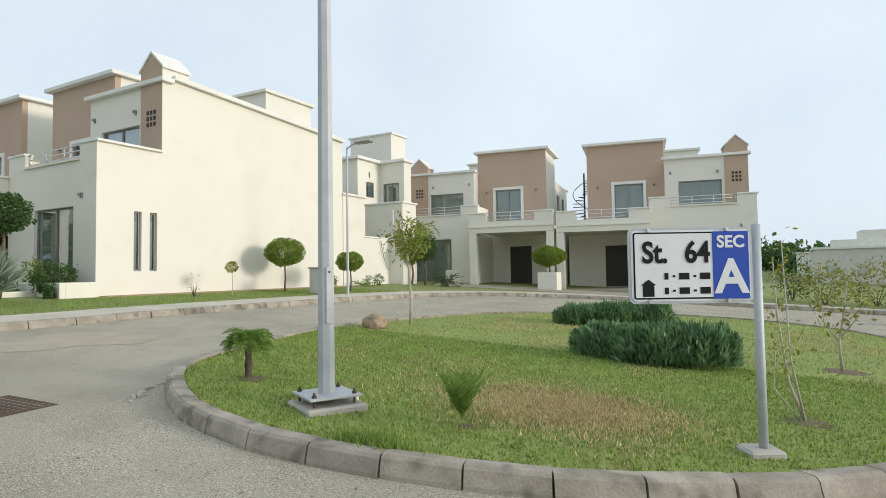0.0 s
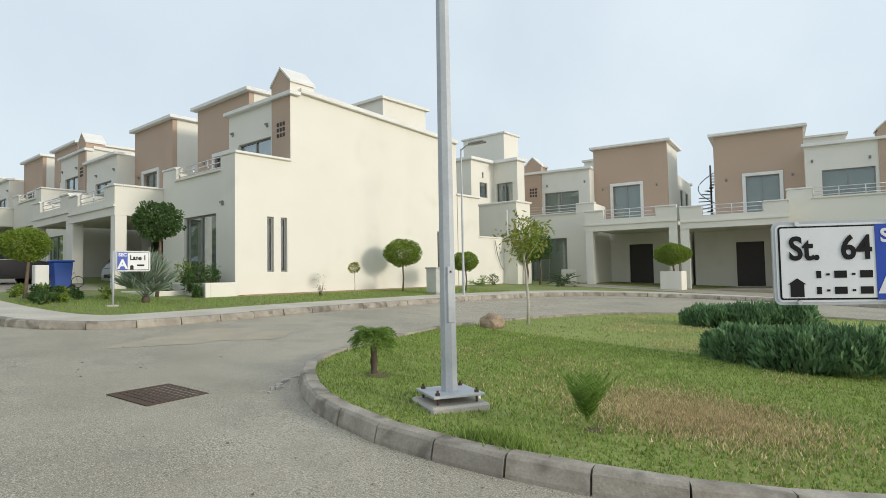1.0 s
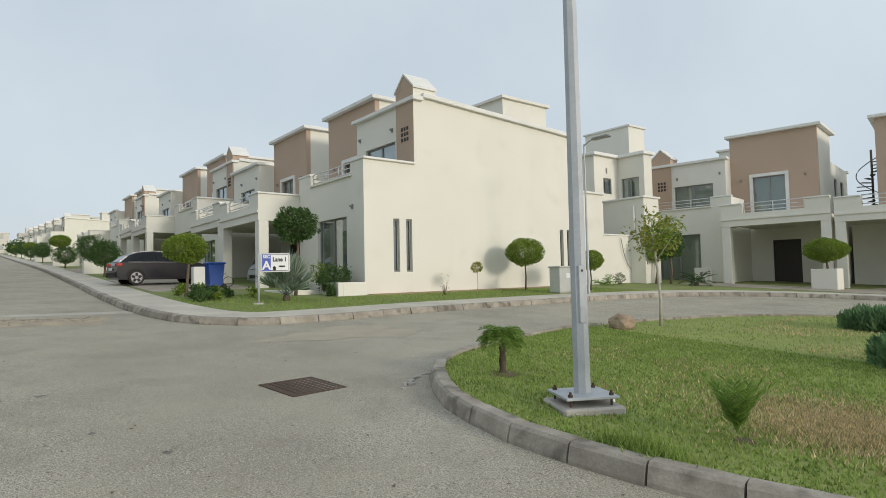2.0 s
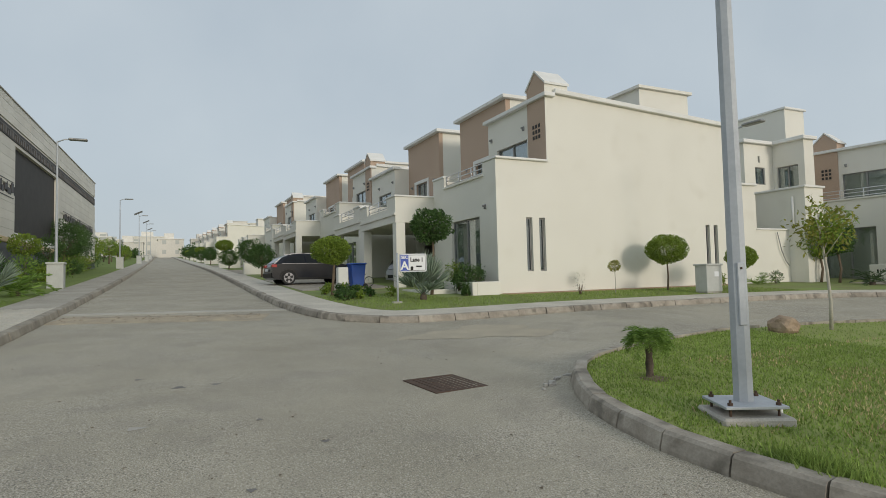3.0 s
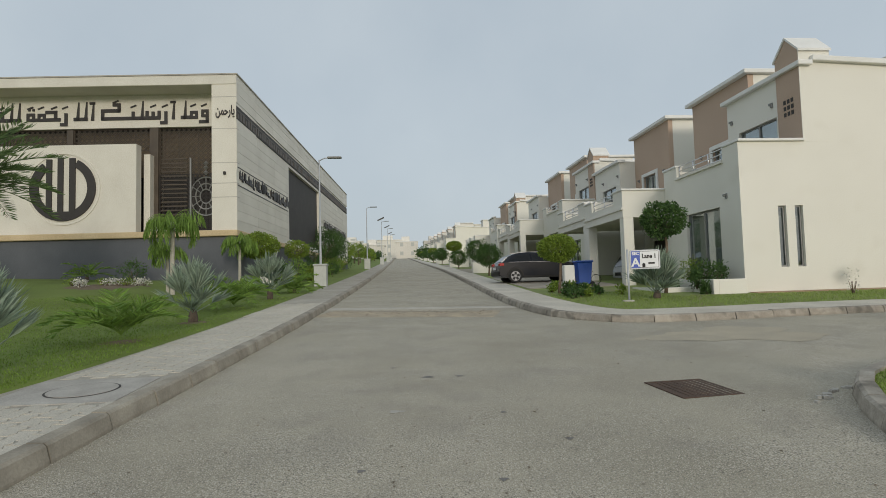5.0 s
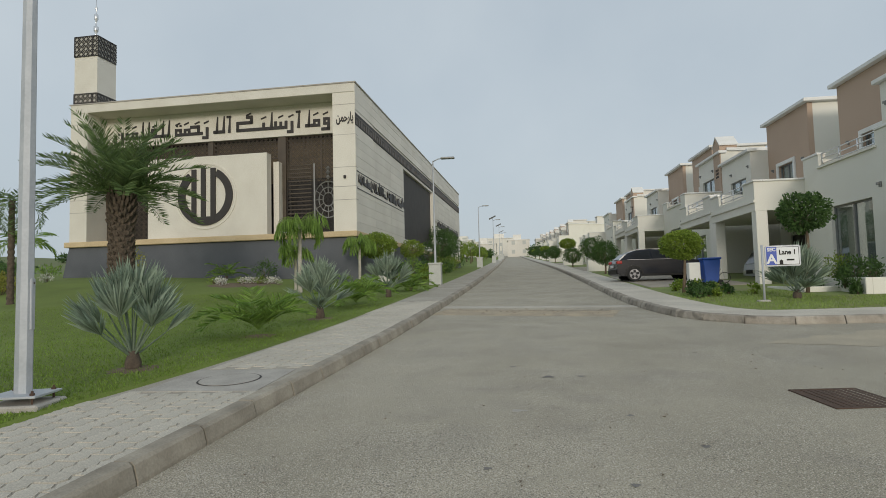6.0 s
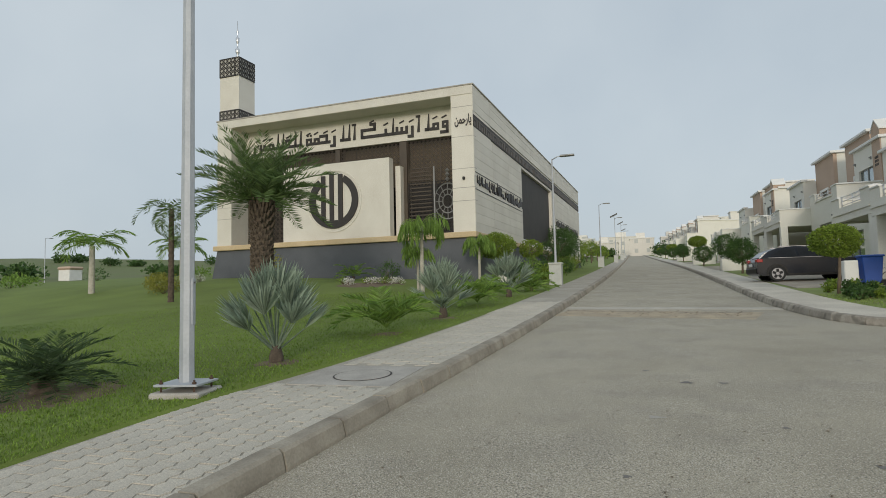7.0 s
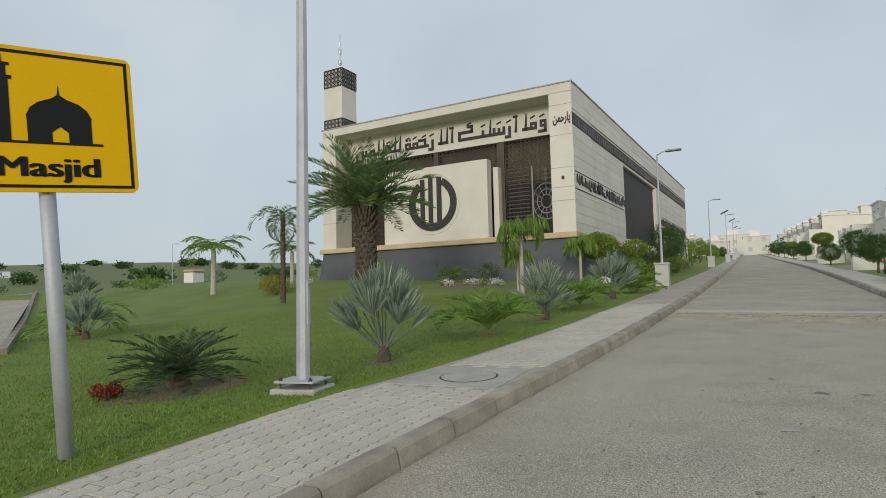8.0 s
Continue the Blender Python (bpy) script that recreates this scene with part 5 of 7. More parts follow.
def mosque_sign():
    t = thing("direction_sign", (-3.27, -5.72, G(-3.27, -5.72) + 0.1), "yellow mosque direction sign with black pictogram on a leaning grey post", "road sign")
    t.matrix_world = pose(-3.28, -5.70, G(-3.27, -5.72) + 0.1, 0, 0, 156) @ pose(0, 0, 0, 0, -4.7, 0)
    zb, h, w = 2.27, 1.2, 1.2
    tubepart("post", [(0, 0.02, -0.3), (0, 0.02, zb + 0.9)], 0.062, M_STEEL, t, 14, "grey round post")
    board = part("board", rounded(bmesh.new(), -w / 2, w / 2, zb, zb + h, -0.075, -0.05, 0.06), M_YELLOW, t, "yellow board")
    board.location.x = 0.085
    b0, b1 = 0.035, 0.06
    part("border", boxes((-w / 2 + b0, w / 2 - b0, -0.079, -0.074, zb + h - b1, zb + h - b0), (-w / 2 + b0, w / 2 - b0, -0.079, -0.074, zb + b0, zb + b1),
                         (-w / 2 + b0, -w / 2 + b1, -0.079, -0.074, zb + b1, zb + h - b1), (w / 2 - b1, w / 2 - b0, -0.079, -0.074, zb + b1, zb + h - b1)), M_BLACK, board)
    for dx in (-0.012, -0.006, 0.0, 0.006, 0.012):
        letters("lettering", "Masjid", 0.232, M_BLACK, board, Matrix.Translation((-0.06 + dx, -0.079 - abs(dx) * 0.05, zb + 0.2)) @ FACE, 0.002, squeeze=1.26)
    zg = zb + 0.40
    bm = boxes((-0.5, 0.34, -0.08, -0.074, zg, zg + 0.02))
    part("pictogram_line", bm, M_BLACK, board)
    # dome with a doorway
    pts = [(-0.27, 0), (-0.27, 0.2), (-0.275, 0.26), (-0.24, 0.34), (-0.17, 0.4), (-0.07, 0.44), (-0.012, 0.48), (0.0, 0.58), (0.012, 0.48), (0.07, 0.44), (0.17, 0.4), (0.24, 0.34), (0.275, 0.26), (0.27, 0.2), (0.27, 0), (0.07, 0), (0.07, 0.1), (0, 0.16), (-0.07, 0.1), (-0.07, 0)]
    bm = bmesh.new()
    fr = [bm.verts.new((0.03 + x * 0.85, -0.08, zg + 0.02 + z * 0.83)) for x, z in pts]
    bk = [bm.verts.new((0.03 + x * 0.85, -0.074, zg + 0.02 + z * 0.83)) for x, z in pts]
    for tri in tessellate_polygon([[Vector((x, z, 0)) for x, z in pts]]):
        bm.faces.new([fr[i] for i in tri])
    for i in range(len(pts)):
        bm.faces.new((fr[i], fr[(i + 1) % len(pts)], bk[(i + 1) % len(pts)], bk[i]))
    part("pictogram_dome", bm, M_BLACK, board)
    part("pictogram_tower", boxes((-0.41, -0.31, -0.08, -0.074, zg + 0.02, zg + 0.52), (-0.435, -0.285, -0.08, -0.074, zg + 0.52, zg + 0.55), (-0.4, -0.32, -0.08, -0.074, zg + 0.55, zg + 0.63), (-0.425, -0.295, -0.08, -0.074, zg + 0.63, zg + 0.655), (-0.375, -0.345, -0.08, -0.074, zg + 0.655, zg + 0.72)), M_BLACK, board)


mosque_sign()


def rect_on_road(name, x0, x1, y0, y1, lift, mat, label, category, turn=0.0, kind=""):
    bm = bmesh.new()
    cx, cy = (x0 + x1) / 2, (y0 + y1) / 2
    c, s = math.cos(turn), math.sin(turn)
    pts = [(cx + (x - cx) * c - (y - cy) * s, cy + (x - cx) * s + (y - cy) * c) for x, y in ((x0, y0), (x1, y0), (x1, y1), (x0, y1))]
    t = [bm.verts.new((x, y, G(x, y) + lift)) for x, y in pts]
    b = [bm.verts.new((x, y, G(x, y) - 0.05)) for x, y in pts]
    bm.faces.new(t)
    for i in range(4):
        bm.faces.new((t[i], t[(i + 1) % 4], b[(i + 1) % 4], b[i]))
    return tagged(part(name, bm, mat), label, category, "", kind)


def drain_grate():
    t = thing("drain_cover", (-6.7, 2.93, G(-6.7, 2.93)), "rusty square drain cover sunk in the asphalt", "drain cover")
    t.rotation_euler = (0, math.atan(SLOPE), 0.12)
    part("rim", boxes((-0.39, 0.39, -0.36, -0.32, -0.06, 0.008), (-0.39, 0.39, 0.32, 0.36, -0.06, 0.008), (-0.39, -0.35, -0.32, 0.32, -0.06, 0.008), (0.35, 0.39, -0.32, 0.32, -0.06, 0.008)), M_RUST, t)
    for i in range(9):
        y = -0.285 + i * 0.071
        part("bar", boxes((-0.35, 0.35, y - 0.027, y + 0.027, -0.05, 0.005)), M_RUST, t)


drain_grate()


def manhole():
    t = thing("manhole_cover", (-7.35, -3.9, G(-7.35, -3.9) + 0.13), "round concrete manhole cover in the pavement", "manhole cover")
    t.rotation_euler = (0, math.atan(SLOPE), 0)
    vs, fs = tube([(0, 0, -0.03), (0, 0, 0.012)], [0.36, 0.36], 40)
    put("cover", mesh_of("cover", vs, fs, M_CONC), t)
    bm = bmesh.new()
    n = 40
    a = [bm.verts.new((0.385 * math.cos(2 * math.pi * k / n), 0.385 * math.sin(2 * math.pi * k / n), 0.008)) for k in range(n)]
    b = [bm.verts.new((0.36 * math.cos(2 * math.pi * k / n), 0.36 * math.sin(2 * math.pi * k / n), 0.008)) for k in range(n)]
    for k in range(n):
        bm.faces.new((a[k], a[(k + 1) % n], b[(k + 1) % n], b[k]))
    part("joint", bm, M_DARKGAP, t, "dark open joint")
    part("surround", boxes((-0.62, 0.62, -0.75, 0.62, -0.05, 0.005)), M_CONC, t, "smooth concrete surround")


manhole()
M_PATCH = material("road_patch", (0.47, 0.385, 0.265), 0.95, (0.31, 0.265, 0.20), 2.2, 60, 0.7, spread=0.4, grain=0.7)
M_JOINTDARK = material("dirty_crack", (0.16, 0.145, 0.12), 0.95, (0.28, 0.255, 0.215), 4, 60, 0.4)
M_STRIP = material("worn_concrete_strip", (0.54, 0.505, 0.435), 0.9, (0.38, 0.35, 0.295), 3.5, 50, 0.4)
rect_on_road("concrete_strip", -17.83, -17.33, -3.1, 3.1, 0.006, M_STRIP, "pale concrete joint strip across the street", "road strip", -0.22, "structure")
rect_on_road("asphalt_crack", -16.62, -16.56, -2.4, 2.2, 0.008, M_JOINTDARK, "dark open crack along the worn strip", "road crack", -0.3, "structure")
rect_on_road("dirt_strip", -16.75, -15.25, -2.5, 2.3, 0.005, M_PATCH, "gravelly brown patch across the street", "road patch", -0.3, "structure")


def blot(name, x, y, r, lift, mat, label, squash=1.0):
    """A thin uneven patch on the asphalt."""
    bm = bmesh.new()
    n = 22
    ph = random.uniform(0, 6)
    c = bm.verts.new((x, y, G(x, y) + lift))
    ring_ = []
    for k in range(n):
        a = 2 * math.pi * k / n
        q = r * (1 + 0.25 * math.sin(3 * a + ph) + 0.15 * math.sin(7 * a + 2 * ph))
        px_, py_ = x + q * math.cos(a), y + q * squash * math.sin(a)
        ring_.append(bm.verts.new((px_, py_, G(px_, py_) + lift)))
    for k in range(n):
        bm.faces.new((c, ring_[k], ring_[(k + 1) % n]))
    return tagged(part(name, bm, mat), label, "road patch", "", "structure")


M_DARKSPOT = material("oil_spot", (0.22, 0.205, 0.185), 0.85, (0.16, 0.15, 0.14), 5, 70, 0.4)
M_PALESPOT = material("cement_spill", (0.45, 0.42, 0.37), 0.9, (0.37, 0.345, 0.30), 5, 70, 0.3)
for x, y, r, mt, sq in ((-6.3, -0.35, 0.05, M_PALESPOT, 1.5), (-7.9, 0.05, 0.06, M_DARKSPOT, 1.2), (-7.9, 0.45, 0.05, M_DARKSPOT, 1.0), (-9.5, 2.3, 0.028, M_DARKSPOT, 1), (-10.2, 2.0, 0.026, M_DARKSPOT, 1), (-5.2, 1.1, 0.035, M_DARKSPOT, 1), (-4.4, 0.4, 0.03, M_DARKSPOT, 1), (-4.7, -0.6, 0.03, M_DARKSPOT, 1), (-6.1, 0.7, 0.03, M_DARKSPOT, 1), (-8.6, -0.4, 0.04, M_DARKSPOT, 1)):
    blot("road_stain", x, y, r, 0.004, mt, "faint stain on the asphalt", sq)
M_SAND = material("sandy_wash", (0.43, 0.375, 0.28), 0.95, (0.36, 0.32, 0.245), 2.0, 70, 0.6, spread=0.4, grain=0.7)
blot("sandy_patch", -10.4, 5.6, 0.85, 0.004, M_SAND, "thin sandy wash on the asphalt", 1.7)
# loose mortar where the kerb broke
for i in range(16):
    a = random.uniform(-0.5, 0.6)
    cx, cy, cr = -6.12 - a * 0.5 + random.uniform(-.09, .0), 4.15 + a * 0.75, random.uniform(0.015, 0.045)
    rect_on_road("mortar_crumb", cx - cr, cx + cr, cy - cr * 0.8, cy + cr, random.uniform(0.01, 0.035), M_CONC, "broken mortar crumb beside the kerb", "rubble", random.uniform(0, 3))

# ---------------------------------------------------------------- house fronts along the lane
def planter():
    t = thing("planter", (0, 0, 0), "low cream masonry planter wall below the window", "planter")
    part("wall", boxes((-20.9, -17.3, 9.05, 9.22, 0.7, 1.55), (-17.47, -17.3, 9.22, 10.1, 0.7, 1.55), (-20.9, -18.5, 8.0, 8.15, 0.6, 1.32), (-18.65, -18.5, 8.15, 9.05, 0.6, 1.32)), M_CREAM, t, bevel=0.015)
    part("soil", boxes((-20.9, -17.47, 9.22, 10.1, 0.7, 1.45), (-20.9, -18.65, 8.15, 9.05, 0.6, 1.2)), M_SOIL, t)


planter()
for x, y, z, r, h, mt in ((-17.95, 9.6, 1.45, 0.4, 0.34, M_LEAF_DARK), (-18.8, 9.6, 1.45, 0.5, 0.4, M_LEAF_DARK), (-19.7, 9.6, 1.45, 0.45, 0.45, M_LEAF_BALL), (-18.2, 9.0, 1.3, 0.3, 0.3, M_LEAF_DARK), (-17.5, 8.9, 0.95, 0.2, 0.3, M_LEAF_DARK), (-19.3, 8.6, 1.15, 0.4, 0.3, M_LEAF_DARK)):
    shrub((x, y, z), r, r * 0.8, h, mt, "green leafy shrub spilling over the planter", 500, 0.1, group="planter shrubs")
fan_palm((-16.62, 7.0, G(-16.62, 7.0) + 0.14), 15, 0.62, 0.72, "grey-green fan palm on the verge by the lane sign", group="palms by the houses")
topiary((-18.3, 8.03, G(-18.3, 8.03) + 0.14), 2.88, 0.68, 0.58, M_LEAF_DARK, "dark glossy round-headed tree by the planter", 0.05, 0.13, 1900, 0.12)
topiary((-19.65, 5.0, G(-19.6, 5) + 0.14), 1.98, 0.66, 0.48, M_LEAF_BALL, "clipped yellow-green ball tree on the verge", 0.045, 0.08, 3200, 0.1)
topiary((-16.2, 16.5, 1.05), 2.05, 0.74, 0.54, M_LEAF_BALL, "clipped green ball tree beside the blank house wall", 0.03, 0.08, 3200, 0.04)
topiary((-14.9, 18.8, 1.0), 1.6, 0.56, 0.4, M_LEAF_BALL, "clipped green ball tree behind the lamp", 0.03, 0.08, 2000, 0.04)
topiary((-15.7, 13.6, 1.02), 1.15, 0.22, 0.2, M_LEAF_YEL, "small yellow-green sapling by the wall", 0.012, 0.07, 260, 0.03, "saplings", M_PALEBARK)
shrub((-15.95, 12.35, 1.02), 0.24, 0.24, 0.42, M_FLOWER, "thin shrub with white flowers by the wall", 110, 0.06)
for k in range(1, 8):
    x = -19.65 - PITCH * k + (0 if k % 2 else 1.2)
    topiary((x - 5, 5.6, G(x - 5, 5.6) + 0.14), 2.1 + 0.3 * (k % 3), 0.85, 0.8 if k % 2 else 0.55, M_LEAF_DARK if k % 2 else M_LEAF_BALL, "clipped tree in front of the houses", 0.05, 0.12, 2200, 0.06)
    topiary((x + 3, 5.2, G(x + 3, 5.2) + 0.14), 1.7 + 0.2 * (k % 2), 0.8, 0.7, M_LEAF_DARK, "dark clipped tree in front of the houses", 0.05, 0.12, 2200, 0.06)
    t = thing("gate_wall", (x - 2, 6.4, G(x - 2, 6.4)), "low white masonry pier beside the drive", "gate pier", "gate piers")
    part("pier", boxes((-0.35, 0.35, -1.6, 0.3, -0.4, 0.85)), M_CREAM, t, bevel=0.02)
for i in range(20):
    x, y = random.uniform(-22.5, -17.5), random.uniform(4.75, 6.6)
    shrub((x, y, G(x, y) + 0.12), 0.17, 0.15, 0.1 + 0.1 * random.random(), random.choice((M_LEAF_DARK, M_LEAF_BALL)), "low leafy ground cover plant", 90, 0.13, "ground_cover", "plant", group="ground cover")


def wheelie_bin():
    t = thing("wheelie_bin", (-23.0, 6.9, G(-23, 6.9) + 0.14), "blue plastic wheelie bin with its lid shut", "bin")
    bm = boxes((-0.27, 0.27, -0.3, 0.3, 0.08, 0.92))
    for v in bm.verts:
        if v.co.z < 0.1:
            v.co.x *= 0.78
            v.co.y *= 0.78
    part("body", bm, M_BIN, t, bevel=0.02)
    part("lid", boxes((-0.3, 0.3, -0.34, 0.34, 0.92, 0.99)), M_BIN, t, bevel=0.025)
    for sx in (-0.24, 0.24):
        vs, fs = tube([(sx - 0.03, 0.28, 0.09), (sx + 0.03, 0.28, 0.09)], 0.09, 14)
        put("wheel", mesh_of("wheel", vs, fs, M_TYRE), t)


wheelie_bin()
t = thing("gate_wall", (-22.6, 6.2, G(-22.6, 6.2) + 0.1), "low white masonry pier beside the drive", "gate pier", "gate piers")
part("pier", boxes((-0.16, 0.16, -0.2, 0.2, -0.2, 0.88)), M_WHITE, t, bevel=0.02)


def bicycle():
    t = thing("bicycle", (-23.75, 7.3, G(-23.75, 7.3) + 0.14), "small black bicycle leaning behind the bin", "bicycle")
    t.scale = (0.7, 0.7, 0.7)
    t.rotation_euler = (0, 0, radians(60))
    for x in (-0.5, 0.5):
        n = 24
        vs, fs = tube([(x + 0.28 * math.cos(a), 0, 0.3 + 0.28 * math.sin(a)) for a in [2 * math.pi * k / n for k in range(n + 1)]], 0.018, 6)
        put("wheel", mesh_of("wheel", vs, fs, M_TYRE), t)
    tubepart("bike_frame", [(-0.5, 0, 0.3), (-0.1, 0, 0.3), (-0.2, 0, 0.75), (0.35, 0, 0.78), (-0.1, 0, 0.3)], 0.018, M_BLACK, t, 6)
    tubepart("fork", [(0.5, 0, 0.3), (0.36, 0, 0.78), (0.34, 0, 0.95)], 0.016, M_CHROME, t, 6)
    part("saddle", boxes((-0.32, -0.1, -0.06, 0.06, 0.8, 0.86)), M_BLACK, t, bevel=0.02)
    tubepart("handlebar", [(0.3, -0.25, 0.97), (0.35, 0, 0.95), (0.3, 0.25, 0.97)], 0.014, M_CHROME, t, 6)


bicycle()


def car():
    """A dark compact crossover; local y runs from tail to nose."""
    t = thing("car", (-27.17, 4.14, G(-27.2, 5.5) + 0.13), "dark grey compact crossover parked nose-in on the drive", "car")
    t.rotation_euler = (0, 0, radians(4))
    t.scale = (0.92, 0.9, 0.9)
    prof = [(0.0, 0.42), (-0.03, 0.62), (0.02, 0.86), (0.12, 1.0), (0.5, 1.32), (0.85, 1.45), (1.55, 1.52), (2.1, 1.48), (2.55, 1.34), (3.1, 1.04), (3.4, 1.0), (3.95, 0.9), (4.2, 0.74), (4.27, 0.5), (4.22, 0.3), (3.9, 0.24), (0.25, 0.24), (0.05, 0.3)]
    half = [0.88 if z < 1.0 else 0.88 - (z - 1.0) * 0.42 for y, z in prof]
    bm = bmesh.new()
    a = [bm.verts.new((-h, y, z)) for (y, z), h in zip(prof, half)]
    b = [bm.verts.new((h, y, z)) for (y, z), h in zip(prof, half)]
    n = len(prof)
    for i in range(n):
        bm.faces.new((a[i], a[(i + 1) % n], b[(i + 1) % n], b[i]))
    for s in (a, b):
        for tri in tessellate_polygon([[Vector((y, z, 0)) for y, z in prof]]):
            bm.faces.new([s[i] for i in tri])
    bmesh.ops.recalc_face_normals(bm, faces=bm.faces)
    body = part("body", bm, M_CARPAINT, t)
    for sx in (-1, 1):
        w = [(0.5, 1.1), (0.88, 1.36), (1.55, 1.44), (1.6, 1.04)], [(1.68, 1.04), (1.63, 1.44), (2.1, 1.41), (2.5, 1.28), (2.9, 1.04)]
        for q in w:
            bm = bmesh.new()
            bm.faces.new([bm.verts.new((sx * (0.885 - (z - 1.0) * 0.42 + 0.012), y, z)) for y, z in q])
            bmesh.ops.solidify(bm, geom=bm.faces[:], thickness=0.01)
            part("side_window", bm, M_GLASSCAR, t, "tinted side window")
        part("window_trim", boxes((sx * 0.872, sx * 0.892, 0.45, 2.95, 1.01, 1.03)), M_RIM, t, "bright trim strip")
        for y in (0.78, 3.42):
            vs, fs = tube([(sx * 0.70, y, 0.33), (sx * 0.905, y, 0.33)], 0.33, 24)
            wh = put("wheel", mesh_of("wheel", vs, fs, M_TYRE), t, "black tyre")
            vs, fs = tube([(sx * 0.89, y, 0.33), (sx * 0.915, y, 0.33)], [0.24, 0.24], 20)
            put("rim", mesh_of("rim", vs, fs, M_RIM), wh, "alloy rim")
            for k in range(5):
                an = k * 1.2566
                bm = boxes((sx * 0.916 - 0.006, sx * 0.916 + 0.006, -0.055, 0.055, 0.07, 0.21))
                sp = part("rim_gap", bm, M_TYRE, wh)
                sp.matrix_basis = pose(0, y, 0.33, math.degrees(an), 0, 0)
        for y in (0.78, 3.42):
            bm = bmesh.new()
            rows = []
            for r, xx in ((0.35, 0.86), (0.35, 0.9), (0.43, 0.9), (0.43, 0.86)):
                rows.append([bm.verts.new((sx * xx, y + r * math.cos(a), 0.33 + r * math.sin(a))) for a in [math.pi * (k / 14) * 1.1 - 0.15 for k in range(15)]])
            for p_, q_ in zip(rows, rows[1:]):
                for k in range(14):
                    bm.faces.new((p_[k], p_[k + 1], q_[k + 1], q_[k]))
            part("wheel_arch", bm, M_BLACK, t, "black plastic wheel arch")
        part("roof_rail", boxes((sx * 0.62, sx * 0.65, 0.95, 2.3, 1.49, 1.535)), M_RIM, t, "grey roof rail")
        part("tail_light", boxes((sx * 0.6, sx * 0.9, -0.02, 0.22, 0.84, 0.98)), M_TAILLIGHT, t, "red tail light", bevel=0.02)
        part("sill", boxes((sx * 0.86, sx * 0.9, 1.15, 3.05, 0.24, 0.34)), M_BLACK, t)
        part("mirror", boxes((sx * 0.9, sx * 1.05, 2.6, 2.75, 1.02, 1.16)), M_CARPAINT, t, bevel=0.03)
    part("rear_window", boxes((-0.6, 0.6, -0.012, 0.012, -0.2, 0.2)), M_GLASSCAR, t).matrix_basis = pose(0, 0.305, 1.17, -50, 0, 0)
    part("bumper", boxes((-0.86, 0.86, -0.06, 0.1, 0.34, 0.6)), M_BLACK, t, bevel=0.04)
    part("plate_bar", boxes((-0.25, 0.25, -0.075, -0.05, 0.66, 0.78)), M_SIGNWHITE, t)


M_GLASSCAR = material("tinted_glass", (0.02, 0.022, 0.025), 0.08, (0.018, 0.02, 0.022), 4, 40, 0.0)
car()


def microvan():
    """A small boxy van parked nose-out under the carport; local -y is the nose."""
    t = thing("van", (-28.55, 10.4, 1.2), "pale grey boxy microvan parked nose-out under the carport", "van")
    prof = [(0.0, 0.35), (0.0, 0.8), (0.06, 1.02), (0.42, 1.62), (0.6, 1.78), (3.1, 1.8), (3.3, 1.7), (3.36, 0.9), (3.36, 0.32), (0.1, 0.28)]
    bm = bmesh.new()
    a = [bm.verts.new((-0.73 + 0.1 * max(0.0, z - 1.0), y, z)) for y, z in prof]
    b = [bm.verts.new((0.73 - 0.1 * max(0.0, z - 1.0), y, z)) for y, z in prof]
    n = len(prof)
    for k in range(n):
        bm.faces.new((a[k], a[(k + 1) % n], b[(k + 1) % n], b[k]))
    bm.faces.new(a)
    bm.faces.new(b[::-1])
    part("body", bm, M_VAN, t)
    part("windscreen", boxes((-0.6, 0.6, -0.012, 0.012, -0.3, 0.3)), M_GLASSCAR, t, "dark windscreen").matrix_basis = pose(0, 0.22, 1.32, -31, 0, 0)
    for sx in (-1, 1):
        part("side_window", boxes((sx * 0.66, sx * 0.705, 0.75, 3.0, 1.12, 1.6)), M_GLASSCAR, t, "dark side windows")
        part("headlight", boxes((sx * 0.4, sx * 0.68, -0.03, 0.06, 0.62, 0.8)), M_CHROME, t, "clear headlight", bevel=0.02)
        part("mirror", boxes((sx * 0.74, sx * 0.9, 0.4, 0.5, 1.05, 1.25)), M_BLACK, t, bevel=0.02)
        for y in (0.55, 2.75):
            vs, fs = tube([(sx * 0.58, y, 0.27), (sx * 0.745, y, 0.27)], 0.27, 20)
            put("wheel", mesh_of("wheel", vs, fs, M_TYRE), t, "black tyre")
    part("bumper", boxes((-0.7, 0.7, -0.09, 0.04, 0.3, 0.5)), M_BLACK, t, bevel=0.03)
    part("grille", boxes((-0.36, 0.36, -0.02, 0.02, 0.62, 0.78)), M_BLACK, t)


M_VAN = material("pale_van_paint", (0.42, 0.43, 0.44), 0.3, (0.38, 0.39, 0.40), 3, 60, 0.0)
microvan()


def utility_box():
    t = thing("utility_cabinet", (-14.4, 16.5, G(-14.4, 16.5) + 0.13), "pale grey electricity cabinet with a capped top on the verge", "utility cabinet")
    part("body", boxes((-0.24, 0.24, -0.36, 0.36, 0.05, 0.92)), M_BOXGREY, t, bevel=0.01)
    part("cap", boxes((-0.28, 0.28, -0.4, 0.4, 0.92, 0.98)), M_BOXGREY, t, bevel=0.015)
    part("plinth", boxes((-0.22, 0.22, -0.34, 0.34, -0.2, 0.05)), M_CONC, t)
    part("door_plate", boxes((0.24, 0.247, 0.0, 0.2, 0.55, 0.72)), M_SIGNWHITE, t, "small warning plate")


utility_box()

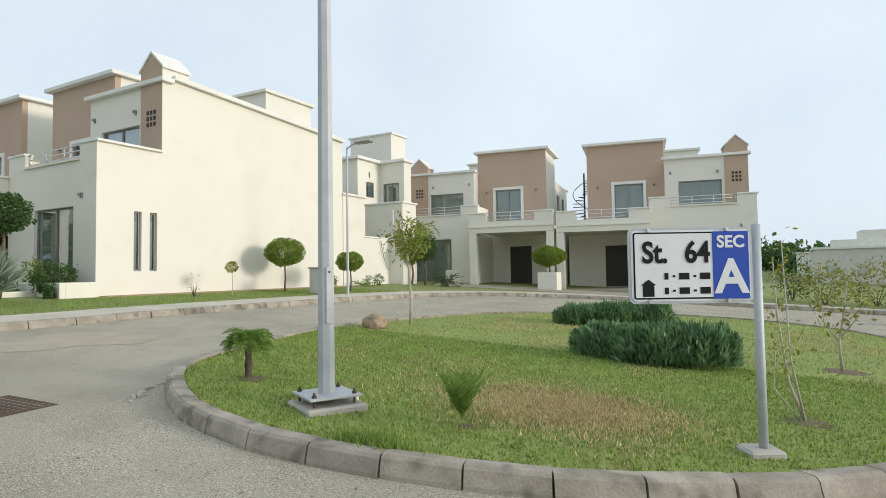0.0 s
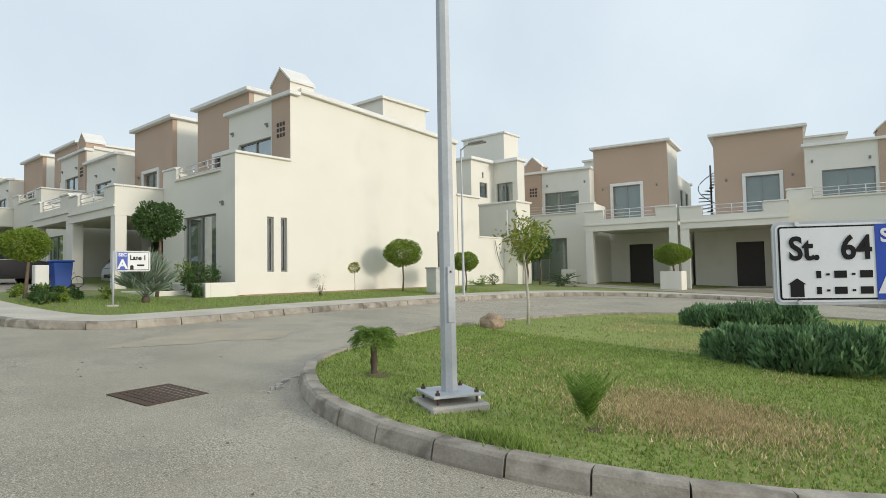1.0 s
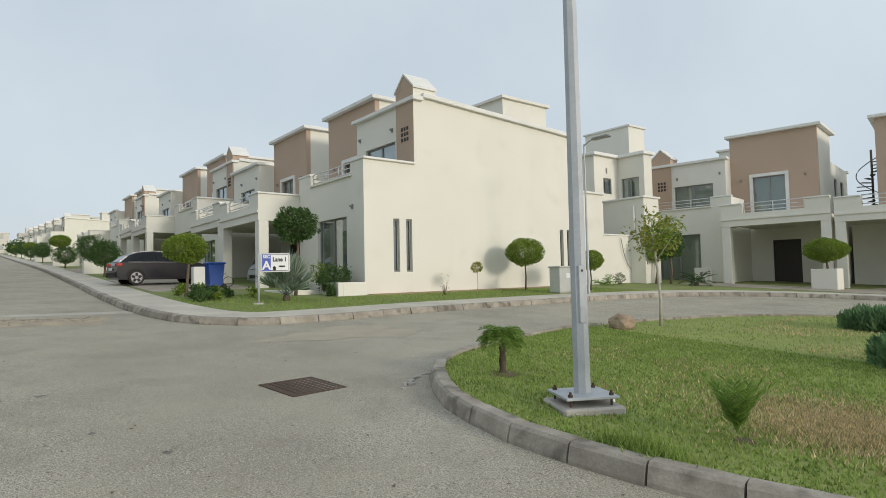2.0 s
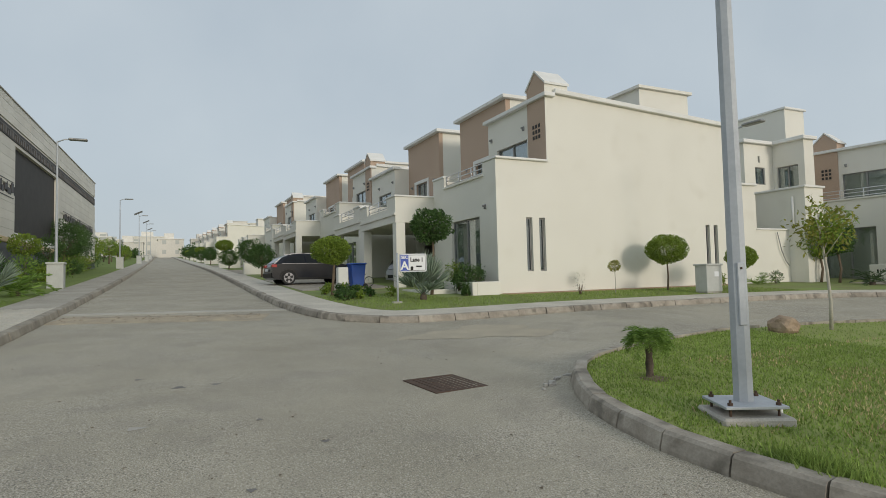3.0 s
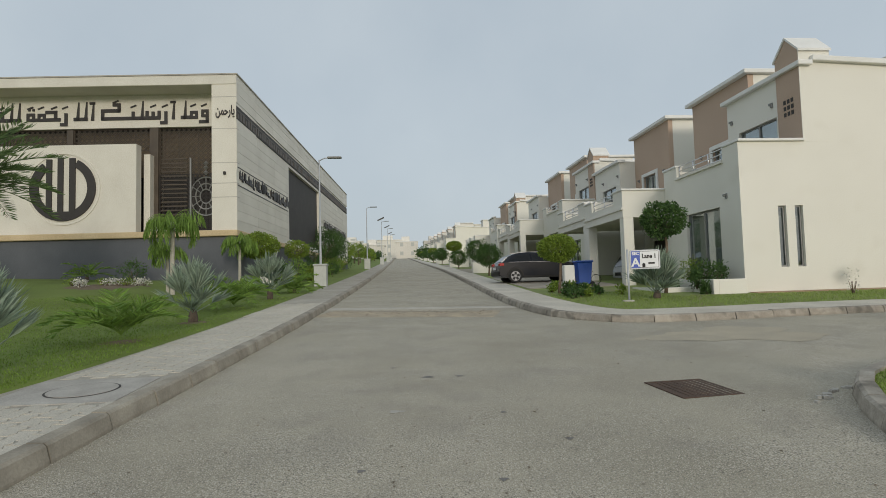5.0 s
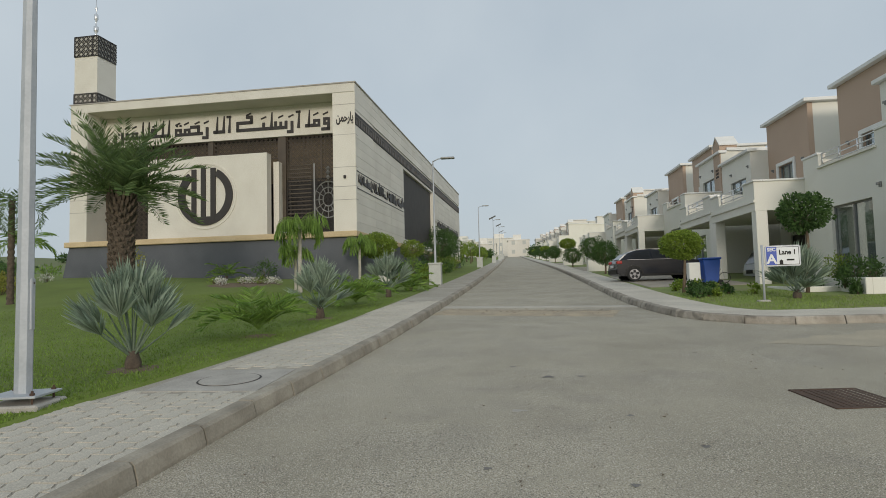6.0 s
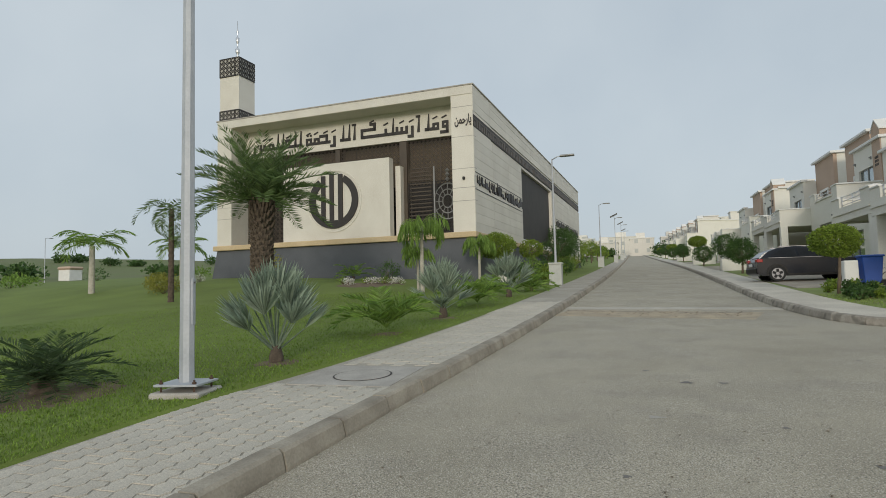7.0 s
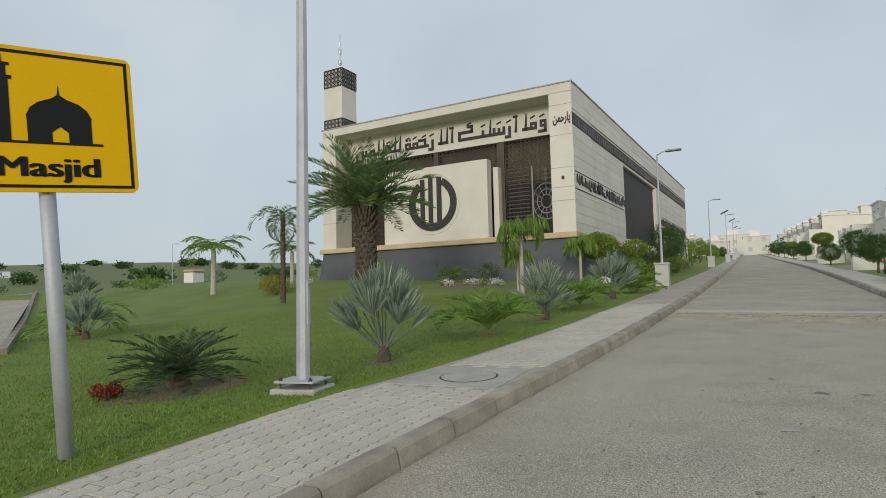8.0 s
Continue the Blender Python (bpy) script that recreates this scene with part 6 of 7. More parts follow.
# ---------------------------------------------------------------- houses behind the corner
def rear_house():
    t = thing("house", (0, 0, 0), "cream two-storey house behind the corner, seen from its side", "house", "houses round the side street")
    walled("mid_wall", wall_v, M_CREAM, t, 1, -20.65, -18.95, 0.0, 8.3, 29.0, 29.23, [(-20.44, -19.29, 5.85, 7.1)])
    part("mid_block", boxes((-19.18, -18.95, 29.23, 29.75, 0.0, 8.3), (-20.6, -19.18, 29.5, 29.75, 0.0, 8.3)), M_CREAM, t)
    walled("wing_side_wall", wall_u, M_CREAM, t, 1, 26.8, 29.0, 0.0, 8.3, -20.88, -20.65, [(27.6, 28.35, 6.2, 7.1), (27.85, 28.0, 7.35, 7.7)])
    part("wing_wall", boxes((-25.5, -20.88, 26.8, 27.03, 0.0, 8.3)), M_CREAM, t)
    part("low_block", boxes((-19.17, -16.78, 25.5, 26.8, 0.0, 5.36)), M_CREAM, t)
    part("boundary_wall", boxes((-20.2, -17.5, 21.6, 23.2, 0.0, 5.4)), M_CREAM, t)
    part("yard_wall", boxes((-17.85, -17.6, 23.2, 27.6, 0.0, 3.5)), M_CREAM, t)
    for row in ((-20.75, -18.8, 28.8, 29.9, 8.3, 8.48), (-25.6, -20.45, 26.6, 28.8, 8.3, 8.48), (-19.25, -16.7, 25.42, 26.88, 5.36, 5.46), (-20.3, -17.4, 21.5, 23.3, 5.4, 5.5), (-17.9, -17.55, 23.3, 27.65, 3.5, 3.58)):
        part("coping", boxes(row), M_WHITE, t, bevel=0.02)
    part("stair_tower", boxes((-24.46, -21.2, 31.0, 32.65, 8.0, 10.65)), M_CREAM, t)
    part("tower_coping", boxes((-24.58, -21.08, 30.9, 32.75, 10.65, 10.77)), M_WHITE, t, bevel=0.02)
    part("tower_base", boxes((-25.0, -20.9, 30.65, 33.0, 0.0, 8.2)), M_CREAM, t)
    win_v(t, 1, -20.44, -19.29, 5.85, 7.1, 29.1, 2)
    win_u(t, 1, 27.6, 28.35, 6.2, 7.1, -20.76)
    win_u(t, 1, 27.85, 28.0, 7.35, 7.7, -20.76)
    # panel added behind the side windows, its dim colour painting the room's darkness
    part("room_dark_panel", boxes((-21.6, -21.5, 27.2, 28.9, 5.5, 8.0)), M_INSIDE, t)
    tubepart("drain_pipe", [(-17.3, 25.42, 3.3), (-17.3, 25.42, 5.0)], 0.05, M_WHITE, t, 8)
    tubepart("hose", [(-17.52, 24.6, 3.4), (-17.5, 24.8, 2.6), (-17.52, 25.1, 2.1), (-17.5, 25.3, 1.9)], 0.02, M_ALU, t, 6, "thin hanging cable")


rear_house()


def spiral_stair(at):
    t = thing("spiral_stair", at, "dark metal spiral stair between the houses", "stair")
    tubepart("newel", [(0, 0, 0), (0, 0, 4.2)], 0.06, M_BRONZE, t, 8)
    for k in range(17):
        a = k * 0.42
        p = part("tread", boxes((0.05, 0.75, -0.12, 0.12, 0, 0.03)), M_BRONZE, t)
        p.matrix_basis = pose(0, 0, 0.3 + k * 0.2, 0, 0, math.degrees(a))
    tubepart("handrail", [(0.75 * math.cos(k * 0.21), 0.75 * math.sin(k * 0.21), 1.1 + k * 0.1) for k in range(34)], 0.025, M_BRONZE, t, 6)


spiral_stair((-11.3, 39.6, SZ + 3.3))
topiary((-9.9, 28.2, G(-9.9, 28) + 0.55), 1.75, 0.85, 0.5, M_LEAF_BALL, "clipped ball tree in a white planter box before the carports", 0.05, 0.1, 2600, 0.04)
t = thing("planter", (-9.9, 28.2, G(-9.9, 28.2)), "square white masonry planter box between the drives", "planter")
part("wall", boxes((-0.5, 0.5, -0.35, 0.35, -0.3, 1.0)), M_CREAM, t, bevel=0.02)
t = thing("gate_wall", (-16.0, 29.4, G(-16, 29.4) + 0.1), "low cream masonry pier with a small dark number plate", "gate pier", "gate piers")
part("pier", boxes((-0.36, 0.36, -0.2, 0.2, -0.3, 0.78)), M_CREAM, t, bevel=0.02)
part("plate_bar", boxes((-0.03, 0.03, -0.215, -0.2, 0.38, 0.55)), M_BLACK, t)
topiary((-16.6, 26.0, 1.1), 2.5, 0.75, 0.7, M_LEAF_BALL, "round-headed tree on the side street lawn", 0.05, 0.12, 1500, 0.1)
topiary((-16.0, 26.3, 1.05), 2.6, 0.7, 0.65, M_LEAF_DARK, "dark round-headed tree before the window", 0.05, 0.13, 1600, 0.1)
feather_palm((-16.95, 26.9, 1.05), 3.0, 0.055, 11, 1.7, "feather palm on the side street lawn", M_LEAF_PALM, 18, 0.38, 0.05, 1.9, (-0.1, 1.3), group="palms by the houses")
feather_palm((-14.4, 25.8, 1.0), 0.15, 0.1, 14, 0.9, "low sago palm on the side street lawn", M_LEAF_SAGO, 16, 0.2, 0.03, 0.9, (0.15, 1.2), group="palms by the houses")
for x, y, r, mt in ((-17.0, 23.6, 0.3, M_LEAF_DARK), (-17.3, 20.6, 0.25, M_LEAF_BALL)):
    shrub((x, y, G(x, y) + 0.12), r, r, r, mt, "small dark shrub by the wall", 260, 0.09)
feather_palm((-16.8, 22.2, 1.0), 0.1, 0.06, 7, 0.8, "young palm by the cream wall", M_LEAF_PALM, 12, 0.22, 0.035, 1.0, (0.4, 1.2), group="palms by the houses")

# ---------------------------------------------------------------- island planting
def IZ(x, y):
    return G(x, y) + 0.125


feather_palm((-5.42, 4.94, IZ(-5.4, 4.9)), 0.40, 0.036, 64, 0.34, "small pygmy palm in a dug ring on the island", M_LEAF_PALM, 34, 0.085, 0.007, 2.1, (0.6, 1.57), group="palms on the island")
feather_palm((-2.47, 4.66, IZ(-2.5, 4.7)), 0.05, 0.04, 15, 0.5, "young upright date palm with dry lower leaves", M_LEAF_PALM, 24, 0.11, 0.012, 0.55, (1.2, 1.56), group="palms on the island")


def soil_ring(x, y, z, r, label):
    bm = bmesh.new()
    n = 24
    zz = (lambda a, b: G(a, b) + z - G(x, y)) if y > 0 else (lambda a, b: L(a, b))
    c = bm.verts.new((x, y, zz(x, y) + 0.014))
    ring_xy = [(x + r * (1 + 0.12 * math.sin(3 * k + x)) * math.cos(2 * math.pi * k / n), y + r * (1 + 0.12 * math.sin(3 * k + x)) * math.sin(2 * math.pi * k / n)) for k in range(n)]
    rr = [bm.verts.new((a, b, zz(a, b) - 0.012)) for a, b in ring_xy]
    for k in range(n):
        bm.faces.new((c, rr[k], rr[(k + 1) % n]))
    tagged(part("soil_patch", bm, M_SOIL), label, "soil", "", "structure")


soil_ring(-5.35, 4.95, IZ(-5.4, 4.9), 0.22, "bare dug soil round the small palm")
soil_ring(0.2, 6.7, IZ(0.2, 6.7), 0.3, "bare soil round a sapling")
soil_ring(0.78, 10.3, IZ(0.8, 10.3), 0.42, "bare soil round a sapling")
soil_ring(-2.42, 4.68, IZ(-2.4, 4.7), 0.14, "bare soil by the young palm")


def juniper(at, pieces, label):
    """A spreading clipped bush of upright sprays."""
    t = thing("juniper_bush", at, label, "bush", "juniper bushes")
    for dx, dy, rx, ry, h in pieces:
        n = 3600
        u = rng.normal(size=(n, 3))
        u /= np.linalg.norm(u, axis=1)[:, None]
        u[:, 2] = np.abs(u[:, 2])
        ph = rng.uniform(0, 6, 3)
        bump = 1 + 0.13 * np.sin(8 * u[:, 0] + ph[0]) * np.sin(8 * u[:, 1] + ph[1])
        r = (0.55 + 0.45 * rng.uniform(size=n) ** 0.5) * bump
        c = np.sign(u) * np.abs(u) ** 0.75 * r[:, None] * np.array([rx, ry, h]) + np.array([dx, dy, 0.03])
        d = u * 0.8 + np.array([0, 0, 0.9]) + rng.normal(size=(n, 3)) * 0.35
        put("spray", mesh_of("spray", *cards(c, d, 0.15 * rng.uniform(0.6, 1.3, n), 0.045), M_LEAF_JUN), t)
    ch = [tube([(0, 0, -0.05), (dx * 0.8, dy * 0.8, h * 0.5)], [0.03, 0.01], 5) for dx, dy, rx, ry, h in pieces]
    put("stem", mesh_of("stem", *join(ch), M_BARK, True), t)


juniper((-1.65, 9.35, IZ(-1.6, 9.3)), [(-0.75, 0.2, 0.58, 0.48, 0.5), (0.0, -0.1, 0.56, 0.46, 0.52), (0.6, 0.05, 0.56, 0.5, 0.54)], "dense dark green juniper bush on the island lawn")
juniper((-3.4, 13.9, IZ(-3.4, 13.9)), [(-0.7, -0.1, 0.62, 0.5, 0.46), (0.05, 0.1, 0.62, 0.55, 0.5), (0.75, 0.2, 0.62, 0.5, 0.5)], "dense dark green juniper bush on the island lawn")


def rock(at):
    bm = bmesh.new()
    bmesh.ops.create_icosphere(bm, subdivisions=3, radius=1.0)
    for v in bm.verts:
        k = 1 + 0.22 * noise.noise(v.co * 1.6) + 0.12 * noise.noise(v.co * 4)
        v.co = Vector((v.co.x * 0.27 * k, v.co.y * 0.22 * k, max(-0.1, v.co.z * 0.2 * k) + 0.08))
    ob = part("rock", bm, M_ROCK)
    ob.location = at
    tagged(ob, "rough brown sandstone rock at the lawn edge", "rock")


rock((-7.16, 9.84, IZ(-7.16, 9.84)))


def sapling(at, stems, mat, leaves, label, leaf=0.07):
    t = thing("sapling", at, label, "sapling", "saplings")
    ch, cen = [], []
    for pts, r in stems:
        ch.append(tube(pts, [r * (1 - 0.7 * i / (len(pts) - 1)) for i in range(len(pts))], 6))
        for _ in range(leaves):
            a = random.random() ** 0.6
            k = a * (len(pts) - 1)
            i = min(len(pts) - 2, int(k))
            p = Vector(pts[i]).lerp(Vector(pts[i + 1]), k - i)
            if a > 0.35:
                cen.append(tuple(p + Vector((random.gauss(0, 0.09), random.gauss(0, 0.09), random.gauss(0, 0.07)))))
    put("stem", mesh_of("stem", *join(ch), M_PALEBARK, True), t, "thin pale stem")
    c = np.array(cen)
    put("foliage", mesh_of("foliage", *cards(c, rng.normal(size=c.shape), leaf, leaf * 0.5), mat), t)


sapling((0.17, 6.69, IZ(0.2, 6.7)), [([(0.02, 0, -0.05), (-0.12, 0.05, 0.35), (-0.2, 0.1, 1.0), (-0.22, 0.1, 1.55)], 0.018), ([(0, 0, -0.05), (-0.25, 0, 0.3), (-0.22, 0.05, 0.75)], 0.012), ([(0, 0, 0), (-0.1, -0.05, 0.6), (-0.14, 0, 1.75)], 0.014)], M_LEAF_YEL, 70, "thin bare sapling with sparse yellow leaves", 0.06)
sapling((0.75, 10.26, IZ(0.75, 10.3)), [([(0, 0, -0.05), (-0.03, 0, 0.4), (0.05, 0, 0.9), (0.1, 0, 1.3)], 0.022), ([(-0.02, 0, 0.4), (-0.2, 0.05, 0.7), (-0.25, 0, 1.1)], 0.012), ([(0, 0, 0.5), (0.22, 0, 0.8), (0.28, 0.05, 1.2)], 0.012)], M_LEAF_YEL, 60, "small sapling with pale variegated leaves", 0.09)


def pale_tree():
    t = thing("young_tree", (-6.97, 10.86, IZ(-7, 10.9)), "slender young tree with a pale trunk and sparse light green crown", "tree")
    tubepart("trunk", [(0, 0, -0.05), (0.02, 0, 0.5), (-0.03, 0.02, 1.1), (-0.1, 0, 1.7), (-0.12, 0, 2.1)], [0.035, 0.03, 0.026, 0.02, 0.01], M_PALEBARK, t, 8)
    for vs, fs in [tube([(-0.06, 0, 1.3 + 0.1 * k), (-0.1 + 0.4 * math.cos(k * 1.7), 0.4 * math.sin(k * 1.7), 1.75 + 0.1 * k)], [0.012, 0.004], 5) for k in range(6)]:
        put("branch", mesh_of("branch", vs, fs, M_PALEBARK, True), t)
    put("crown", mesh_of("crown", *blob_leaves(520, 0.5, 0.5, 0.5, 0.1, 0.15, 0.4, 0.45), M_LEAF_YEL), t, loc=(-0.1, 0, 1.9))
    put("crown", mesh_of("crown", *blob_leaves(420, 0.42, 0.42, 0.4, 0.1, 0.15, 0.4, 0.45), M_LEAF_BALL), t, loc=(-0.05, 0.1, 1.8))


pale_tree()
lawn_poly = shrink(ring, 0.17 * turn_side)


def on_island(box_):
    def pick():
        x, y = random.uniform(box_[0], box_[1]), random.uniform(box_[2], box_[3])
        if not inside(x, y, lawn_poly):
            return None
        return x, y, IZ(x, y)
    return pick


def dry_spot():
    x, y = random.gauss(-1.95, 0.55), random.gauss(5.75, 0.42)
    return (x, y, IZ(x, y)) if inside(x, y, lawn_poly) and (x + 2.0) ** 2 + (y - 5.75) ** 2 < 3 else None


grass("island_grass", 66000, on_island((-8, 1.6, 3.3, 9.5)), 0.026, M_BLADE, "short green grass blades")
grass("island_grass", 16000, on_island((-8, 3.2, 9.0, 18.6)), 0.03, M_BLADE, "short green grass blades")
grass("dry_grass", 15000, dry_spot, 0.036, M_STRAW, "patch of dry yellow grass")
grass("edge_weeds", 1200, lambda: (lambda x, y: (x, y, IZ(x, y)))(random.gauss(-2.75, 0.16), random.gauss(3.8, 0.07)), 0.09, M_BLADE, "tuft of weeds at the kerb")


def dry_wide():
    x, y = random.uniform(-6, 2.5), random.uniform(4.2, 16)
    return (x, y, IZ(x, y)) if inside(x, y, lawn_poly) and noise.noise(Vector((x * 0.7, y * 0.5, 3.1))) > 0.12 else None


grass("dry_grass", 9000, dry_wide, 0.034, M_STRAW, "scattered yellowed grass blades")

# ---------------------------------------------------------------- mosque lawn planting
def at(x, y, dz=0.0):
    return (x, y, L(x, y) + dz)


fan_palm(at(-8.05, -5.66), 20, 0.85, 0.6, "large silvery fan palm near the lamp", trunk=0.15, blades=28, spread=0.3)
fan_palm(at(-14.25, -5.0), 15, 0.7, 0.62, "silvery fan palm beside the pavement", trunk=0.2)
fan_palm(at(-21.2, -4.75), 16, 0.75, 0.65, "silvery fan palm beside the pavement", trunk=0.25)
feather_palm(at(-11.3, -5.26), 0.12, 0.07, 13, 1.3, "small arching feather palm beside the pavement", M_LEAF_PALM, 30, 0.30, 0.038, 1.35, (0.75, 1.45))
feather_palm(at(-17.6, -5.0), 0.12, 0.07, 14, 1.35, "small arching feather palm beside the pavement", M_LEAF_PALM, 28, 0.30, 0.04, 1.35, (0.7, 1.45))
feather_palm(at(-24.6, -4.5), 0.15, 0.07, 12, 1.15, "small arching feather palm beside the pavement", M_LEAF_PALM, 22, 0.30, 0.05, 1.4, (0.3, 1.3))
big_palm = feather_palm(at(-17.5, -12.45), 3.45, 0.29, 58, 2.75, "large date palm with a thick rough trunk", M_LEAF_DATE, 46, 0.42, 0.036, 0.85, (0.15, 1.5), name="date_palm", vee=0.35)
stubs = []
for k in range(230):
    f_ = k / 230
    a_, z_ = k * 2.39996, 0.25 + 3.2 * f_
    rr_ = 0.29 * (1.1 - 0.2 * f_) + (0.07 if z_ > 2.5 else 0.0)
    ca_, sa_ = math.cos(a_), math.sin(a_)
    up_ = 0.16 + 0.22 * max(0.0, f_ - 0.7) / 0.3 * random.uniform(0.6, 1.4)
    stubs.append(tube([(ca_ * rr_ * 0.8, sa_ * rr_ * 0.8, z_), (ca_ * (rr_ + 0.05), sa_ * (rr_ + 0.05), z_ + up_ * 0.5), (ca_ * (rr_ + 0.09), sa_ * (rr_ + 0.09), z_ + up_)], [0.075, 0.055, 0.03], 4))
put("leaf_base", mesh_of("leaf_base", *join(stubs), M_PALMBARK), big_palm, "old cut leaf bases round the trunk")
feather_palm(at(-21.4, -8.1), 2.5, 0.075, 12, 1.55, "slim feather palm with drooping bright fronds before the mosque", M_LEAF_PALM, 34, 0.55, 0.035, 3.0, (0.75, 1.5), bark=M_PALEBARK, rough_trunk=False, curl=2.4, vee=-0.1)
feather_palm(at(-21.9, -8.45), 1.5, 0.05, 8, 1.0, "slim feather palm with drooping bright fronds before the mosque", M_LEAF_PALM, 28, 0.45, 0.035, 2.8, (0.7, 1.5), bark=M_PALEBARK, rough_trunk=False, curl=2.4, vee=-0.1)
feather_palm(at(-26.3, -7.1), 2.0, 0.06, 10, 1.3, "slim feather palm by the mosque corner", M_LEAF_PALM, 28, 0.45, 0.04, 2.8, (0.6, 1.5), bark=M_PALEBARK, rough_trunk=False, curl=2.2, vee=-0.1)
feather_palm(at(-18.0, -16.7), 3.4, 0.085, 14, 1.6, "thin dark date palm with sagging fronds", M_LEAF_DATE, 20, 0.3, 0.04, 2.3, (-0.4, 1.2))
feather_palm(at(-20.5, -23.3), 2.1, 0.12, 11, 2.0, "light green feather palm on the far lawn", M_LEAF_PALM, 26, 0.5, 0.045, 2.0, (0.6, 1.5), bark=M_PALEBARK, rough_trunk=False, curl=0.6)
feather_palm(at(-22.5, -20.2), 1.7, 0.1, 9, 1.5, "light green feather palm on the far lawn", M_LEAF_PALM, 22, 0.42, 0.045, 2.0, (0.6, 1.5), bark=M_PALEBARK, rough_trunk=False, curl=0.6)
fan_palm(at(-9.9, -16.1), 14, 0.6, 0.55, "fan palm at the edge of the side road")
feather_palm(at(-10.6, -17.6), 0.4, 0.08, 10, 1.7, "yellow-green feather palm behind the fan palm", M_LEAF_PALM, 22, 0.4, 0.04, 2.0, (0.4, 1.3), curl=0.3)
fan_palm(at(-19.5, -32.0), 14, 0.8, 0.8, "fan palm in the rough grass")
feather_palm(at(-5.78, -7.45), 0.16, 0.13, 34, 0.98, "wide dark sago palm in an earth bed", M_LEAF_SAGO, 34, 0.17, 0.016, 0.9, (0.1, 1.25), name="sago_palm")
soil_ring(-5.72, -7.4, L(-5.7, -7.4), 0.95, "round bed of bare soil under the sago palm")
for x, y in ((-5.0, -7.95), (-5.1, -7.8), (-4.95, -7.7), (-6.2, -8.1)):
    shrub(at(x, y), 0.13, 0.12, 0.09, M_RED, "small red-leaved bedding plant", 120, 0.06, "bedding_plant", "plant", group="red bedding plants")
for x, y in ((-8.05, -5.66), (-11.3, -5.26), (-14.25, -5.0)):
    soil_ring(x, y, L(x, y), 0.36, "bare soil ring round a palm")
for x, y, rx, rz in ((-20.0, -18.9, 1.0, 0.42), (-20.7, -19.8, 0.7, 0.4)):
    shrub(at(x, y), rx, rx * 0.6, rz, M_LEAF_YEL, "pale yellow variegated shrub on the lawn", 900, 0.1)
shrub(at(-25.5, -17.6), 0.7, 0.7, 0.85, M_LEAF_YEL, "tall pale shrub before the slate plinth", 700, 0.12)
feather_palm(at(-26.3, -13.4), 0.2, 0.07, 11, 1.1, "small feather palm before the slate plinth", M_LEAF_PALM, 16, 0.25, 0.04, 1.2, (0.4, 1.3))
shrub(at(-26.5, -11.6), 0.6, 0.55, 0.5, M_LEAF_DARK, "dark shrub before the slate plinth", 500, 0.12)
for i in range(9):
    x, y = -23.4 + random.uniform(-0.5, 0.5), -12.6 + i * 0.33
    shrub(at(x, y), 0.28, 0.28, 0.16, M_FLOWER if i % 3 else M_LEAF_BALL, "white flowering bedding plant", 110, 0.09, "bedding_plant", "plant", group="white bedding plants")
soil_ring(-23.4, -11.2, L(-23.4, -11.2), 1.5, "flower bed of bare soil")
shrub(at(-24.0, -20.5), 0.35, 0.3, 0.2, M_FLOWER, "white flowering bedding plant", 140, 0.09, "bedding_plant", "plant", group="white bedding plants")
topiary(at(-28.2, -6.75), 2.5, 0.95, 0.62, M_LEAF_BALL, "spreading green tree at the mosque corner", 0.05, 0.12, 2200, 0.15)
SHRUBS = ((-31.5, -6.4, 0.7, 0.6), (-34.5, -6.1, 0.8, 0.7), (-35.5, -5.4, 0.6, 0.45), (-37.5, -5.8, 0.8, 0.6), (-40, -5.5, 0.9, 0.5), (-43, -5.9, 0.9, 0.7), (-46, -5.4, 0.8, 0.5), (-49, -5.6, 1.0, 0.7), (-53, -5.6, 1.0, 0.7), (-58, -5.6, 1.2, 0.8), (-24.8, -6.3, 0.6, 0.35), (-29.5, -5.6, 0.5, 0.35))
for i, (x, y, r, h) in enumerate(SHRUBS):
    shrub(at(x, y), r, r * 0.8, h, (M_LEAF_DARK, M_LEAF_PALM, M_LEAF_BALL)[i % 3], "leafy green shrub between pavement and mosque", 650, 0.15, group="shrubs along the mosque")
topiary(at(-36, -6.3), 2.4, 0.75, 0.6, M_LEAF_BALL, "clipped tree beside the mosque wall", 0.05, 0.12, 1200, 0.1)
topiary(at(-41, -6.0), 2.4, 0.85, 0.75, M_LEAF_DARK, "clipped dark tree beside the mosque wall", 0.05, 0.13, 1300, 0.1)
for x in (-48.5, -51.5, -55):
    topiary(at(x, -6.2), 3.6, 1.25, 1.3, M_LEAF_DARK, "tall dark clipped tree beside the mosque", 0.08, 0.17, 1800, 0.1)
for k in range(12):
    x = -62 - k * 8 + random.uniform(-2, 2)
    topiary((x, -6.5 + random.uniform(-1, 0.6), G(x, -6) + 0.16), random.uniform(2.2, 3.6), random.uniform(1.0, 1.6), random.uniform(0.8, 1.2), random.choice((M_LEAF_DARK, M_LEAF_BALL)), "bushy street tree along the lane", 0.08, 0.22, 700, 0.1, "street trees")
t = thing("leaning_board", at(-30.6, -7.0), "pale board leaning against the mosque plinth", "board")
part("board", boxes((-0.04, 0.04, -0.35, 0.35, 0, 2.0)), M_WHITE, t).matrix_basis = pose(0, 0, 0, -12, 8, 0)


def mosque_side_grass():
    r, a = 3.6 + 19 * random.random() ** 1.6, radians(random.uniform(190, 262))
    x, y = r * math.cos(a), r * math.sin(a)
    if y > lawn_edge(x) - 0.03 or x - 0.56 * (y + 15.2) > -7.2 and y < -15:
        return None
    return x, y, L(x, y) - 0.01


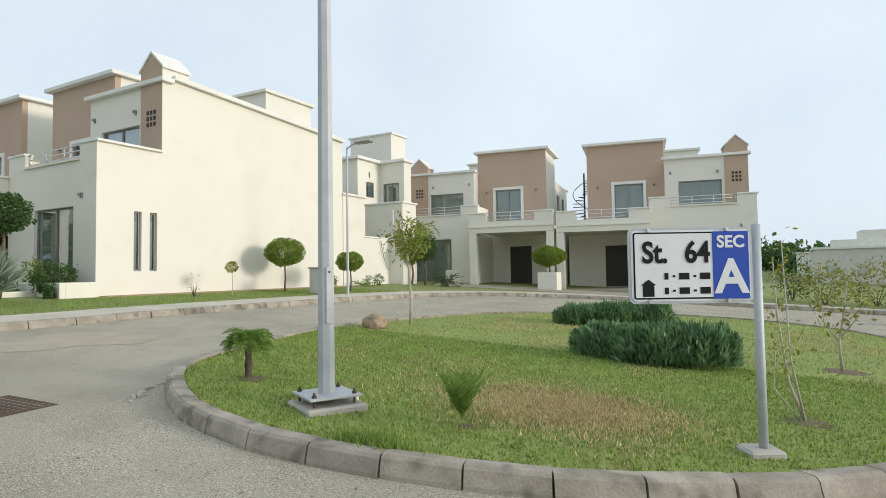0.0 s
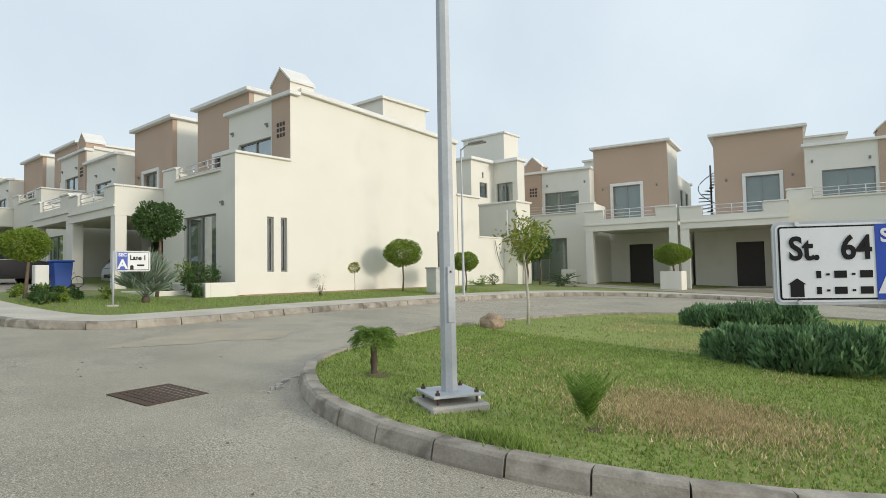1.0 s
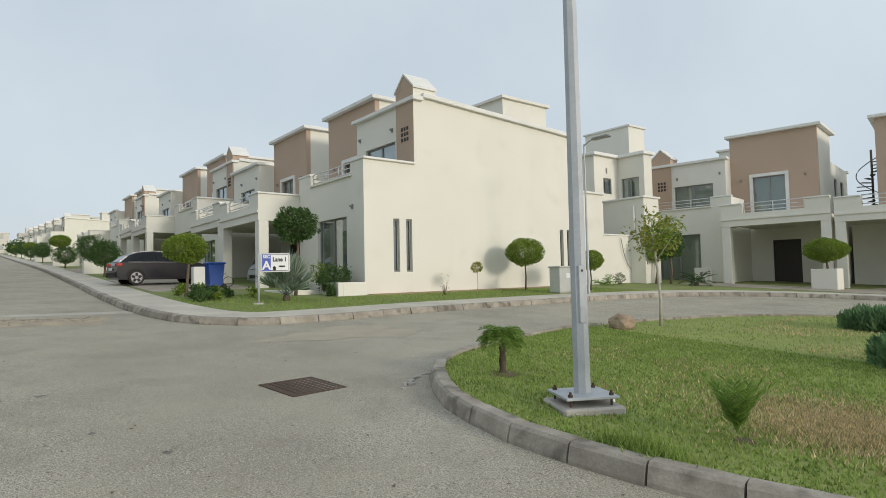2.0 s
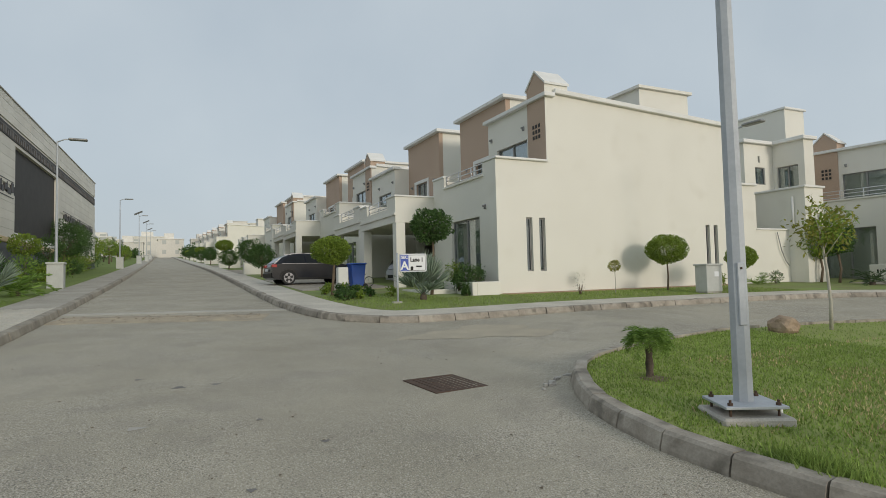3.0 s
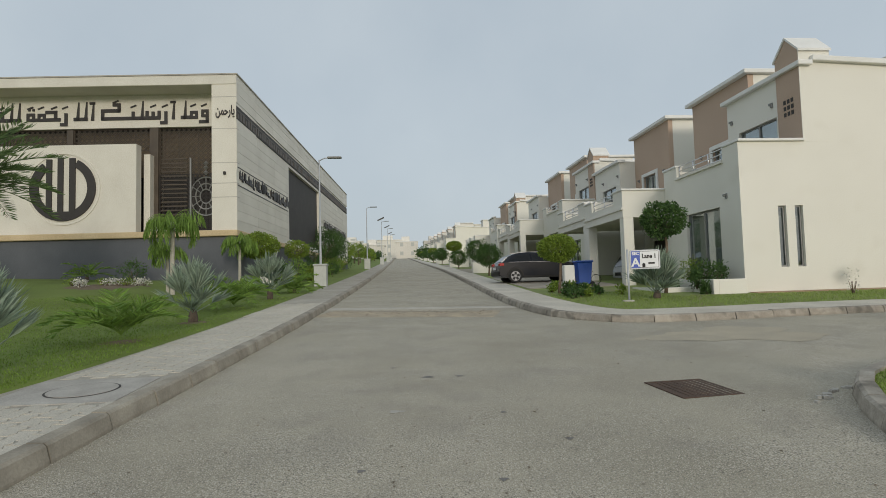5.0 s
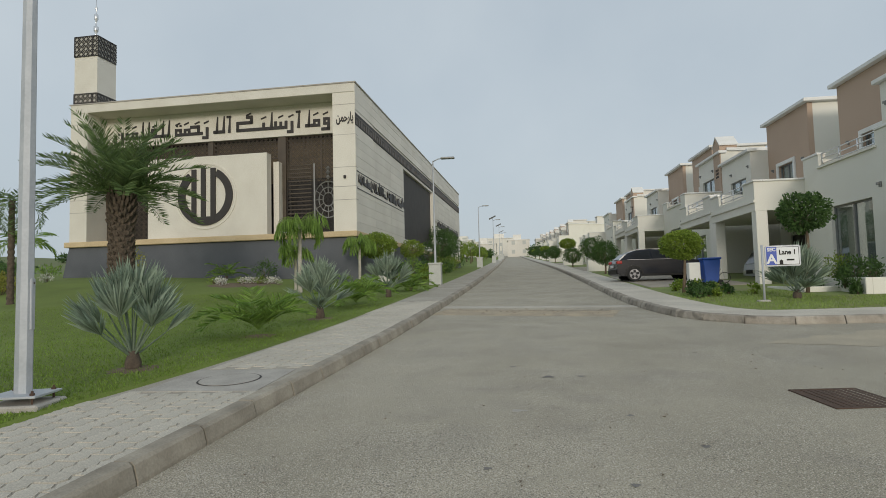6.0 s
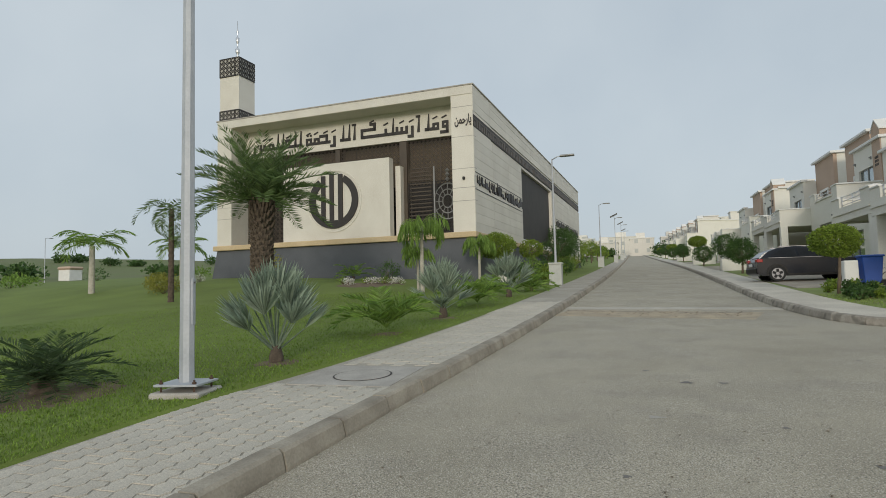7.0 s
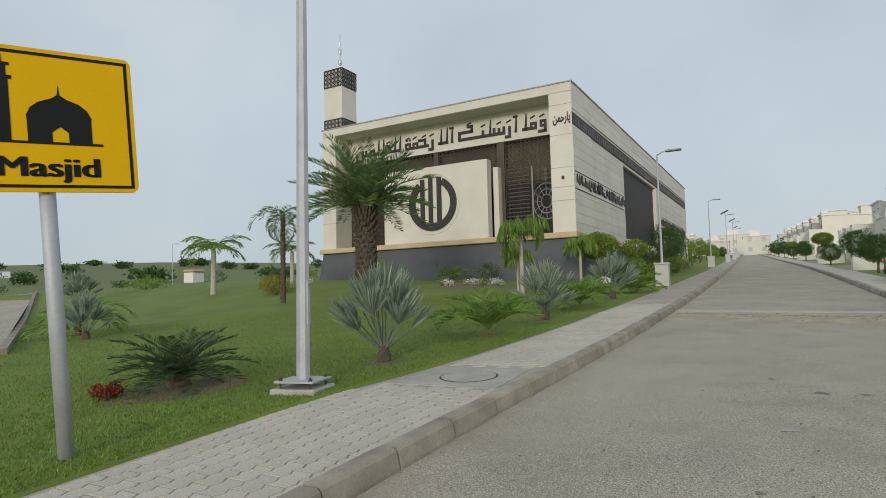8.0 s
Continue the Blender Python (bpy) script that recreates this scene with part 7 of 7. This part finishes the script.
grass("mosque_grass", 110000, mosque_side_grass, 0.03, M_BLADE2, "short green grass blades")

def verge_grass():
    x, y = random.uniform(-19.5, -12.5), random.uniform(4.2, 20.5)
    return (x, y, G(x, y) + 0.12) if inside(x, y, north_lawn) and not (x < -17.0 and y > 7.9) else None


grass("verge_grass", 26000, verge_grass, 0.055, M_BLADE, "uneven green grass along the kerb")


def leaf_litter():
    """Fallen leaves, chips and grit lying on the asphalt."""
    vs, fs = [], []
    for i in range(420):
        r = 2.2 + 9 * random.random() ** 0.8
        a = radians(random.uniform(118, 228))
        x, y = r * math.cos(a), r * math.sin(a)
        if inside(x, y, ISLAND) or y < -2.7 or y > 7 or (y > 4.2 and x < -13):
            continue
        w, ang = random.uniform(0.006, 0.022), random.uniform(0, 6.3)
        c, q = math.cos(ang) * w, math.sin(ang) * w
        k, z = len(vs), G(x, y) + 0.004
        lift = random.uniform(0.002, 0.012)
        vs += [(x - c, y - q, z), (x + q * 0.6, y - c * 0.6, z + lift), (x + c, y + q, z), (x - q * 0.6, y + c * 0.6, z + lift)]
        fs.append((k, k + 1, k + 2, k + 3))
    for i in range(170):
        v = random.uniform(-2.6, 2.2)
        x, y = -16.0 + 0.3 * v + random.gauss(-0.25, 0.38), v
        w, z, k = random.uniform(0.01, 0.028), G(x, y), len(vs)
        vs += [(x - w, y - w, z), (x + w, y - w * 0.7, z), (x + w * 0.6, y + w, z), (x - w * 0.8, y + w * 0.8, z), (x, y, z + 0.008 + w * 0.8)]
        fs += [(k, k + 1, k + 4), (k + 1, k + 2, k + 4), (k + 2, k + 3, k + 4), (k + 3, k, k + 4)]
    tagged(put("leaf_litter", mesh_of("leaf_litter", vs, fs, M_LITTER)), "scattered brown leaf chips and grit on the asphalt", "litter", "", "stuff")


def road_grit():
    """Loose pale stone chips on the asphalt, thickest along the kerbs."""
    g = np.random.default_rng(21)
    pts = []
    while len(pts) < 21000:
        r = 1.6 + 9.5 * g.uniform() ** 1.2
        a = math.radians(g.uniform(95, 235))
        x, y = r * math.cos(a), r * math.sin(a)
        edge = y + 3.25 + 0.045 * (x + 2)
        if edge < 0.0 or inside(x, y, ISLAND) or y > 6.5:
            continue
        if g.uniform() < 0.16 + 0.84 * math.exp(-max(edge, 0.0) / 0.55):
            pts.append((x, y, G(x, y)))
    c = np.array(pts)
    k = len(c)
    w = g.uniform(0.0025, 0.0065, k)[:, None]
    ang = g.uniform(0, 6.28, k)
    corner = []
    for q in range(3):
        aa = ang + q * 2.094
        corner.append(c + np.stack([np.cos(aa), np.sin(aa), np.zeros(k)], 1) * w)
    v = np.stack(corner + [c + np.concatenate([np.zeros((k, 2)), w * 0.9 + 0.001], 1)], 1).reshape(-1, 3)
    base = np.arange(k)[:, None] * 4
    f = np.concatenate([base + np.array(q) for q in ((0, 1, 3), (1, 2, 3), (2, 0, 3))])
    tagged(put("road_grit", mesh_of("road_grit", [tuple(p) for p in v.tolist()], [tuple(q) for q in f.tolist()], M_GRIT)), "loose pale stone chips on the asphalt", "gravel", "", "stuff")


M_GRIT = material("pale_stone_chip", (0.52, 0.49, 0.43), 0.95, (0.30, 0.275, 0.235), 40, 90, 0.0, island=0.4)
road_grit()
M_LITTER = material("leaf_litter", (0.15, 0.11, 0.07), 0.9, (0.25, 0.215, 0.165), 1.5, 40, 0.1, spread=0.3)
leaf_litter()

# side road beyond the lawn
bm = bmesh.new()
q = [(-7.4, -15.2), (-27.0, -50.0), (-20.0, -54.0), (0.0, -18.5)]
v = [bm.verts.new((x, y, L(x, y) + 0.03)) for x, y in q]
bm.faces.new(v)
tagged(part("side_road", bm, M_ASPHALT), "narrow grey asphalt road across the lawn", "road", "", "structure")
bm = bmesh.new()
for k in range(20):
    a, b = k / 20, (k + 0.97) / 20
    p0, p1 = (-7.4 - 19.6 * a, -15.2 - 34.8 * a), (-7.4 - 19.6 * b, -15.2 - 34.8 * b)
    vs_ = [bm.verts.new((x - dx, y + dx * 0.56, L(x, y) + dz)) for x, y in (p0, p1) for dx, dz in ((0, -0.1), (0, 0.14), (0.15, 0.14), (0.15, -0.1))]
    for f in ((0, 1, 5, 4), (1, 2, 6, 5), (2, 3, 7, 6), (0, 3, 2, 1), (4, 5, 6, 7)):
        bm.faces.new([vs_[i] for i in f])
tagged(part("side_road_kerb", bm, M_KERB), "pale kerb of the side road", "kerb", "", "structure")

# ---------------------------------------------------------------- distance
def FZ(x, y):
    return G(x, y) - 0.12 + 13 * ease((-y - 65) / 300) + 4 * ease((y - 60) / 400)


def far_tree(x, y, h, r, mat, label="far dark tree on the horizon", n=420):
    t = thing("far_tree", (x, y, FZ(x, y)), label, "tree", "far trees")
    tubepart("trunk", [(0, 0, -0.3), (0.1, 0, h * 0.3), (0, 0, h * 0.6)], [r * 0.08, r * 0.06, r * 0.03], M_BARK, t, 6)
    put("crown", mesh_of("crown", *blob_leaves(n, r, r, h * 0.46, r * 0.26, 0.2, 0.35, 0.7), mat), t, loc=(0, 0, h * 0.44))


for k in range(46):
    a = radians(178 + k * 1.9 + random.uniform(-0.8, 0.8))
    d = random.uniform(150, 330)
    x, y = d * math.cos(a), d * math.sin(a)
    if y < -55:
        far_tree(x, y, random.uniform(2.5, 6), random.uniform(2, 4.5), M_LEAF_DARK)
for k in range(44):
    a = radians(62 + k * 0.85)
    d = random.uniform(150, 210)
    x, y = d * math.cos(a), d * math.sin(a)
    far_tree(x, y, random.uniform(5.5, 9), random.uniform(3.5, 6), M_LEAF_DARK)
for k in range(14):
    x, y = random.uniform(-45, -18), random.uniform(-60, -32)
    shrub((x, y, L(x, y)), random.uniform(0.6, 1.4), random.uniform(0.6, 1.2), random.uniform(0.3, 0.6), random.choice((M_LEAF_DARK, M_LEAF_PALM)), "wild shrub in the rough grass", 260, 0.2, group="wild shrubs")


def far_block(x, y, z, w, d, h, label, yaw=0.0, floors=2, group="far houses"):
    t = thing("far_house", (x, y, z), label, "house", group)
    t.rotation_euler = (0, 0, radians(yaw))
    part("wall", boxes((-d / 2, d / 2, -w / 2, w / 2, -2, h)), M_FAR, t)
    part("roof", boxes((-d / 2 - 0.2, d / 2 + 0.2, -w / 2 - 0.2, w / 2 + 0.2, h, h + 0.25)), M_WHITE, t)
    part("stair_tower", boxes((-d / 4, d / 4, -w / 4, w / 8, h + 0.25, h + 2.2)), M_FAR, t)
    n = max(2, int(w / 3))
    for f in range(floors):
        for i in range(n):
            yy = -w / 2 + w * (i + 0.5) / n
            for sx in (-1, 1):
                part("window", boxes((sx * d / 2 - 0.05, sx * d / 2 + 0.05, yy - 0.6, yy + 0.6, 0.9 + 3.3 * f, 2.3 + 3.3 * f)), M_BOXGREY, t)


for x, y, w, h in ((-212, -9, 8, 6), (-224, 3, 8, 7.5), (-236, -24, 9, 6.5), (-240, 14, 8, 8), (-256, -4, 11, 9.5), (-228, -38, 8, 6), (-205, 18, 7, 6), (-92, -19, 10, 5.2), (-112, -17, 11, 5.6), (-132, -16, 9, 6), (-156, -15, 10, 6.2), (-180, -14, 9, 6), (-248, -44, 12, 9), (-262, 20, 10, 8)):
    far_block(x, y, G(x, y), w, 10, h * 0.78, "pale two-storey house at the far end of the lane")
for k in range(16):
    x, y = random.uniform(-205, -175), random.uniform(-26, 22)
    if abs(y) > 4.5:
        far_tree(x, y, random.uniform(2.5, 5), random.uniform(1.4, 2.6), M_LEAF_DARK, "bushy tree at the far end of the lane")
for k in range(16):
    x, y = random.uniform(8, 60), random.uniform(85, 125)
    far_block(x, y, FZ(x, y), random.uniform(9, 16), 8, random.uniform(3, 4.5), "low beige house in the distance", 90, 1)
t = thing("far_house", (-95, -113, FZ(-95, -113)), "tiny white hut with a red roof in the field", "house", "far houses")
part("wall", boxes((-1.5, 1.5, -1.5, 1.5, -0.5, 2.2)), M_WHITE, t)
part("roof", boxes((-1.8, 1.8, -1.8, 1.8, 2.2, 2.9)), M_TAN, t, bevel=0.3)
for x, y in ((-40, -95), (-75, -95), (-30, -78)):
    lamp_post((x, y, FZ(x, y)), 8.0, 90, "far thin street lamp in the field", 0.07, False, 0.8)
lamp_post((10.5, 75, FZ(10.5, 75)), 8.5, 0, "far thin street lamp behind the houses", 0.12, False, 0.8)
# shrubs and boulder past the side street
for x, y, r, h, mt in ((1.6, 28.5, 1.1, 0.9, M_LEAF_YEL), (3.4, 29.5, 1.2, 1.0, M_LEAF_YEL), (0.5, 30.5, 0.8, 1.2, M_LEAF_DARK), (5.5, 29.5, 1.1, 1.1, M_LEAF_DARK), (8, 30, 1.6, 0.9, M_LEAF_DARK), (4.2, 27.2, 0.8, 0.45, M_LEAF_BALL), (11, 33, 2, 1.0, M_LEAF_DARK), (6.8, 28, 0.9, 0.8, M_LEAF_BALL)):
    shrub((x, y, G(x, y) + 0.1), r, r, h, mt, "rough roadside shrub with yellowing leaves" if mt is M_LEAF_YEL else "rough dark roadside shrub", 700, 0.16, group="roadside shrubs")
rock((3.6, 21.5, G(3.6, 21.5)))
street_sign((-24.5, -50.5, L(-24.5, -50.5)), 150, 0.8, 1.3, 0.52, False, [], None, "small blue sector sign beside the side road", [(0.3, 0.8, 0.3, 0.08)])
bpy.data.objects["rock.001"].scale = (2.2, 2.0, 2.0)

# ---------------------------------------------------------------- pavers of the south pavement
def pavers():
    holder = thing("paving", (0, 0, 0), "pale interlocking concrete pavers", "paving", "", "structure")
    lx, ly = 0.29, 0.185
    base = {}
    for v in range(4):
        h = 0.012 + 0.0015 * v
        a, b, n = lx / 2 - 0.007, ly / 2 - 0.008, 0.03
        pts = [(-a, -b), (-a / 2, -b + n), (0, -b), (a / 2, -b + n), (a, -b), (a, b), (a / 2, b + n), (0, b), (-a / 2, b + n), (-a, b)]
        vs = [(x, y, 0) for x, y in pts] + [(x * 0.985, y * 0.975, h) for x, y in pts]
        k = len(pts)
        fs = [tuple(range(k, 2 * k))] + [(i, (i + 1) % k, k + (i + 1) % k, k + i) for i in range(k)]
        base[v] = (vs, fs)
    meshes = [mesh_of("paver", *base[v], M_PAVE) for v in range(4)]
    far_ = []
    n = 0
    tilt = Euler((math.atan(CROSS), math.atan(SLOPE), 0))
    for j in range(10):
        i = 0
        while True:
            x = 1.2 - lx * (i + 0.5 * (j % 2))
            run = min(max((-x - 5.0) / 9.0, 0.0), 1.6)
            y = -3.3 + 0.56 * run - (ly - 0.007 * run) * (j + 0.5)
            i += 1
            if x < -19:
                break
            if y < lawn_edge(x) + 0.05 or -8.1 < x < -6.7 and -4.75 < y < -3.0:
                continue
            z = G(x, y) + 0.118 + random.uniform(-0.002, 0.002)
            if -5.9 < x < -2.2 and n < 300:
                ob = put("paver", meshes[n % 4], holder)
                ob.location, ob.rotation_euler = (x, y, z), tilt
                n += 1
            else:
                vs, fs = base[(i + j) % 4]
                far_.append(([(x + a, y + b, z + c - SLOPE * a + CROSS * b) for a, b, c in vs], fs))
    tagged(put("far_pavers", mesh_of("far_pavers", *join(far_), M_PAVE), holder), "", "", "", "stuff")


pavers()

rect_on_road("soil_strip", -17.5, -17.1, 10.3, 21.4, 0.15, M_SPLASH, "reddish bare soil strip along the house wall", "soil", 0.0, "structure")
rect_on_road("driveway", -15.6, -1.6, 26.3, 29.0, 0.15, M_CLAYTILE, "pale brown paved forecourt before the carports", "driveway", 0.0, "structure")
for k in range(4):
    x = -22.5 - PITCH * k
    rect_on_road("driveway", x - 9.4, x, 4.65, 8.4, 0.145, M_CLAYTILE, "pale brown paved drive before the carport", "driveway", 0.0, "structure")
